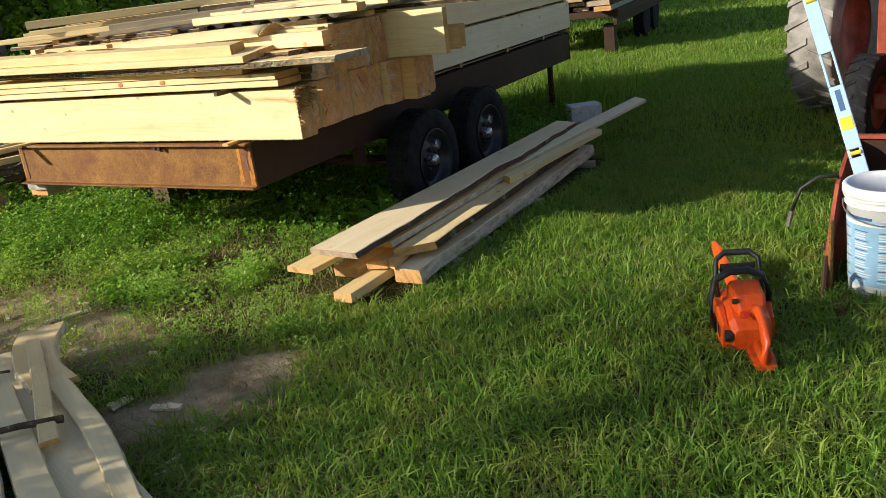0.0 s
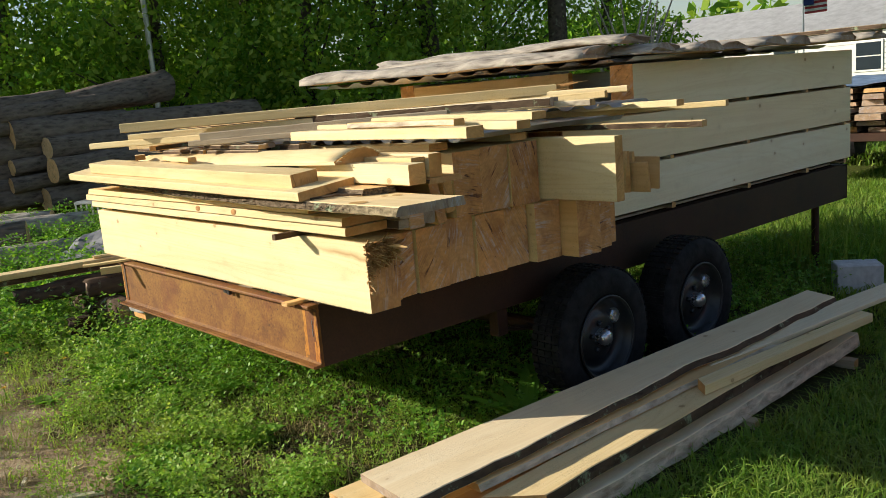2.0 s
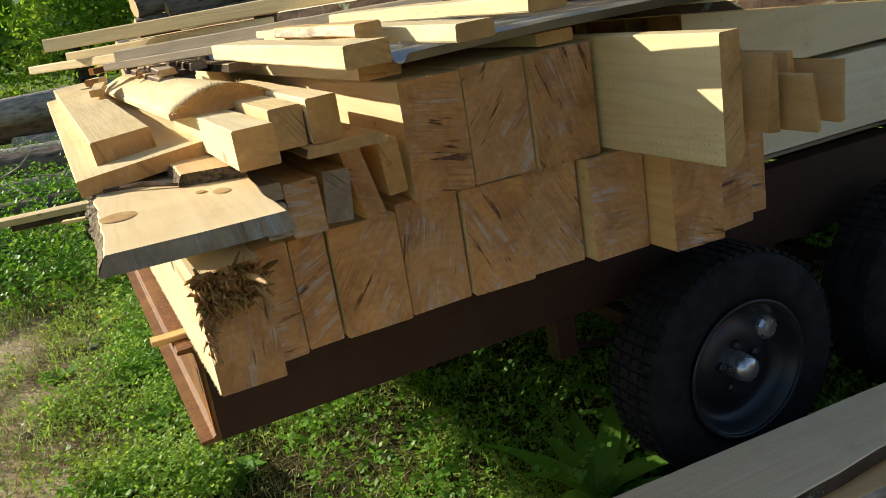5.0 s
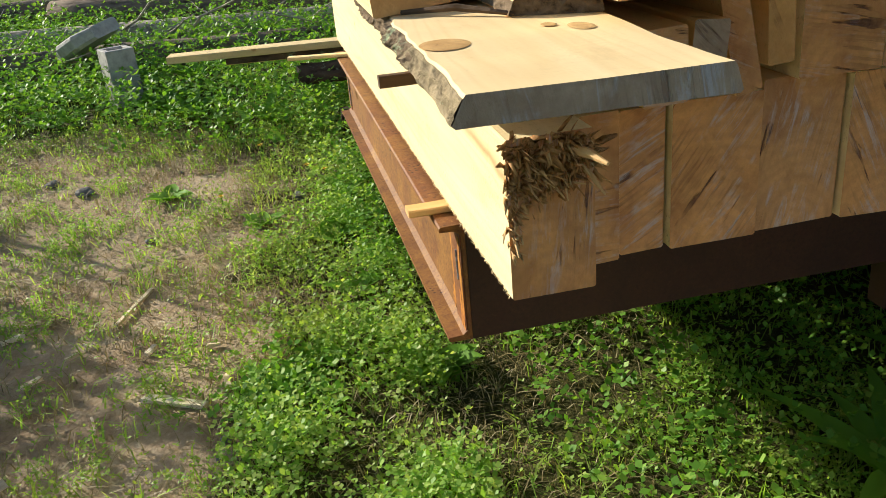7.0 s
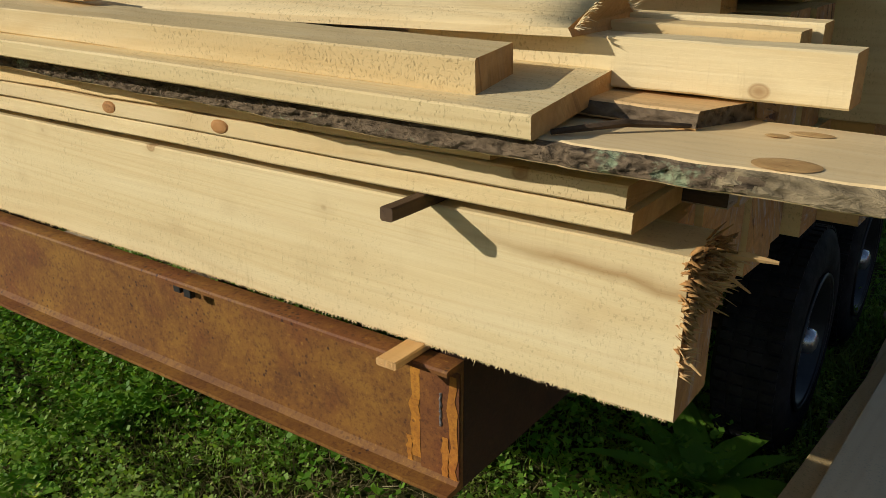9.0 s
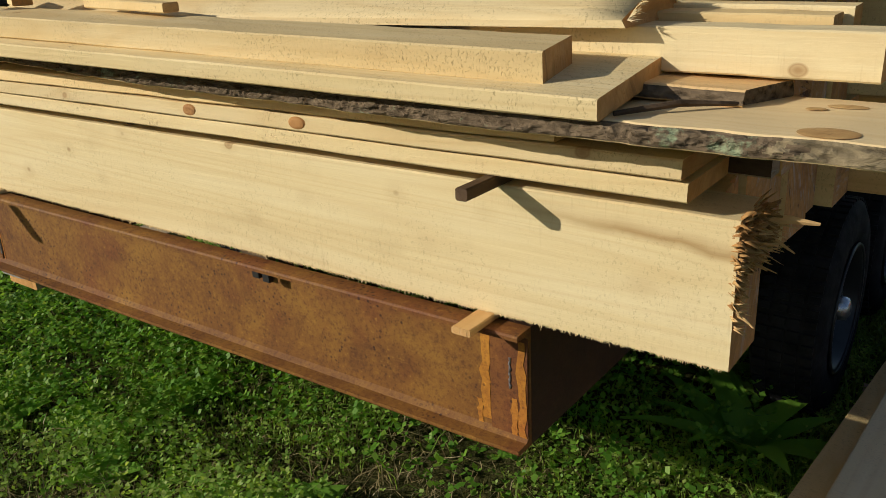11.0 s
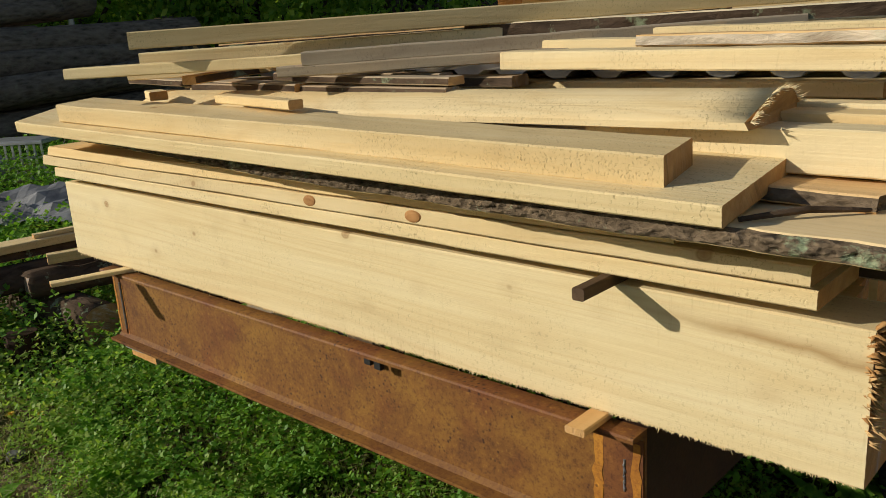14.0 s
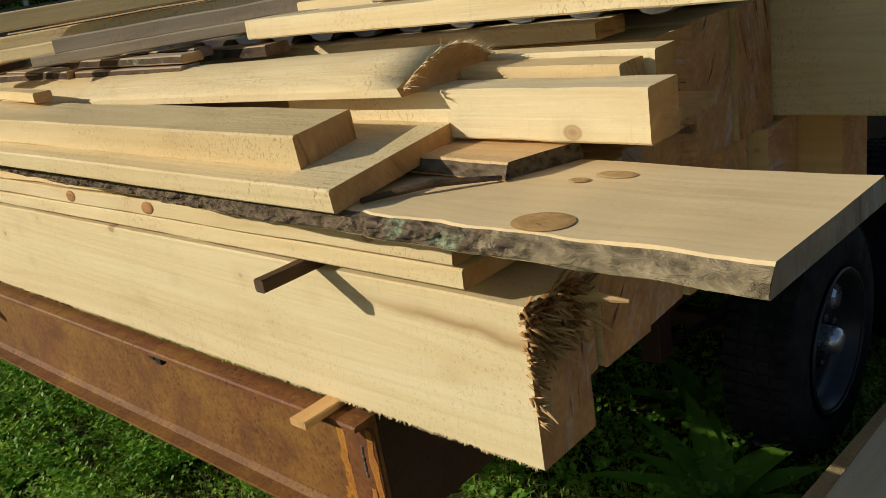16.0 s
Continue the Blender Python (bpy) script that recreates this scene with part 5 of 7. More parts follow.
# ---- chain saw ----
saw = thing("chain_saw", "orange and black chain saw standing on the grass, bar sheathed", "chain saw", at=along((2.205, -0.215, 0.03), (1.905, 0.580, 0.05)) @ Matrix.Diagonal((1.0, 0.80, 1.0, 1)))


def blob(pts, bm=None, bevel=0.015, segs=3):
    """A convex moulded body through points given as symmetric sections (x, half width, z low, z high)."""
    bm = bm or bmesh.new()
    rings = []
    for x, hw, z0, z1, y0 in pts:
        c = min(hw, (z1 - z0) / 2) * 0.45
        sec = [(-hw, z0 + c), (-hw + c, z0), (hw - c, z0), (hw, z0 + c), (hw, z1 - c), (hw - c * 0.4, z1 - c * 0.3), (hw - c, z1), (-hw + c, z1), (-hw + c * 0.4, z1 - c * 0.3), (-hw, z1 - c)]
        rings.append([bm.verts.new((x, y + y0, z)) for y, z in sec])
    n = 10
    for i in range(len(rings) - 1):
        for k in range(n):
            bm.faces.new((rings[i][k], rings[i + 1][k], rings[i + 1][(k + 1) % n], rings[i][(k + 1) % n]))
    bm.faces.new(rings[0])
    bm.faces.new(rings[-1][::-1])
    bmesh.ops.recalc_face_normals(bm, faces=bm.faces[:])
    return bm


body = part("body", blob([(-0.12, 0.075, 0.02, 0.10, 0), (-0.08, 0.10, 0.0, 0.135, 0), (0.05, 0.105, 0.0, 0.155, 0), (0.17, 0.10, 0.0, 0.15, 0), (0.205, 0.085, 0.02, 0.12, 0)]), ORANGE, saw, "orange engine housing")
part("top_cover", blob([(-0.085, 0.055, 0.13, 0.165, -0.01), (-0.03, 0.075, 0.13, 0.205, -0.01), (0.09, 0.078, 0.13, 0.215, -0.01), (0.15, 0.06, 0.13, 0.19, -0.01)]), ORANGE, saw, "orange cylinder cover")
rh = part("rear_handle", tube_bm([(-0.09, -0.02, 0.165), (-0.14, -0.025, 0.185), (-0.20, -0.03, 0.165), (-0.25, -0.03, 0.11), (-0.262, -0.03, 0.055), (-0.235, -0.03, 0.03), (-0.17, -0.03, 0.025), (-0.10, -0.03, 0.03)], [0.024, 0.023, 0.021, 0.022, 0.024, 0.024, 0.026, 0.03], 12), ORANGE, saw, "orange rear handle", True)
part("trigger", tube_bm([(-0.14, -0.028, 0.155), (-0.16, -0.03, 0.135), (-0.175, -0.03, 0.14)], [0.008, 0.007, 0.004], 8), BLACK, rh)
part("hand_plate", blob([(-0.275, 0.045, 0.012, 0.03, -0.03), (-0.20, 0.055, 0.0, 0.03, -0.03), (-0.12, 0.055, 0.0, 0.03, -0.03)]), ORANGE, saw)
hp = [(0.03, 0.125, 0.03), (0.035, 0.15, 0.08), (0.045, 0.158, 0.16), (0.06, 0.13, 0.235), (0.07, 0.06, 0.262), (0.075, -0.03, 0.262), (0.08, -0.10, 0.235), (0.08, -0.128, 0.16), (0.075, -0.115, 0.09)]
part("front_handle", tube_bm(hp, 0.0155, 12), BLACK, saw, "black tubular front handle", True)
part("hand_guard", tube_bm([(0.13, -0.105, 0.13), (0.155, -0.11, 0.20), (0.185, -0.10, 0.27), (0.20, -0.06, 0.292), (0.20, 0.06, 0.292), (0.185, 0.10, 0.27), (0.155, 0.11, 0.20), (0.13, 0.105, 0.13)], 0.013, 10), BLACK, saw, "black hand guard", True)
part("guard_web", box_bm((0.170, -0.085, 0.205), (0.178, 0.085, 0.255), 0.003), BLACK, saw)
part("clutch_cover", blob([(-0.02, 0.016, 0.0, 0.10, -0.112), (0.06, 0.02, -0.005, 0.13, -0.115), (0.19, 0.018, 0.0, 0.11, -0.112)]), ORANGE, saw)
part("starter_cover", blob([(-0.09, 0.014, 0.01, 0.11, 0.110), (0.02, 0.02, 0.0, 0.14, 0.112), (0.14, 0.015, 0.01, 0.12, 0.110)]), ORANGE, saw)
for k in range(5):
    part("cooling_slot", box_bm((-0.05 + 0.03 * k, 0.131, 0.04), (-0.04 + 0.03 * k, 0.1335, 0.09), 0.001), BLACK, saw)
part("fuel_cap", tube_bm([(-0.10, 0.085, 0.07), (-0.10, 0.118, 0.07)], 0.022, 14), BLACK, saw, "black fuel cap")
part("oil_cap", tube_bm([(0.16, 0.085, 0.06), (0.16, 0.118, 0.06)], 0.020, 14), BLACK, saw, "black oil cap")
part("stop_switch", box_bm((-0.115, -0.045, 0.168), (-0.09, -0.005, 0.186), 0.004), BLUE, saw, "blue stop switch")
part("choke_knob", tube_bm([(-0.10, 0.025, 0.15), (-0.125, 0.025, 0.165)], 0.012, 10), plain("red_knob", (0.5, 0.02, 0.02), 0.4), saw, "red choke knob")
part("filter_clip", box_bm((-0.06, 0.045, 0.18), (-0.045, 0.075, 0.20), 0.004), BLACK, saw)
part("bar_sheath", blob([(0.19, 0.013, 0.035, 0.115, -0.03), (0.40, 0.014, 0.050, 0.140, -0.01), (0.62, 0.013, 0.070, 0.160, 0.0), (0.72, 0.010, 0.095, 0.150, 0.01)]), ORANGE, saw, "orange bar sheath")


# ---- tractor with front loader ----
bucket = thing("loader_bucket", "worn red and rusty loader bucket on the grass", "loader bucket", at=pose(2.44, 0.62, 0.0, 0, 0, -4))
sm = bmesh.new()
prof = [(-0.30, 0.02), (-0.26, 0.0), (0.36, 0.0), (0.46, 0.10), (0.48, 0.34), (0.45, 0.54), (0.32, 0.55), (-0.02, 0.44), (-0.24, 0.18)]
for xx in (0.0, 0.016):
    sm.faces.new([sm.verts.new((xx, y, z)) for y, z in prof])
vs = list(sm.verts)
for k in range(len(prof)):
    j = (k + 1) % len(prof)
    sm.faces.new((vs[k], vs[j], vs[len(prof) + j], vs[len(prof) + k]))
bmesh.ops.recalc_face_normals(sm, faces=sm.faces[:])
side = part("side_plate", sm, RED_PAINT, bucket, "worn red side plate with rusted edge")
s2 = side.copy()
scene.collection.objects.link(s2)
s2.location = (1.6, 0, 0)
part("edge_bar", tube_bm([(0.008, y, z) for y, z in prof[8:] + prof[:1]], 0.013, 8), RUST_SHADED, bucket)
part("floor_plate", box_bm((0.016, -0.28, 0.0), (1.6, 0.40, 0.014), 0.002), RUST_SHADED, bucket)
part("back_plate", box_bm((0.016, 0.44, 0.06), (1.6, 0.458, 0.535), 0.002), RUST_SHADED, bucket)
part("top_lip", box_bm((0.0, 0.42, 0.538), (1.62, 0.465, 0.556), 0.003), RED_PAINT, bucket)
part("cutting_edge", box_bm((0.0, -0.40, 0.0), (1.62, -0.27, 0.018), 0.003), RUST, bucket)
part("tooth", box_bm((0.055, -0.46, 0.004), (0.125, -0.30, 0.030), 0.006), RUST, bucket)
for z in (0.12, 0.2):
    part("bolt", tube_bm([(-0.012, -0.18, z), (0.03, -0.18, z)], 0.016, 6), RUST_SHADED, bucket)
part("wear_strip", box_bm((0.017, -0.26, 0.02), (0.03, -0.20, 0.33), 0.003), RUST, bucket)

pail = thing("plastic_pail", "white plastic pail with blue printed label, in the loader bucket", "pail", at=pose(2.66, 0.45, 0.016))
R90 = Matrix.Rotation(-math.pi / 2, 4, "Y")
pb = part("pail_body", lathe_bm([(0.0, 0.0), (0.142, 0.0), (0.146, 0.006), (0.165, 0.44), (0.172, 0.445), (0.172, 0.45)], 48), WHITE_PLASTIC, pail, "", True)
pb.matrix_local = R90
for x, r in ((0.395, 0.170), (0.425, 0.174)):
    q = part("rim_ring", lathe_bm([(r - 0.008, x), (r + 0.002, x + 0.003), (r + 0.002, x + 0.012), (r - 0.008, x + 0.015)], 48), WHITE_PLASTIC, pail)
    q.matrix_local = R90
q = part("lid", lathe_bm([(0.178, 0.438), (0.182, 0.445), (0.182, 0.472), (0.174, 0.482), (0.160, 0.480), (0.155, 0.470), (0.0, 0.470)], 48), WHITE_PLASTIC, pail, "white snap-on lid", True)
q.matrix_local = R90


def wrap(name, a0, a1, z0, z1, mat, off, parent):
    v = []
    n = 14
    for i in range(n + 1):
        a = radians(a0 + (a1 - a0) * i / n)
        for z in (z0, z1):
            r = 0.146 + 0.019 * z / 0.44 + off
            v.append((r * math.cos(a), r * math.sin(a), z))
    return raw(name, v, [(2 * i, 2 * i + 2, 2 * i + 3, 2 * i + 1) for i in range(n)], mat, parent, smooth=True)


lb = wrap("label", 178, 330, 0.06, 0.35, LABEL_BLUE, 0.0015, pail)
lb["label"] = "blue and white printed label"
wrap("label_band", 180, 328, 0.325, 0.34, SIGN_WHITE, 0.0025, pail)
random.seed(9)
for i in range(22):
    z = 0.30 - 0.0105 * i
    for c in (186, 222, 260):
        wrap("text_bar", c, c + rnd(18, 30), z, z + 0.004, SIGN_WHITE if i % 4 else LABEL_DARK, 0.0025, pail)
wrap("text_bar", 188, 250, 0.35, 0.362, LABEL_DARK, 0.002, pail)
wrap("text_bar", 180, 192, 0.10, 0.12, LABEL_DARK, 0.003, pail)
hb = part("bail", tube_bm([(0.178 * math.cos(a), 0.178 * math.sin(a), 0.40 - 0.06 * math.sin((a - 3.1) * 1.0)) for a in np.linspace(3.1, 6.2, 14)], 0.003, 6), WELD, pail, "wire handle")

lev = thing("spirit_level", "long pale blue spirit level leaning in the loader bucket", "spirit level", at=along((2.635, 0.60, 0.17), (2.20, 1.10, 1.42), 0))
lm = bmesh.new()
box_bm((0, -0.032, -0.012), (0.40, 0.032, 0.012), 0.003, bm=lm)
box_bm((0.44, -0.032, -0.012), (0.74, 0.032, 0.012), 0.003, bm=lm)
box_bm((0.74, -0.032, -0.012), (0.90, -0.020, 0.012), 0.003, bm=lm)
box_bm((0.74, 0.020, -0.012), (0.90, 0.032, 0.012), 0.003, bm=lm)
box_bm((0.90, -0.032, -0.012), (1.40, 0.032, 0.012), 0.003, bm=lm)
box_bm((0.40, -0.032, -0.012), (0.44, -0.018, 0.012), 0.003, bm=lm)
box_bm((0.40, 0.018, -0.012), (0.44, 0.032, 0.012), 0.003, bm=lm)
part("bar", lm, LEVEL_BLUE, lev, "pale blue metal bar")
for x in (0.42, 1.16):
    part("vial", tube_bm([(x, -0.022, 0.013), (x, 0.022, 0.013)], 0.010, 12), YELLOW, lev, "yellow vial")
part("badge", box_bm((0.53, -0.026, -0.0135), (0.59, 0.026, 0.0135), 0.001), YELLOW, lev, "yellow badge")
part("logo_bar", box_bm((0.62, -0.012, -0.0132), (0.72, 0.012, 0.0132), 0.001), LABEL_DARK, lev)
part("end_cap", box_bm((-0.012, -0.033, -0.013), (0.012, 0.033, 0.013), 0.003), BLACK, lev)
part("end_cap", box_bm((1.39, -0.033, -0.013), (1.412, 0.033, 0.013), 0.003), BLACK, lev)
for e_ in lev.children:
    e_.matrix_local = Matrix.Rotation(radians(-38), 4, "X")

hose = thing("hydraulic_hose", "black hydraulic hose with a metal fitting hanging from the bucket", "hose")
part("hose_tube", tube_bm([(2.45, 0.62, 0.47), (2.37, 0.60, 0.47), (2.30, 0.58, 0.42), (2.265, 0.56, 0.32)], 0.008, 8), BLACK, hose, "", True)
part("fitting", tube_bm([(2.265, 0.56, 0.32), (2.252, 0.555, 0.25)], 0.011, 8), WELD, hose, "steel fitting")

tractor = thing("tractor", "old red farm tractor with big dusty tyres", "tractor")


def tyre(name, at, R, w_, rot, mat, lugs, parent):
    t = part(name, lathe_bm([(R * 0.55, -w_ * 0.42), (R * 0.75, -w_ * 0.5), (R * 0.93, -w_ * 0.48), (R * 0.965, -w_ * 0.40), (R * 0.975, 0), (R * 0.965, w_ * 0.40), (R * 0.93, w_ * 0.48), (R * 0.75, w_ * 0.5), (R * 0.55, w_ * 0.42)], 48), mat, parent, "dusty ribbed tractor tyre", True)
    t.matrix_world = Matrix.Translation(at) @ Matrix.Rotation(radians(rot), 4, "Z")
    bm = bmesh.new()
    for k in range(lugs):
        for sgn in (-1, 1):
            a = 2 * math.pi * (k + (0.5 if sgn > 0 else 0)) / lugs
            vs = []
            for r in (R * 0.95, R * 0.992):
                for u, da in ((0.02, 0.0), (0.5, 0.13)):
                    for dd in (-0.035, 0.035):
                        vs.append(bm.verts.new((sgn * w_ * u, r * math.cos(a + da + dd), r * math.sin(a + da + dd))))
            for q in ((4, 5, 7, 6), (0, 1, 5, 4), (1, 3, 7, 5), (3, 2, 6, 7), (2, 0, 4, 6)):
                bm.faces.new([vs[i] for i in q])
    tagged(part("tread", bm, mat, t), kind="stuff")
    part("rim", lathe_bm([(R * 0.56, w_ * 0.40), (R * 0.54, w_ * 0.2), (R * 0.2, w_ * 0.1), (0, w_ * 0.1), (0, -w_ * 0.1), (R * 0.2, -w_ * 0.1), (R * 0.54, -w_ * 0.2), (R * 0.56, -w_ * 0.40)], 32), RED_PAINT, t, "red rim", True)
    return t


tyre("rear_tyre", (2.08, 4.55, 0.66), 0.66, 0.36, -14, RUBBER_DUSTY, 22, tractor)
tyre("rear_tyre", (3.55, 4.20, 0.66), 0.66, 0.36, -14, RUBBER_DUSTY, 22, tractor)
tyre("front_tyre", (2.42, 3.05, 0.33), 0.33, 0.17, -14, RUBBER, 20, tractor)
tyre("front_tyre", (3.30, 2.85, 0.33), 0.33, 0.17, -14, RUBBER, 20, tractor)
part("chassis", blob([(2.60, 0.16, 0.42, 0.75, 0), (2.9, 0.2, 0.40, 0.80, 0), (3.2, 0.16, 0.42, 0.75, 0)]), RED_PAINT, tractor).matrix_world = Matrix.Translation((0, 3.2, 0))
part("hood", box_bm((2.66, 2.55, 0.72), (3.14, 3.75, 1.18), 0.05, 3), RED_PAINT, tractor, "faded red hood")
part("gearbox", box_bm((2.62, 3.7, 0.40), (3.15, 4.6, 0.90), 0.05, 2), RED_PAINT, tractor)
part("axle_beam", box_bm((2.45, 2.93, 0.30), (3.30, 3.02, 0.40), 0.01), RED_PAINT, tractor)
for x in (2.80, 3.62):
    part("loader_arm", tube_bm([(x, 0.98, 0.35), (x, 1.5, 0.70), (x, 2.6, 1.00), (x, 3.7, 1.05)], [0.05, 0.055, 0.055, 0.055], 4), RED_PAINT, tractor, "red loader arm")
    part("arm_post", box_bm((x - 0.37, 3.55, 0.42), (x - 0.27, 3.70, 1.10), 0.006), RED_PAINT, tractor)
    part("hose_line", tube_bm([(x - 0.06, 1.0, 0.40), (x - 0.07, 1.5, 0.76), (x - 0.07, 2.6, 1.06), (x - 0.06, 3.5, 0.85)], 0.012, 8), BLACK, tractor)
part("linkage", tube_bm([(2.52, 3.0, 0.36), (2.44, 3.6, 0.5), (2.5, 4.1, 0.66)], 0.028, 8), RED_PAINT, tractor)
part("seat", blob([(2.7, 0.05, 1.0, 1.06, 0), (2.88, 0.22, 1.0, 1.1, 0), (3.06, 0.05, 1.0, 1.06, 0)]), BLACK, tractor).matrix_world = Matrix.Translation((0, 4.4, 0))

# ---- log pile and yard ----
ENDW = end_grain("log_end", (0.80, 0.58, 0.32), (0.60, 0.39, 0.18), (0.66, 0.52, 0.32))
LG = [BARK_LOG, ENDW]
G8 = "logs in the pile"
random.seed(21)
axis8 = Vector((-0.06, 1.0, 0.02))
for x, y, z, r, l in ((-11.2, 1.30, 1.85, 0.14, 1.5), (-11.2, 1.71, 1.76, 0.14, 2.4), (-11.2, 1.26, 1.58, 0.14, 2.4), (-11.2, 1.85, 1.47, 0.24, 4.2), (-11.2, 0.95, 1.24, 0.23, 4.2), (-11.2, 1.64, 1.20, 0.12, 4.0),
                      (-11.2, 1.44, 0.95, 0.12, 4.2), (-11.0, 1.76, 1.02, 0.12, 4.0), (-11.2, 0.94, 0.91, 0.19, 4.0), (-11.1, 1.30, 0.72, 0.15, 4.0), (-11.0, 1.45, 0.56, 0.14, 3.8), (-10.9, 1.69, 0.76, 0.12, 4.0),
                      (-10.8, 2.1, 0.50, 0.18, 3.8), (-11.3, 1.5, 0.52, 0.16, 4.0), (-12.0, 1.9, 1.40, 0.22, 4.0), (-12.2, 2.0, 0.95, 0.25, 4.2), (-11.9, 1.9, 0.55, 0.26, 4.0), (-10.6, 2.2, 0.92, 0.19, 3.6),
                      (-10.9, 2.25, 1.25, 0.18, 3.6), (-11.6, 1.4, 1.42, 0.12, 3.0)):
    p = Vector((x, y, z - r))
    log("log", p, p + axis8 * l + Vector((rnd(-0.35, 0.35), 0, rnd(-0.05, 0.2))), r, r * rnd(0.75, 0.95), LG, "dark-barked log in the pile", G8, sides=14, segs=10, rough=0.09)
log("log", (-11.4, 2.05, 1.50), (-11.9, 4.7, 1.84), 0.17, 0.26, LG, "thick dark log lying aslant on top of the pile", G8, sides=16, segs=10, rough=0.08)
log("log", (-8.7, -2.4, 0.16), (-7.5, 0.9, 0.20), 0.2, 0.18, LG, "dark log lying before the pile", "fallen logs", segs=10)
log("log", (-11.3, -1.6, 0.68), (-10.75, 0.75, 0.76), 0.13, 0.11, [BARK_PALE, ENDW], "pale bare log lying by the pile", "fallen logs", segs=8)
log("log", (-11.6, -1.2, 0.36), (-10.9, 1.0, 0.36), 0.2, 0.18, LG, "dark log lying by the pile", "fallen logs", segs=8)
for a, b, r in (((-10.2, -0.6, 0.30), (-8.6, 1.5, 0.33), 0.12), ((-9.2, -2.2, 0.25), (-8.2, 1.8, 0.22), 0.16), ((-10.6, -2.6, 0.62), (-10.4, 0.74, 0.66), 0.19)):
    log("log", a, b, r, r * 0.85, [BARK_PALE, ENDW], "pale bare log lying by the pile", "fallen logs", segs=10)
log("log", (-8.0, -3.9, 0.10), (-6.9, 1.2, 0.10), 0.15, 0.13, [BARK_PALE, ENDW], "grey weathered log lying in the weeds", "fallen logs", segs=18)
log("log", (-6.75, -4.0, 0.08), (-6.2, 0.2, 0.07), 0.15, 0.12, [BARK_LOG, ENDW], "grey weathered log lying in the weeds", "fallen logs", segs=18)
log("log", (-9.4, -4.5, 0.22), (-8.6, 0.6, 0.20), 0.17, 0.15, [BARK_LOG, ENDW], "dark log lying in the weeds", "fallen logs", segs=14)
# sawn log rounds by the road sign
for a, b, r in (((-12.9, 5.7, 1.30), (-14.2, 6.6, 1.4), 0.20), ((-12.7, 6.2, 1.30), (-14.0, 7.4, 1.4), 0.24), ((-12.5, 5.9, 0.85), (-14.0, 7.0, 0.85), 0.26), ((-12.6, 6.6, 0.85), (-14.1, 7.8, 0.85), 0.26),
                ((-12.4, 6.3, 0.36), (-14.0, 7.5, 0.36), 0.27), ((-12.5, 5.6, 0.36), (-14.0, 6.8, 0.36), 0.26)):
    log("log", a, b, r, r * 0.95, [BARK_LOG, ENDW], "short log with an orange-brown cut end", "cut logs by the sign", segs=6)
# dead branches
for i in range(26):
    x, y = rnd(-9.5, -6.0), rnd(-3.0, 2.0)
    z = height(x, y)
    pts = [(x, y, z + rnd(0, 0.1))]
    dx, dy, dz = rnd(-0.25, 0.25), rnd(-0.25, 0.25), rnd(0.02, 0.16)
    for k in range(5):
        p = pts[-1]
        pts.append((p[0] + dx + rnd(-0.08, 0.08), p[1] + dy + rnd(-0.08, 0.08), p[2] + dz * rnd(0.2, 1.2)))
    o = part("dead_branch", tube_bm(pts, [0.02, 0.016, 0.012, 0.009, 0.006, 0.003], 6), [BARK_PALE])
    tagged(o, "bare grey branch among the logs", "branch", "dead branches")

cy = thing("cinder_block", "grey hollow concrete block standing on end in the weeds", "concrete block", at=pose(-5.28, -1.34, 0.085, 0, 0, 25))
bm = bmesh.new()
for a, b in (((-0.1, -0.1, 0), (-0.065, 0.1, 0.4)), ((0.065, -0.1, 0), (0.1, 0.1, 0.4)), ((-0.065, -0.1, 0), (0.065, -0.065, 0.4)), ((-0.065, 0.065, 0), (0.065, 0.1, 0.4))):
    box_bm(a, b, 0.004, bm=bm)
part("block_shell", bm, CONCRETE, cy)
ps = part("stone_slab", blob([(-0.32, 0.10, 0, 0.09, 0), (-0.1, 0.19, 0, 0.13, 0), (0.15, 0.20, 0, 0.12, 0.02), (0.30, 0.12, 0, 0.10, 0.04)]), [CONCRETE])
ps.matrix_world = pose(-6.02, -1.65, 0.40, 12, -22, 40)
tagged(ps, "rough grey slab leaning on a log", "slab")
tp = part("grey_tarp", bmesh.new(), [TARP])
bm = bmesh.new()
bmesh.ops.create_grid(bm, x_segments=24, y_segments=18, size=0.5)
for v in bm.verts:
    v.co.z = 0.22 + 0.22 * noise.noise((v.co.x * 3, v.co.y * 3, 1)) + 0.06 * noise.noise((v.co.x * 9, v.co.y * 9, 4)) - 0.5 * (v.co.x ** 2 + v.co.y ** 2)
    v.co.x *= 1.6
bm.to_mesh(tp.data)
bm.free()
tp.data.materials[0] = plain("grey_sheet", (0.17, 0.175, 0.19), 0.55, 0, 0.4, 0.35, 6, 0.5)
tp.matrix_world = pose(-5.9, 1.55, 0.22, 0, 0, 30)
tagged(tp, "crumpled dark grey sheet among branches", "sheet")

# road sign
sg = thing("road_sign", "grey metal pole with a small green street sign", "street sign")
part("pole", tube_bm([(-14.15, 5.44, 0.3), (-14.0, 5.37, 4.3)], 0.055, 10), GALV, sg, "tall grey metal pole")
sb = part("sign_board", box_bm((-0.40, -0.012, -0.085), (0.40, 0.012, 0.085), 0.004), SIGN_GREEN, sg, "green street name board")
sb.matrix_world = look((-14.08, 5.36, 2.12), (2.2, -1.5, 2.12)) @ Matrix.Rotation(radians(90), 4, "X")
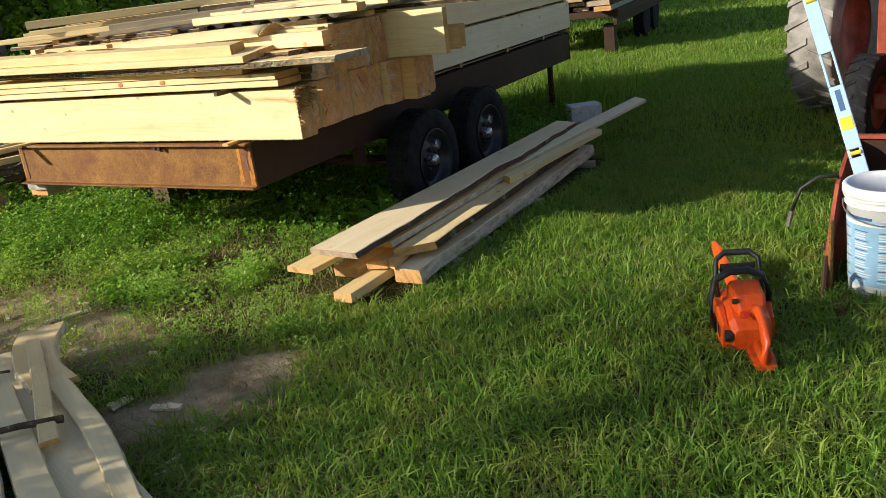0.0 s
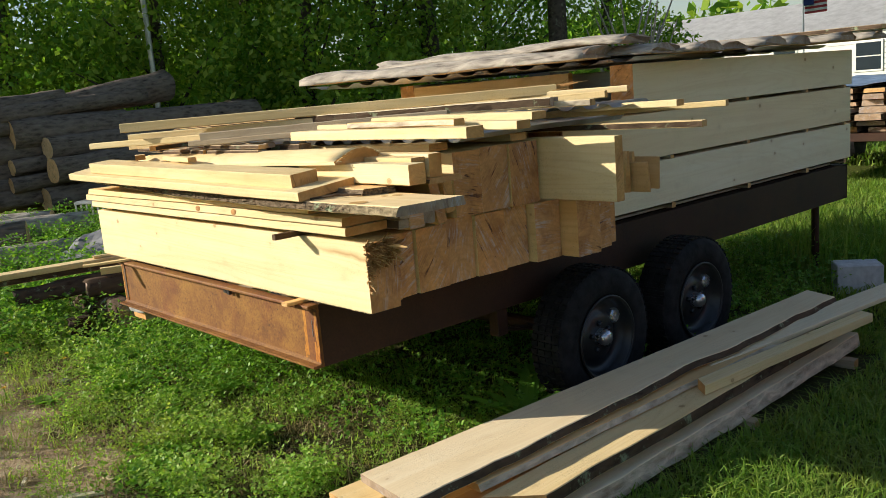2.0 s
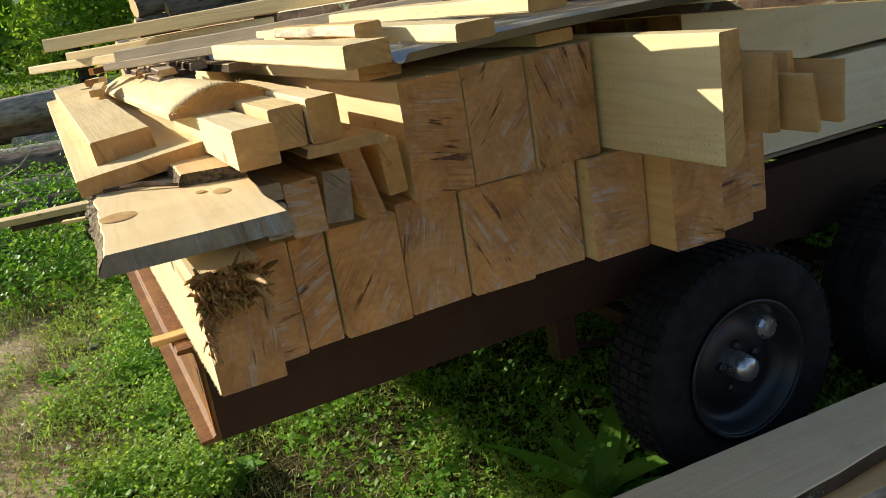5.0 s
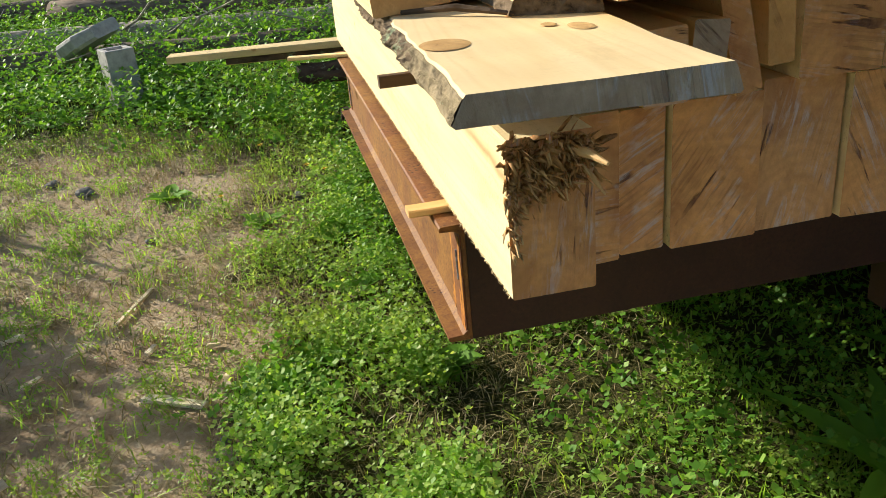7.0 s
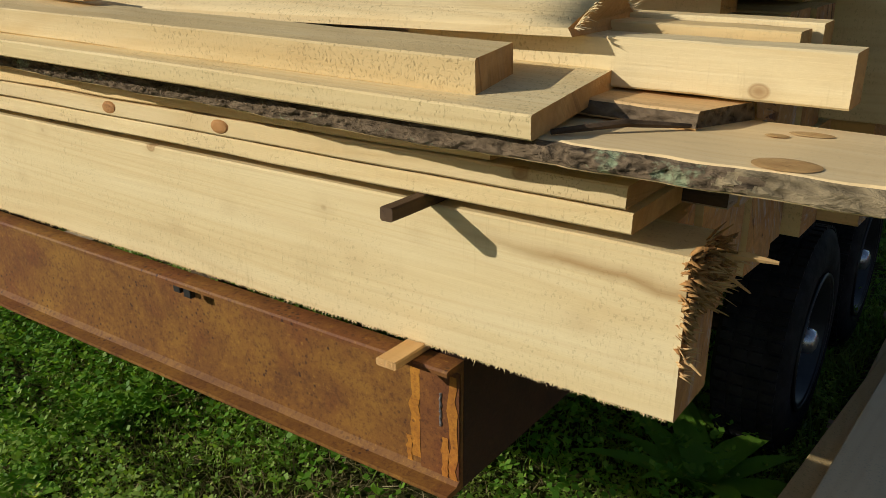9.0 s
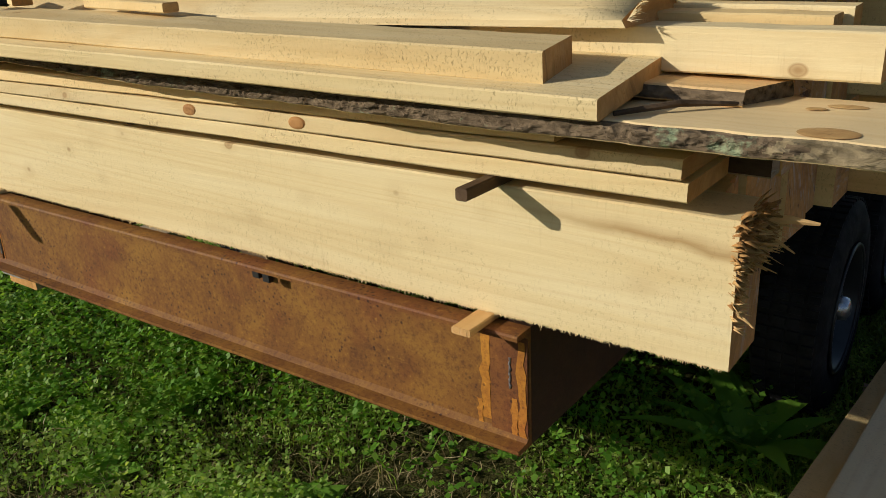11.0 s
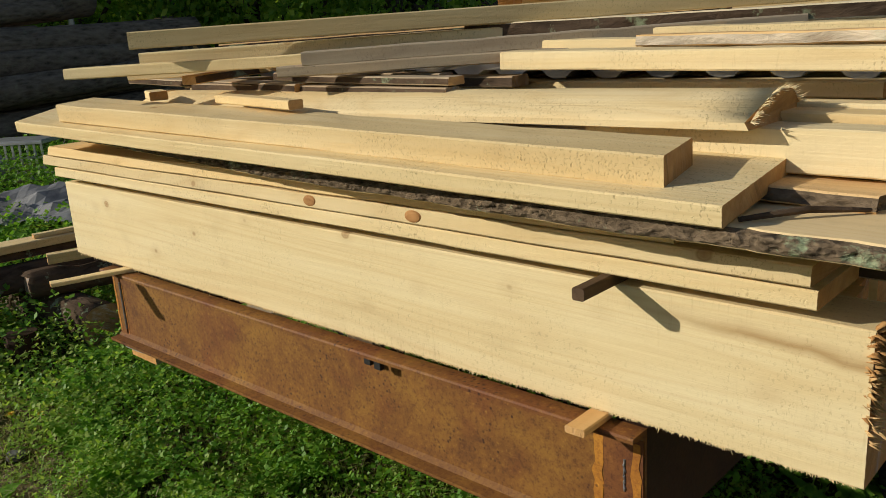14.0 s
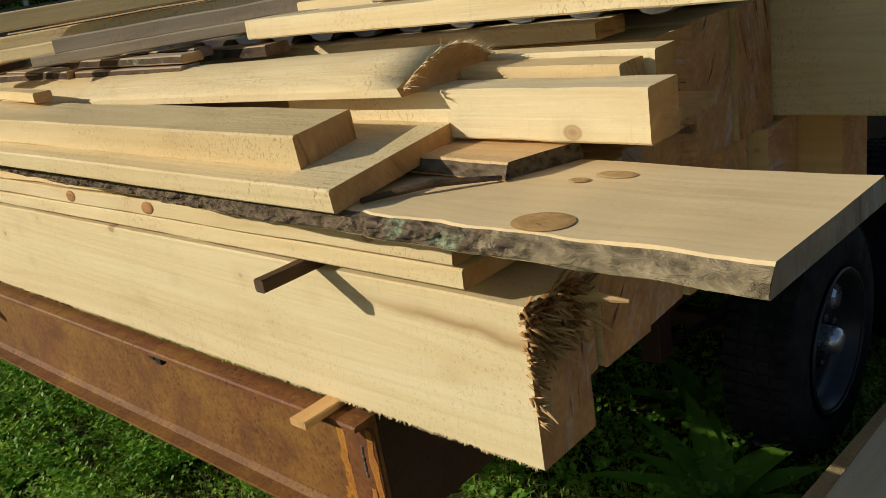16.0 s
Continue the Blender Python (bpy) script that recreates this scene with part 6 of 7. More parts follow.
for k, (u0, u1) in enumerate(((-0.33, -0.20), (-0.18, 0.02), (0.04, 0.16), (0.22, 0.32))):
    part("text_bar", box_bm((u0, -0.016, -0.03), (u1, 0.016, 0.03), 0.002), SIGN_WHITE, sb)

# dark van parked before the wood
van = thing("parked_van", "dark van parked before the wood, pale lettering on its roof", "van", at=pose(-12.2, 13.4, 0.35, 0, 0, 40))
part("van_body", blob([(-2.4, 0.75, 0.35, 1.0, 0), (-2.0, 0.95, 0.3, 1.75, 0), (1.2, 0.95, 0.3, 1.85, 0), (1.7, 0.92, 0.3, 1.2, 0), (2.4, 0.85, 0.35, 1.0, 0)]), VAN, van)
for x in (-1.5, 1.6):
    for y in (-0.9, 0.9):
        w_ = part("wheel", lathe_bm([(0.0, -0.1), (0.2, -0.1), (0.33, -0.09), (0.34, 0), (0.33, 0.09), (0.2, 0.1), (0.0, 0.1)], 24), RUBBER, van)
        w_.matrix_local = Matrix.Translation((x, y, 0.33)) @ Matrix.Rotation(math.pi / 2, 4, "Z")
for y in (-0.955, 0.955):
    part("lettering_bar", box_bm((-0.6, min(y, y * 1.01), 1.45), (0.35, max(y, y * 1.01), 1.58), 0.002), SIGN_WHITE, van, "pale lettering")
    part("tail_lamp", box_bm((-1.9, min(y, y * 1.01), 1.2), (-1.6, max(y, y * 1.01), 1.32), 0.002), FLAG_RED, van, "red lamp")

# ---- second trailer with stacked lumber ----
tr2 = thing("lumber_trailer", "dark flatbed trailer stacked with old boards", "trailer", at=pose(-2.4, 10.9, 0, 0, 0, 6))
part("deck", box_bm((-1.0, -2.2, 0.58), (1.0, 2.6, 0.68), 0.006), RUST_SHADED, tr2)
for x in (-0.97, 0.93):
    part("rail", box_bm((x, -2.2, 0.46), (x + 0.05, 2.6, 0.60), 0.004), RUST_SHADED, tr2)
for y in (0.4, 1.3):
    for x in (-0.85, 0.85):
        w_ = part("wheel", lathe_bm([(0.0, -0.1), (0.2, -0.1), (0.33, -0.09), (0.34, 0), (0.33, 0.09), (0.2, 0.1), (0.0, 0.1)], 28), RUBBER, tr2)
        w_.matrix_local = Matrix.Translation((x, y, 0.33))
for x in (-0.8, 0.8):
    part("prop", box_bm((x - 0.08, -1.95, 0.0), (x + 0.08, -1.78, 0.46), 0.006), RUST_SHADED, tr2)
    part("stake", box_bm((x + 0.16, 2.3, 0.68), (x + 0.2, 2.36, 1.3), 0.004), RUST_SHADED, tr2)
random.seed(4)
c2, s2_ = math.cos(radians(6)), math.sin(radians(6))


def on2(x, y, z):
    return (-2.4 + c2 * x - s2_ * y, 10.9 + s2_ * x + c2 * y, z)


for layer in range(7):
    z = 0.685 + layer * 0.078
    for k in range(5):
        x = -0.78 + k * 0.39 + rnd(-0.05, 0.05)
        ms = random.choice(([PINE_GREY, END_GREY, BARK], [PINE_GREY, END_GREY, BARK], [PINE_GREY, END_CLEAN, BARK_PALE], [PINE_ORANGE, END_GREY, BARK]))
        board("board", on2(x, -2.25 + rnd(-0.15, 0.25), z), on2(x + rnd(-0.05, 0.05), 2.3 + rnd(-0.3, 0.2), z), rnd(0.22, 0.34), rnd(0.045, 0.072), ms, "old weathered board stacked on the far trailer", "board", "boards on the far trailer", segs=4, wane=(0.015, 0.015))
for x, y in ((-0.55, -1.9), (0.75, -1.2), (0.80, 0.9)):
    q = part("concrete_block", box_bm((-0.1, -0.2, 0), (0.1, 0.2, 0.2), 0.006), [CONCRETE_PALE])
    q.matrix_world = pose(*on2(x, y, 1.27), 0, 0, rnd(-20, 20))
    tagged(q, "pale concrete block weighing down the covered boards", "concrete block", "blocks on the far trailer")
bm = bmesh.new()
bmesh.ops.create_grid(bm, x_segments=26, y_segments=40, size=0.5)
for v in bm.verts:
    v.co = (v.co.x * 2.0, v.co.y * 4.2, 1.262 + 0.05 * noise.noise((v.co.x * 5, v.co.y * 8, 3)) + 0.05 * max(0, noise.noise((v.co.x * 2, v.co.y * 3, 8))))
tq = part("tarp", bm, [TARP])
tq.matrix_world = pose(-2.4, 10.9, 0, 0, 0, 6)
tagged(tq, "wrinkled blue-grey cover over the far boards", "tarp")


# ---- house behind the lawn ----
def house(name, at, L, W, H, R, label, porch=False):
    h = thing(name, label, "house", at=at)
    wl = part("wall", box_bm((0, 0, 0), (L, W, H), 0.01), SIDING, h, "white clapboard wall")
    sd = bmesh.new()
    z = 0.3
    while z < H - 0.05:
        box_bm((-0.02, -0.03, z), (L + 0.02, -0.005, z + 0.16), 0.004, bm=sd)
        z += 0.19
    part("siding", sd, SIDING, h)
    rf = bmesh.new()
    vs = [rf.verts.new(p) for p in ((-0.4, -0.4, H), (L + 0.4, -0.4, H), (L + 0.4, W / 2, H + R), (-0.4, W / 2, H + R), (-0.4, W + 0.4, H), (L + 0.4, W + 0.4, H))]
    for q in ((0, 1, 2, 3), (3, 2, 5, 4), (0, 3, 4), (1, 5, 2), (0, 4, 5, 1)):
        rf.faces.new([vs[i] for i in q])
    bmesh.ops.solidify(rf, geom=rf.faces[:], thickness=0.08)
    part("roof", rf, SHINGLE, h, "pale sheet roof")
    n = max(2, int(L / 2.6))
    for i in range(n):
        x = (i + 0.5) * L / n
        wd = part("window", box_bm((x - 0.5, -0.07, 1.0), (x + 0.5, -0.031, 2.1), 0.004), SIDING, h)
        part("pane", box_bm((x - 0.43, -0.08, 1.07), (x + 0.43, -0.072, 1.53), 0.002), GLASS_DARK, wd)
        part("pane", box_bm((x - 0.43, -0.08, 1.57), (x + 0.43, -0.072, 2.03), 0.002), GLASS_DARK, wd)
    if porch:
        part("porch_floor", box_bm((0, -2.2, 0.3), (L, -0.04, 0.45), 0.01), PINE_GREY, h)
        part("porch_roof", box_bm((-0.2, -2.4, H - 0.15), (L + 0.2, -0.04, H - 0.02), 0.01), SHINGLE, h)
        for i in range(int(L / 1.6) + 1):
            part("post", box_bm((i * 1.6 - 0.06, -2.15, 0.45), (i * 1.6 + 0.06, -2.03, H - 0.15), 0.006), SIDING, h)
        for i in range(int(L / 0.22)):
            part("baluster", box_bm((i * 0.22, -2.11, 0.5), (i * 0.22 + 0.05, -2.07, 1.3), 0.003), SIDING, h)
        part("rail", box_bm((0, -2.13, 1.28), (L, -2.05, 1.36), 0.004), SIDING, h)
    return h


house("house", pose(-21.5, 30.5, 0.1, 0, 0, 0), 12.5, 6.0, 2.6, 1.3, "long white single-storey house with pale roof")
house("house", pose(-8.2, 40.0, 0.25, 0, 0, -4), 11, 7.0, 3.0, 1.8, "white house with a railed porch", True)
pole = thing("flag", "small striped flag on a pole by the house", "flag", at=pose(-10.1, 24.5, 0))
part("staff", tube_bm([(0, 0, 0), (0, 0, 3.6)], 0.025, 8), SIGN_WHITE, pole)
for i in range(7):
    fmz = bmesh.new()
    for k in range(8):
        x0, x1 = 0.03 + k * 0.09, 0.03 + (k + 1) * 0.09
        f = [(x0, 0.06 * math.sin(x0 * 7), 3.05 + i * 0.07), (x1, 0.06 * math.sin(x1 * 7), 3.05 + i * 0.07), (x1, 0.06 * math.sin(x1 * 7), 3.12 + i * 0.07), (x0, 0.06 * math.sin(x0 * 7), 3.12 + i * 0.07)]
        fmz.faces.new([fmz.verts.new(p) for p in f])
    part("stripe", fmz, FLAG_RED if i % 2 == 0 else SIGN_WHITE, pole)
part("canton", box_bm((0.02, -0.03, 3.30), (0.30, 0.075, 3.55), 0.002), FLAG_BLUE, pole, "dark blue field")


# ---- trees ----
def leaf_cloud(rng, centres, radii, per, size, squash=0.8, flat=0.5):
    """Small folded leaves scattered in clumps: arrays of verts and faces."""
    V, Fc = [], []
    k = 0
    for c, r in zip(centres, radii):
        n = int(per * r * r)
        d = rng.normal(size=(n, 3))
        d /= np.linalg.norm(d, axis=1)[:, None]
        p = c + d * (r * rng.random(n)[:, None] ** 0.45) * np.array([1, 1, squash])
        u = rng.normal(size=(n, 3))
        u /= np.linalg.norm(u, axis=1)[:, None]
        w = rng.normal(size=(n, 3))
        w[:, 2] += flat
        w = np.cross(u, w)
        w /= np.linalg.norm(w, axis=1)[:, None] + 1e-6
        s = (size * rng.uniform(0.6, 1.5, n))[:, None]
        V.append(np.stack([p - u * s, p + w * s * 0.55, p + u * s, p - w * s * 0.55], 1).reshape(-1, 3))
        Fc.append(np.arange(4 * n).reshape(-1, 4) + k)
        k += 4 * n
    return np.concatenate(V), np.concatenate(Fc)


def make_tree(seed, H, spread, base, label, leaf=0.066, per=430, clumps=46, thin=1.0):
    rng = np.random.default_rng(seed)
    t = thing("tree", label, "tree", "trees of the wood")
    bm = bmesh.new()
    lean = rng.normal(0, 0.03, 2)
    pts = [(lean[0] * z + 0.1 * math.sin(z * 0.7 + seed), lean[1] * z + 0.1 * math.cos(z * 0.6 + seed), z) for z in np.linspace(0, H * 0.92, 10)]
    r0 = 0.016 * H
    tube_bm(pts, [r0 * (1.25 if i == 0 else 1) * (1 - 0.085 * i) for i in range(10)], 9, bm)
    C, R = [], []
    for i in range(clumps):
        z = H * (base + (0.98 - base) * rng.random())
        a = rng.random() * 6.283
        q = spread * (0.25 + 0.75 * rng.random()) * (1 - 0.55 * max(0, (z / H - 0.6)) / 0.4)
        k = min(9, int(z / (H * 0.92) * 9))
        p0 = Vector(pts[max(0, k - 1)])
        p1 = Vector((pts[k][0] + q * math.cos(a), pts[k][1] + q * math.sin(a), z + 0.12 * q))
        if i % 2 == 0:
            tube_bm([p0, p0.lerp(p1, 0.5) + Vector((0, 0, 0.15)), p1], [r0 * 0.32, r0 * 0.2, 0.012], 5, bm)
        C.append(np.array(p1))
        R.append(0.5 + 0.75 * rng.random())
    part("trunk", bm, BARK_TREE, t, "dark bark trunk with limbs", True)
    V, Fc = leaf_cloud(rng, C, R, per * thin, leaf)
    raw("crown", V, Fc, TREE_LEAF, t, "loose crown of small green leaves")
    return t


kinds = [make_tree(1, 13, 3.2, 0.14, "tall leafy broadleaf tree at the wood's edge"), make_tree(2, 11, 2.8, 0.10, "leafy broadleaf tree with low boughs"),
         make_tree(3, 15, 3.0, 0.30, "tall slender tree with high crown", per=350), make_tree(4, 9, 2.6, 0.06, "young broadleaf tree bright in the sun", leaf=0.06)]
random.seed(31)
spots = []
for row_, (d0, gap, n0) in enumerate(((0, 3.0, 13), (3.4, 3.4, 13), (7.5, 4.4, 11))):
    for i in range(n0):
        u = -9 + i * gap + rnd(-0.8, 0.8)
        # the wood's edge runs from the far left round behind the load
        bx, by = -19.5 + 0.62 * u, 1.0 + 0.80 * u
        x, y = bx - 0.79 * (d0 + rnd(-0.8, 0.8)), by + 0.61 * (d0 + rnd(-0.8, 0.8))
        if x > -2.8 - 0.44 * (y + 2.4):
            continue
        # the wood thins out on the sunny side
        if u < -2.5 and (i + row_) % 3:
            continue
        spots.append((x, y))
first = {}
for i, (x, y) in enumerate(spots):
    k = random.choice((0, 0, 1, 1, 2, 3)) if i > 3 else i
    m = pose(x, y, height(x, y) - 0.1, 0, 0, rnd(0, 360))
    if k not in first:
        first[k] = 1
        kinds[k].matrix_world = m
    else:
        copy_thing(kinds[k], m)
# brush along the wood's edge
rng = np.random.default_rng(8)
C, R = [], []
for i in range(150):
    u = rng.uniform(-12, 32)
    d = rng.uniform(-1.2, 9)
    x, y = -19.5 + 0.62 * u - 0.79 * d, 1.0 + 0.80 * u + 0.61 * d
    if x < -3.4 - 0.44 * (y + 2.4):
        C.append(np.array([x, y, 0.5 + rng.random() * 2.2]))
        R.append(rng.uniform(0.5, 1.3))
for i in range(150):
    u = rng.uniform(-10, 30)
    d = rng.uniform(-2.2, 0.6)
    x, y = -19.5 + 0.62 * u - 0.79 * d, 1.0 + 0.80 * u + 0.61 * d
    if x < -3.6 - 0.44 * (y + 2.4):
        C.append(np.array([x, y, 1.2 + rng.random() * 4.6]))
        R.append(rng.uniform(0.5, 1.1))
V, Fc = leaf_cloud(rng, C, R, 270, 0.07)
tagged(raw("brush", V, Fc, SHRUB_LEAF), "tangled green brush along the wood's edge", "brush", kind="stuff")
# far wood closing the view
C, R = [], []
for i in range(260):
    a = rng.uniform(radians(60), radians(215))
    d = rng.uniform(44, 62)
    C.append(np.array([d * math.cos(a), d * math.sin(a), rng.uniform(0.3, 4.0)]))
    R.append(rng.uniform(1.6, 3.0))
V, Fc = leaf_cloud(rng, C, R, 55, 0.42)
tagged(raw("far_wood", V, Fc, TREE_LEAF), "distant green wood beyond the lawn", "wood", kind="stuff")
# pale-stemmed clump beyond the roof
pc = thing("bush", "multi-stemmed bush with pale bare branches", "bush")
bm = bmesh.new()
for i in range(16):
    a, l = rnd(0, 6.28), rnd(1.6, 3.4)
    p0 = Vector((-8.9 + rnd(-0.25, 0.25), 14.2 + rnd(-0.25, 0.25), 0.2))
    p1 = p0 + Vector((0.5 * math.cos(a), 0.5 * math.sin(a), l * 0.6))
    tube_bm([p0, p1, p1 + Vector((0.5 * math.cos(a) + rnd(-0.3, 0.3), 0.5 * math.sin(a), l * 0.45))], [0.05, 0.035, 0.01], 6, bm)
part("stems", bm, BARK_PALE, pc)
V, Fc = leaf_cloud(rng, [np.array([-8.9 + rnd(-1, 1), 14.2 + rnd(-1, 1), rnd(0.8, 3.4)]) for _ in range(16)], [0.5] * 16, 110, 0.07)
raw("leaves", V, Fc, SHRUB_LEAF, pc)
for x, y, r in ((-6.6, 36.2, 1.1), (-4.9, 36.0, 0.9), (-2.6, 35.8, 1.3), (-0.5, 36.0, 1.0), (-8.2, 30.0, 0.9)):
    sh = thing("shrub", "rounded green garden shrub before the house", "shrub", "garden shrubs")
    V, Fc = leaf_cloud(rng, [np.array([x + rnd(-0.4, 0.4), y + rnd(-0.4, 0.4), r * 0.8 + 0.2]) for _ in range(4)], [r] * 4, 260, 0.09)
    raw("leaves", V, Fc, SHRUB_LEAF, sh)
    part("stem", tube_bm([(x, y, 0), (x, y, r)], [0.06, 0.03], 6), BARK_TREE, sh)
# trees on the sunny side, behind the walker, that dapple the lawn
sparse = make_tree(11, 16, 4.2, 0.30, "tall thinly leaved tree on the sunny side", leaf=0.10, per=115, clumps=50)
sparse.matrix_world = pose(-12.0, -19.3, 0, 0, 0, 90)


# ---- grass and weeds ----
def blades(rng, pts, hmin, hmax, wid, lean, curl=0.5):
    n = len(pts)
    h = rng.uniform(hmin, hmax, n)
    a = rng.uniform(0, 6.283, n)
    b = rng.uniform(0, 6.283, n)
    l = np.abs(rng.normal(0, lean, n)) + 0.05
    d = np.stack([np.cos(a), np.sin(a), np.zeros(n)], 1)
    s = np.stack([np.cos(b), np.sin(b), np.zeros(n)], 1) * (wid * rng.uniform(0.6, 1.4, n))[:, None]
    up = np.array([0, 0, 1.0])
    mid = pts + d * (h * l * 0.35)[:, None] + up * (h * 0.6)[:, None]
    tip = pts + d * (h * l * (0.9 + curl))[:, None] + up * (h * (1 - 0.25 * np.minimum(l, 1.5)))[:, None]
    V = np.stack([pts - s, pts + s, mid + s * 0.8, mid - s * 0.8, tip], 1).reshape(-1, 3)
    k = np.arange(n)[:, None] * 5
    F3 = np.concatenate([k + np.array([[0, 1, 2]]), k + np.array([[0, 2, 3]]), k + np.array([[3, 2, 4]])])
    return V, F3


def scatter(rng, n, x0, x1, y0, y1, keep):
    out = []
    X, Y, U = rng.uniform(x0, x1, n), rng.uniform(y0, y1, n), rng.random(n)
    for x, y, u in zip(X, Y, U):
        if u < keep(x, y):
            out.append((x, y, height(x, y) - 0.004))
    return np.array(out)


def lawny(x, y):
    """Where mown lawn grows, as against weeds and clover."""
    e = x - (0.15 if y < 0.5 else -0.2) + 0.35 * noise.noise((x * 1.2, y * 1.2, 30)) + (0.5 if y < -0.8 else 0)
    return e


def under_stack(x, y):
    """The footprint of the board stack on the grass."""
    return -0.08 < x - 0.05 * y < 0.56 and -0.22 < y < 2.75


def lawn_keep(x, y):
    if under_stack(x, y):
        return 0.0
    if bare(x, y) > 0.38 or lawny(x, y) < 0:
        return 0.0
    p = 0.55 + 0.45 * noise.noise((x * 2.3, y * 2.3, 12)) + 0.35
    return p * (1 - max(0, bare(x, y) + 0.2)) if bare(x, y) > -0.2 else p


def weed_keep(x, y):
    if under_stack(x, y):
        return 0.0
    if lawny(x, y) > 0.25:
        return 0.0
    p = min(1.0, max(0.05, 0.50 + 0.8 * noise.noise((x * 1.6, y * 1.6, 22)) + 1.1 * noise.noise((x * 4.3, y * 4.3, 27))))
    tuft = max(0.0, 1.5 * noise.noise((x * 3.4, y * 3.4, 61)) + 0.9 * noise.noise((x * 8.0, y * 8.0, 67)) + 0.02)
    return max(0.06, p * (1 - max(0, bare(x, y) * 1.15 + 0.3)), min(0.8, tuft)) if bare(x, y) > -0.3 else p


rng = np.random.default_rng(77)
P1 = scatter(rng, 175000, -0.9, 4.2, -2.6, 3.2, lawn_keep)
V, F3 = blades(rng, P1, 0.03, 0.10, 0.0036, 0.95)
tagged(raw("lawn_grass", V, F3, GRASS), "bright green lawn grass, blades leaning all ways", "grass", kind="stuff")
P2 = scatter(rng, 120000, -2.5, 4.5, 3.2, 11.0, lambda x, y: 0.8)
V, F3 = blades(rng, P2, 0.05, 0.11, 0.0042, 0.7)
tagged(raw("lawn_grass", V, F3, GRASS), "green lawn grass farther off", "grass", kind="stuff")
P3 = scatter(rng, 60000, -8.0, 8.0, 11.0, 34.0, lambda x, y: 0.0 if 23.9 < y < 26.4 else 1.0)
V, F3 = blades(rng, P3, 0.06, 0.13, 0.013, 0.7)
tagged(raw("lawn_grass", V, F3, GRASS), "green lawn grass far off", "grass", kind="stuff")
P4 = scatter(rng, 60000, -4.6, 3.0, -2.6, 0.8, lambda x, y: 0.85 if -0.55 < bare(x, y) < 0.35 else 0.65 if noise.noise((x * 2.6, y * 2.6, 41)) > 0.1 else 0.2)
V, F3 = blades(rng, P4, 0.02, 0.075, 0.0018, 1.7)
tagged(raw("dry_grass", V, F3, DRY), "straw-coloured dry grass on the trodden soil", "grass", kind="stuff")
P5 = scatter(rng, 95000, -6.5, 0.2, -2.6, 3.0, weed_keep)
V, F3 = blades(rng, P5, 0.02, 0.085, 0.0026, 0.9)
tagged(raw("rough_grass", V, F3, CLOVER), "rough grass among the weeds", "grass", kind="stuff")


def clover(rng, pts, hlo, hhi, size):
    """Three small leaves on each stem, facing up."""
    n = len(pts)
    h = rng.uniform(hlo, hhi, n) * (0.6 + 0.4 * rng.random(n))
    top = pts + np.stack([rng.normal(0, 0.012, n), rng.normal(0, 0.012, n), h], 1)
    a0 = rng.uniform(0, 6.283, n)
    V, Fc = [], []
    for j in range(3):
        a = a0 + j * 2.094 + rng.normal(0, 0.2, n)
        t = rng.uniform(-0.35, 1.1, n)
        d = np.stack([np.cos(a) * np.cos(t), np.sin(a) * np.cos(t), np.sin(t)], 1)
        s = np.stack([-np.sin(a), np.cos(a), rng.normal(0, 0.25, n)], 1)
        z = (size * rng.uniform(0.6, 1.4, n))[:, None]
        V.append(np.stack([top, top + d * z * 0.6 + s * z * 0.42, top + d * z * 1.1, top + d * z * 0.6 - s * z * 0.42], 1))
        Fc.append((np.arange(n) * 12)[:, None] + np.array([[0, 1, 2, 3]]) + 4 * j)
    V = np.concatenate(V, 1).reshape(-1, 3)
    return V, np.concatenate(Fc)


P6 = scatter(rng, 130000, -4.6, 0.7, -2.2, 2.6, lambda x, y: weed_keep(x, y) * (0.35 if noise.noise((x * 2.6, y * 2.6, 41)) > 0.12 else 1.0))
V, Fc = clover(rng, P6, 0.02, 0.10, 0.0105)
tagged(raw("clover", V, Fc, CLOVER), "low clover and chickweed carpeting the ground", "clover", kind="stuff")
PB = scatter(rng, 16000, -2.9, -0.35, -0.62, 0.06, lambda x, y: max(0.0, 0.42 + 1.0 * y + 1.3 * noise.noise((x * 3.2, y * 3.2, 71))))
V, Fc = clover(rng, PB, 0.03, 0.20, 0.0145)
tagged(raw("weeds", V, Fc, CLOVER), "tall leafy weeds in the sun before the trailer", "weeds", kind="stuff")
PC = scatter(rng, 9000, -4.6, -2.5, -0.2, 2.4, lambda x, y: 0.8 + 0.5 * noise.noise((x * 2, y * 2, 73)))
V, Fc = clover(rng, PC, 0.05, 0.26, 0.018)
tagged(raw("weeds", V, Fc, CLOVER), "tall leafy weeds in the sun beside the trailer", "weeds", kind="stuff")
P7 = scatter(rng, 42000, -9.5, -3.6, -4.0, 3.5, lambda x, y: 0.0 if bare(x, y) > 0.2 else 0.8 + 0.5 * noise.noise((x, y, 50)))
V, Fc = clover(rng, P7, 0.03, 0.36, 0.030)
tagged(raw("weeds", V, Fc, WEED), "leafy green weeds among logs and blocks", "weeds", kind="stuff")
P8 = scatter(rng, 20000, -3.6, 0.0, 0.25, 5.2, lambda x, y: 0.0 if under_stack(x + 0.1, y) else 0.7)
V, Fc = clover(rng, P8, 0.05, 0.26, 0.019)
tagged(raw("weeds", V, Fc, WEED), "taller weeds in the shade under the trailer", "weeds", kind="stuff")
PA = scatter(rng, 4200, -3.3, -1.7, -0.1, 0.9, lambda x, y: 0.75)
V, Fc = clover(rng, PA, 0.05, 0.24, 0.017)
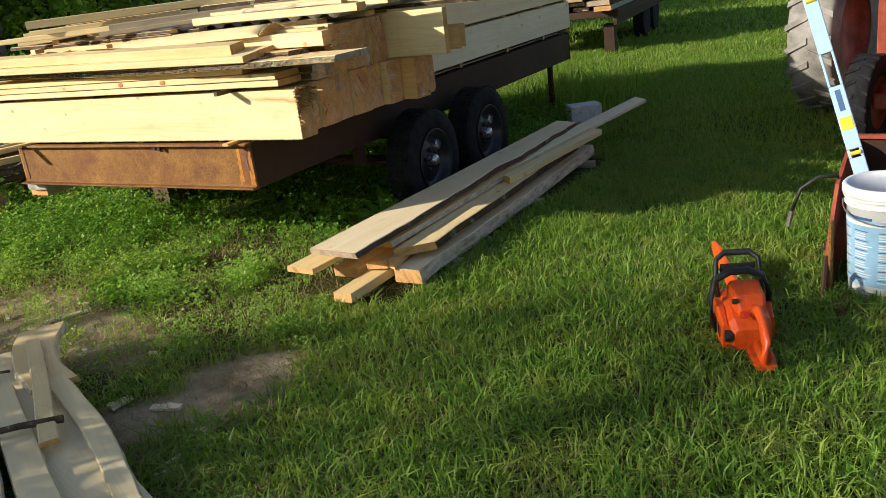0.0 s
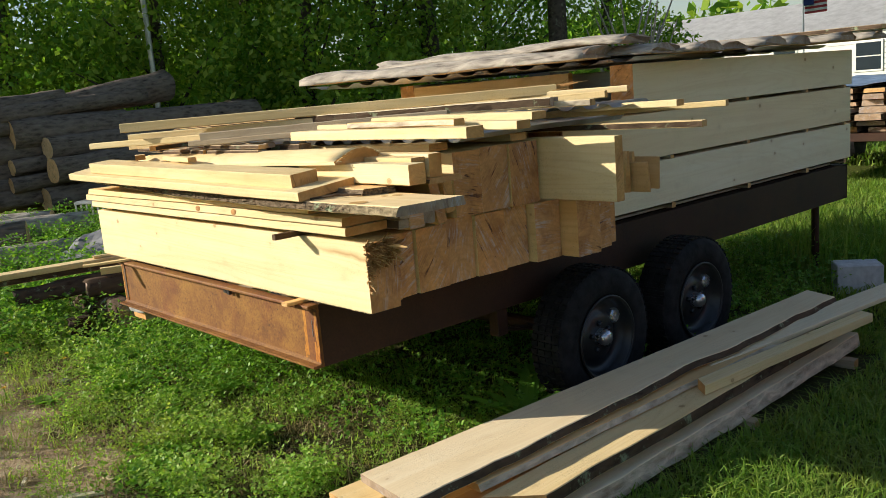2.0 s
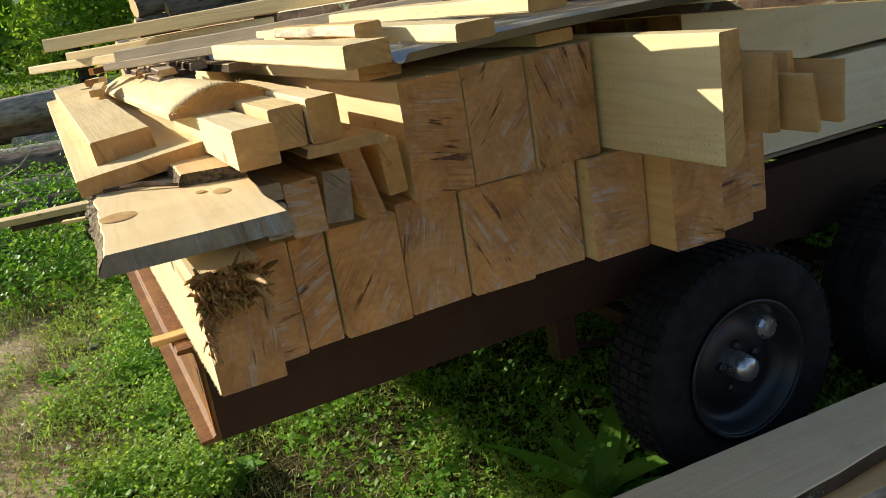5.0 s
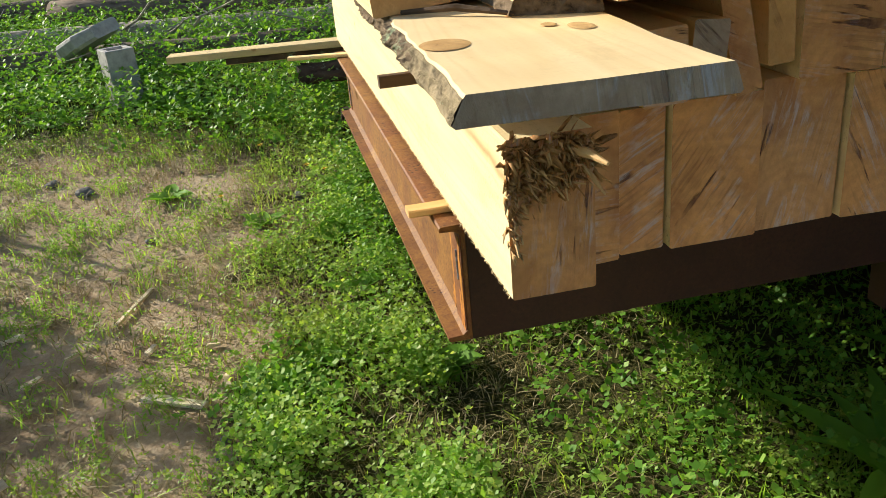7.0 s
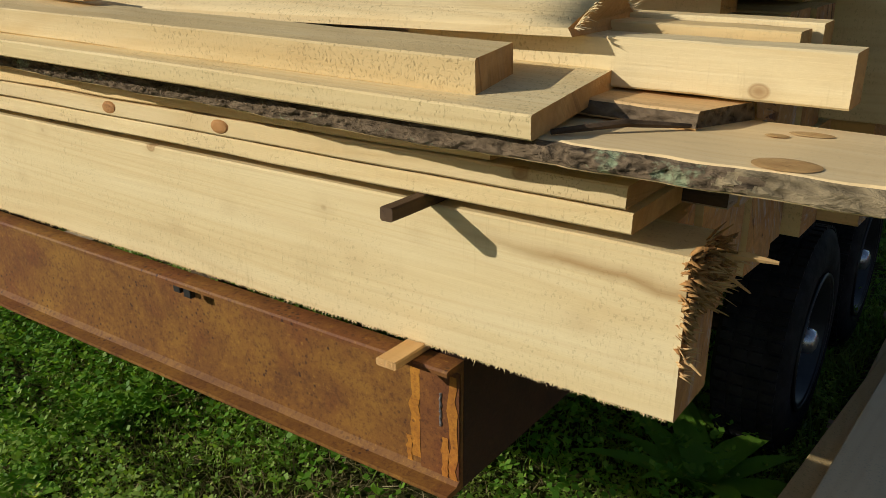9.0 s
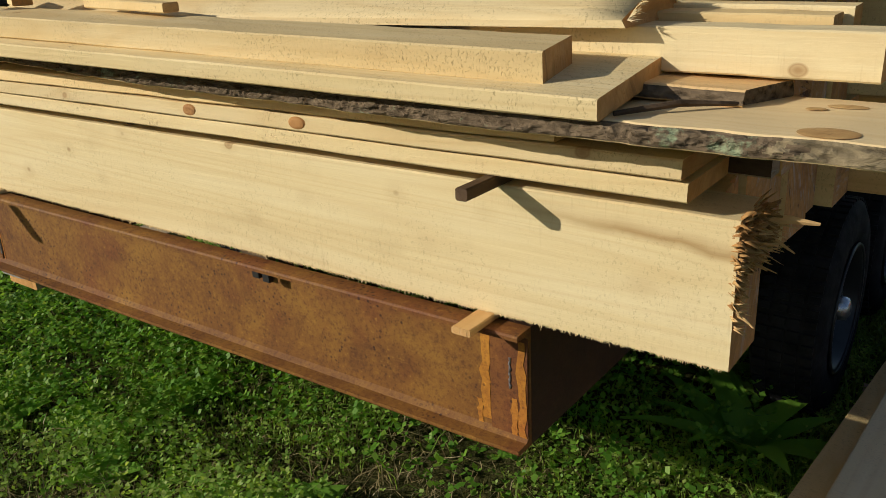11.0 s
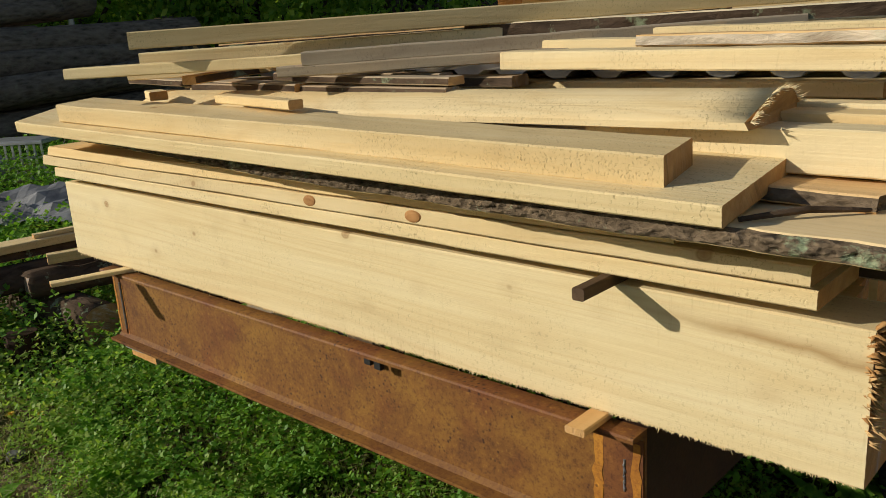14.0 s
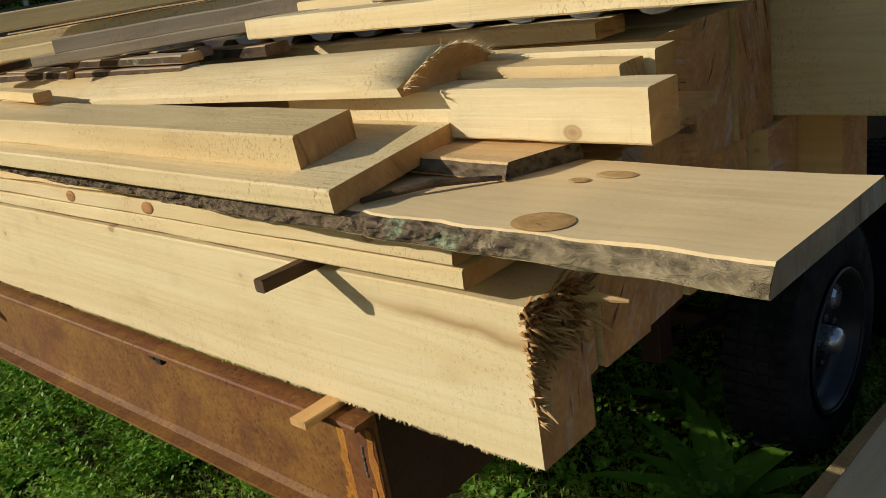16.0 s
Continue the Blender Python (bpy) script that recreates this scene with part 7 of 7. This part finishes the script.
tagged(raw("weeds", V, Fc, WEED), "leafy weeds under the trailer's front corner", "weeds", kind="stuff")
P9 = scatter(rng, 1500, -0.9, 0.1, 4.3, 5.8, lambda x, y: 0.9)
V, F3 = blades(rng, P9, 0.15, 0.42, 0.006, 0.35)
tagged(raw("tall_grass", V, F3, GRASS), "tall uncut grass behind the trailer", "grass", kind="stuff")


# broad-leaved weeds, each a plant of its own
def weed_plant(seed, n, l, w_, up):
    r = np.random.default_rng(seed)
    t = thing("weed", "broad-leaved green weed growing in the clover", "weed", "broad-leaved weeds")
    for i in range(n):
        a = i * 2.4 + r.normal(0, 0.2)
        e = up * r.uniform(0.6, 1.2)
        L = l * r.uniform(0.6, 1.15)
        v = []
        for j in range(7):
            u = j / 6
            x = L * u * math.cos(e * (1 - 0.6 * u))
            z = L * u * math.sin(e) * (1 - 0.42 * u)
            hw = w_ * math.sin(math.pi * (0.06 + 0.94 * u) ** 0.8) * 0.5 + 0.001
            for s in (-1, 0, 1):
                y = s * hw
                zz = z + abs(s) * hw * 0.35 + 0.004 * math.sin(9 * u + s)
                v.append((x * math.cos(a) - y * math.sin(a), x * math.sin(a) + y * math.cos(a), zz + 0.005))
        f = [(3 * j + k, 3 * j + k + 1, 3 * j + k + 4, 3 * j + k + 3) for j in range(6) for k in range(2)]
        raw("leaf", v, f, WEED, t, smooth=True)
    return t


wk = [weed_plant(1, 12, 0.34, 0.075, 1.1), weed_plant(2, 9, 0.12, 0.07, 0.5), weed_plant(3, 11, 0.22, 0.05, 0.9)]
wpos = [(0, -0.22, 0.98, 1.0), (1, -1.30, -0.30, 1.0), (1, -1.10, 0.05, 1.3), (1, -1.75, -0.12, 1.1), (0, -0.45, 1.35, 0.9), (1, -2.1, 0.0, 1.1), (2, -5.0, -1.05, 1.2), (2, -4.6, -0.85, 1.3),
        (2, -5.7, -0.85, 1.4), (2, -5.9, -2.2, 1.2), (2, -5.6, -1.9, 1.1), (2, -4.3, -0.35, 1.2), (0, -5.2, 0.15, 1.0), (2, -6.0, 0.3, 1.4), (0, -5.7, 0.9, 1.1), (2, -5.0, 0.9, 1.3), (0, -6.4, -0.6, 0.9), (2, -4.9, -1.75, 1.0),
        (1, -2.6, -0.45, 1.0), (1, -3.1, -0.9, 1.2), (2, -2.75, -0.05, 1.0), (2, -3.1, 0.1, 1.1), (0, -3.4, 0.35, 0.8), (2, -2.45, -0.05, 0.9), (1, -2.3, -0.15, 1.4), (1, -1.9, 0.25, 1.5), (0, -6.9, -1.5, 1.0), (2, -6.6, -0.9, 1.5), (2, -7.1, -0.2, 1.5), (0, -6.2, -1.5, 0.8), (2, -4.4, 0.5, 1.3), (2, -3.8, 0.6, 1.2)]
used = set()
for k, x, y, s in wpos:
    m = pose(x, y, height(x, y) - 0.005, 0, 0, rnd(0, 360))
    if k in used:
        w_ = copy_thing(wk[k], m)
        w_.matrix_basis = m @ Matrix.Diagonal((s, s, s, 1))
    else:
        used.add(k)
        wk[k].matrix_world = m @ Matrix.Diagonal((s, s, s, 1))
# a low dark-leaved clump on the trodden soil
rng = np.random.default_rng(3)
cl = thing("clump", "low bushy clump of dark green leaves on bare soil", "weed clump")
pts = np.stack([rng.normal(-1.13, 0.11, 420), rng.normal(-0.42, 0.09, 420), np.full(420, 0.0)], 1)
V, Fc = clover(rng, pts, 0.01, 0.085, 0.022)
raw("leaves", V, Fc, WEED, cl)

# grey slatted crate in the weeds
crate = thing("slatted_crate", "grey slatted metal crate standing in the weeds", "crate", at=pose(-8.55, 2.15, 0.20, 0, 0, 38))
for z in (0.0, 0.36):
    for y in (-0.2, 0.17):
        part("rail", box_bm((-0.32, y, z), (0.32, y + 0.03, z + 0.03), 0.004), GALV, crate)
    for x in (-0.32, 0.29):
        part("side_rail", box_bm((x, -0.17, z), (x + 0.03, 0.17, z + 0.03), 0.004), GALV, crate)
part("top_panel", box_bm((-0.31, -0.19, 0.391), (0.31, 0.19, 0.400), 0.002), GALV, crate)
for k in range(9):
    part("slat", box_bm((-0.315 + k * 0.0755, -0.195, 0.03), (-0.290 + k * 0.0755, -0.185, 0.36), 0.002), GALV, crate)
for z in (0.12, 0.22):
    part("cross_slat", box_bm((-0.31, -0.184, z), (0.31, -0.176, z + 0.02), 0.002), GALV, crate)

# unseen heap of leafy sticks, added sunward to streak the trodden soil with shadow
heap = thing("brushwood_heap", "unseen heap of leafy sticks added to cast shade on the soil", "brushwood")
random.seed(57)
hb_ = bmesh.new()
tips = []
for i in range(80):
    u = rnd(0, 1)
    p0 = Vector((-4.8 + 2.6 * u + rnd(-0.4, 0.4), -3.7 - 0.5 * u + rnd(-0.6, 0.3), 0.0))
    top = rnd(0.9, 2.15)
    a = rnd(0, 6.28)
    p2 = p0 + Vector((0.5 * math.cos(a), 0.5 * math.sin(a), top))
    p1 = p0.lerp(p2, 0.55) + Vector((rnd(-0.15, 0.15), rnd(-0.15, 0.15), 0.1))
    r_ = rnd(0.014, 0.036)
    tube_bm([p0, p1, p2], [r_, r_ * 0.7, 0.004], 6, hb_)
    for k in range(3):
        q = p1.lerp(p2, rnd(0, 0.9))
        tube_bm([q, q + Vector((rnd(-0.3, 0.3), rnd(-0.3, 0.3), rnd(-0.05, 0.2)))], [r_ * 0.45, 0.003], 5, hb_)
    if u > 0.35 or i % 3 == 0:
        tips.append(np.array(p1.lerp(p2, 0.6)))
part("sticks", hb_, BARK, heap)
V, Fc = leaf_cloud(rng, tips, [0.30] * len(tips), 850, 0.04)
raw("leaves", V, Fc, WEED, heap)

# dandelions in flower
for x, y in ((-3.02, -0.20), (-2.93, -0.12), (-3.45, -0.42), (-2.75, -0.62)):
    d = thing("dandelion", "yellow dandelion flower on a short stalk", "flower", "dandelions", at=pose(x, y, height(x, y)))
    part("stalk", tube_bm([(0, 0, 0), (0.005, 0.003, 0.06), (0.008, 0.0, 0.11)], 0.0022, 6), WEED, d)
    fb_ = bmesh.new()
    for k in range(26):
        a, l = k * 2.4, 0.020 - 0.0005 * k
        t_ = 0.15 + 0.04 * k
        c_, e_ = Vector((0.008, 0, 0.11)), Vector((math.cos(a) * math.cos(t_), math.sin(a) * math.cos(t_), math.sin(t_) * 0.8))
        w_ = Vector((-math.sin(a), math.cos(a), 0)) * 0.003
        fb_.faces.new([fb_.verts.new(c_ - w_), fb_.verts.new(c_ + w_), fb_.verts.new(c_ + e_ * l + w_), fb_.verts.new(c_ + e_ * l - w_)])
    part("petals", fb_, YELLOW, d, "yellow petals")
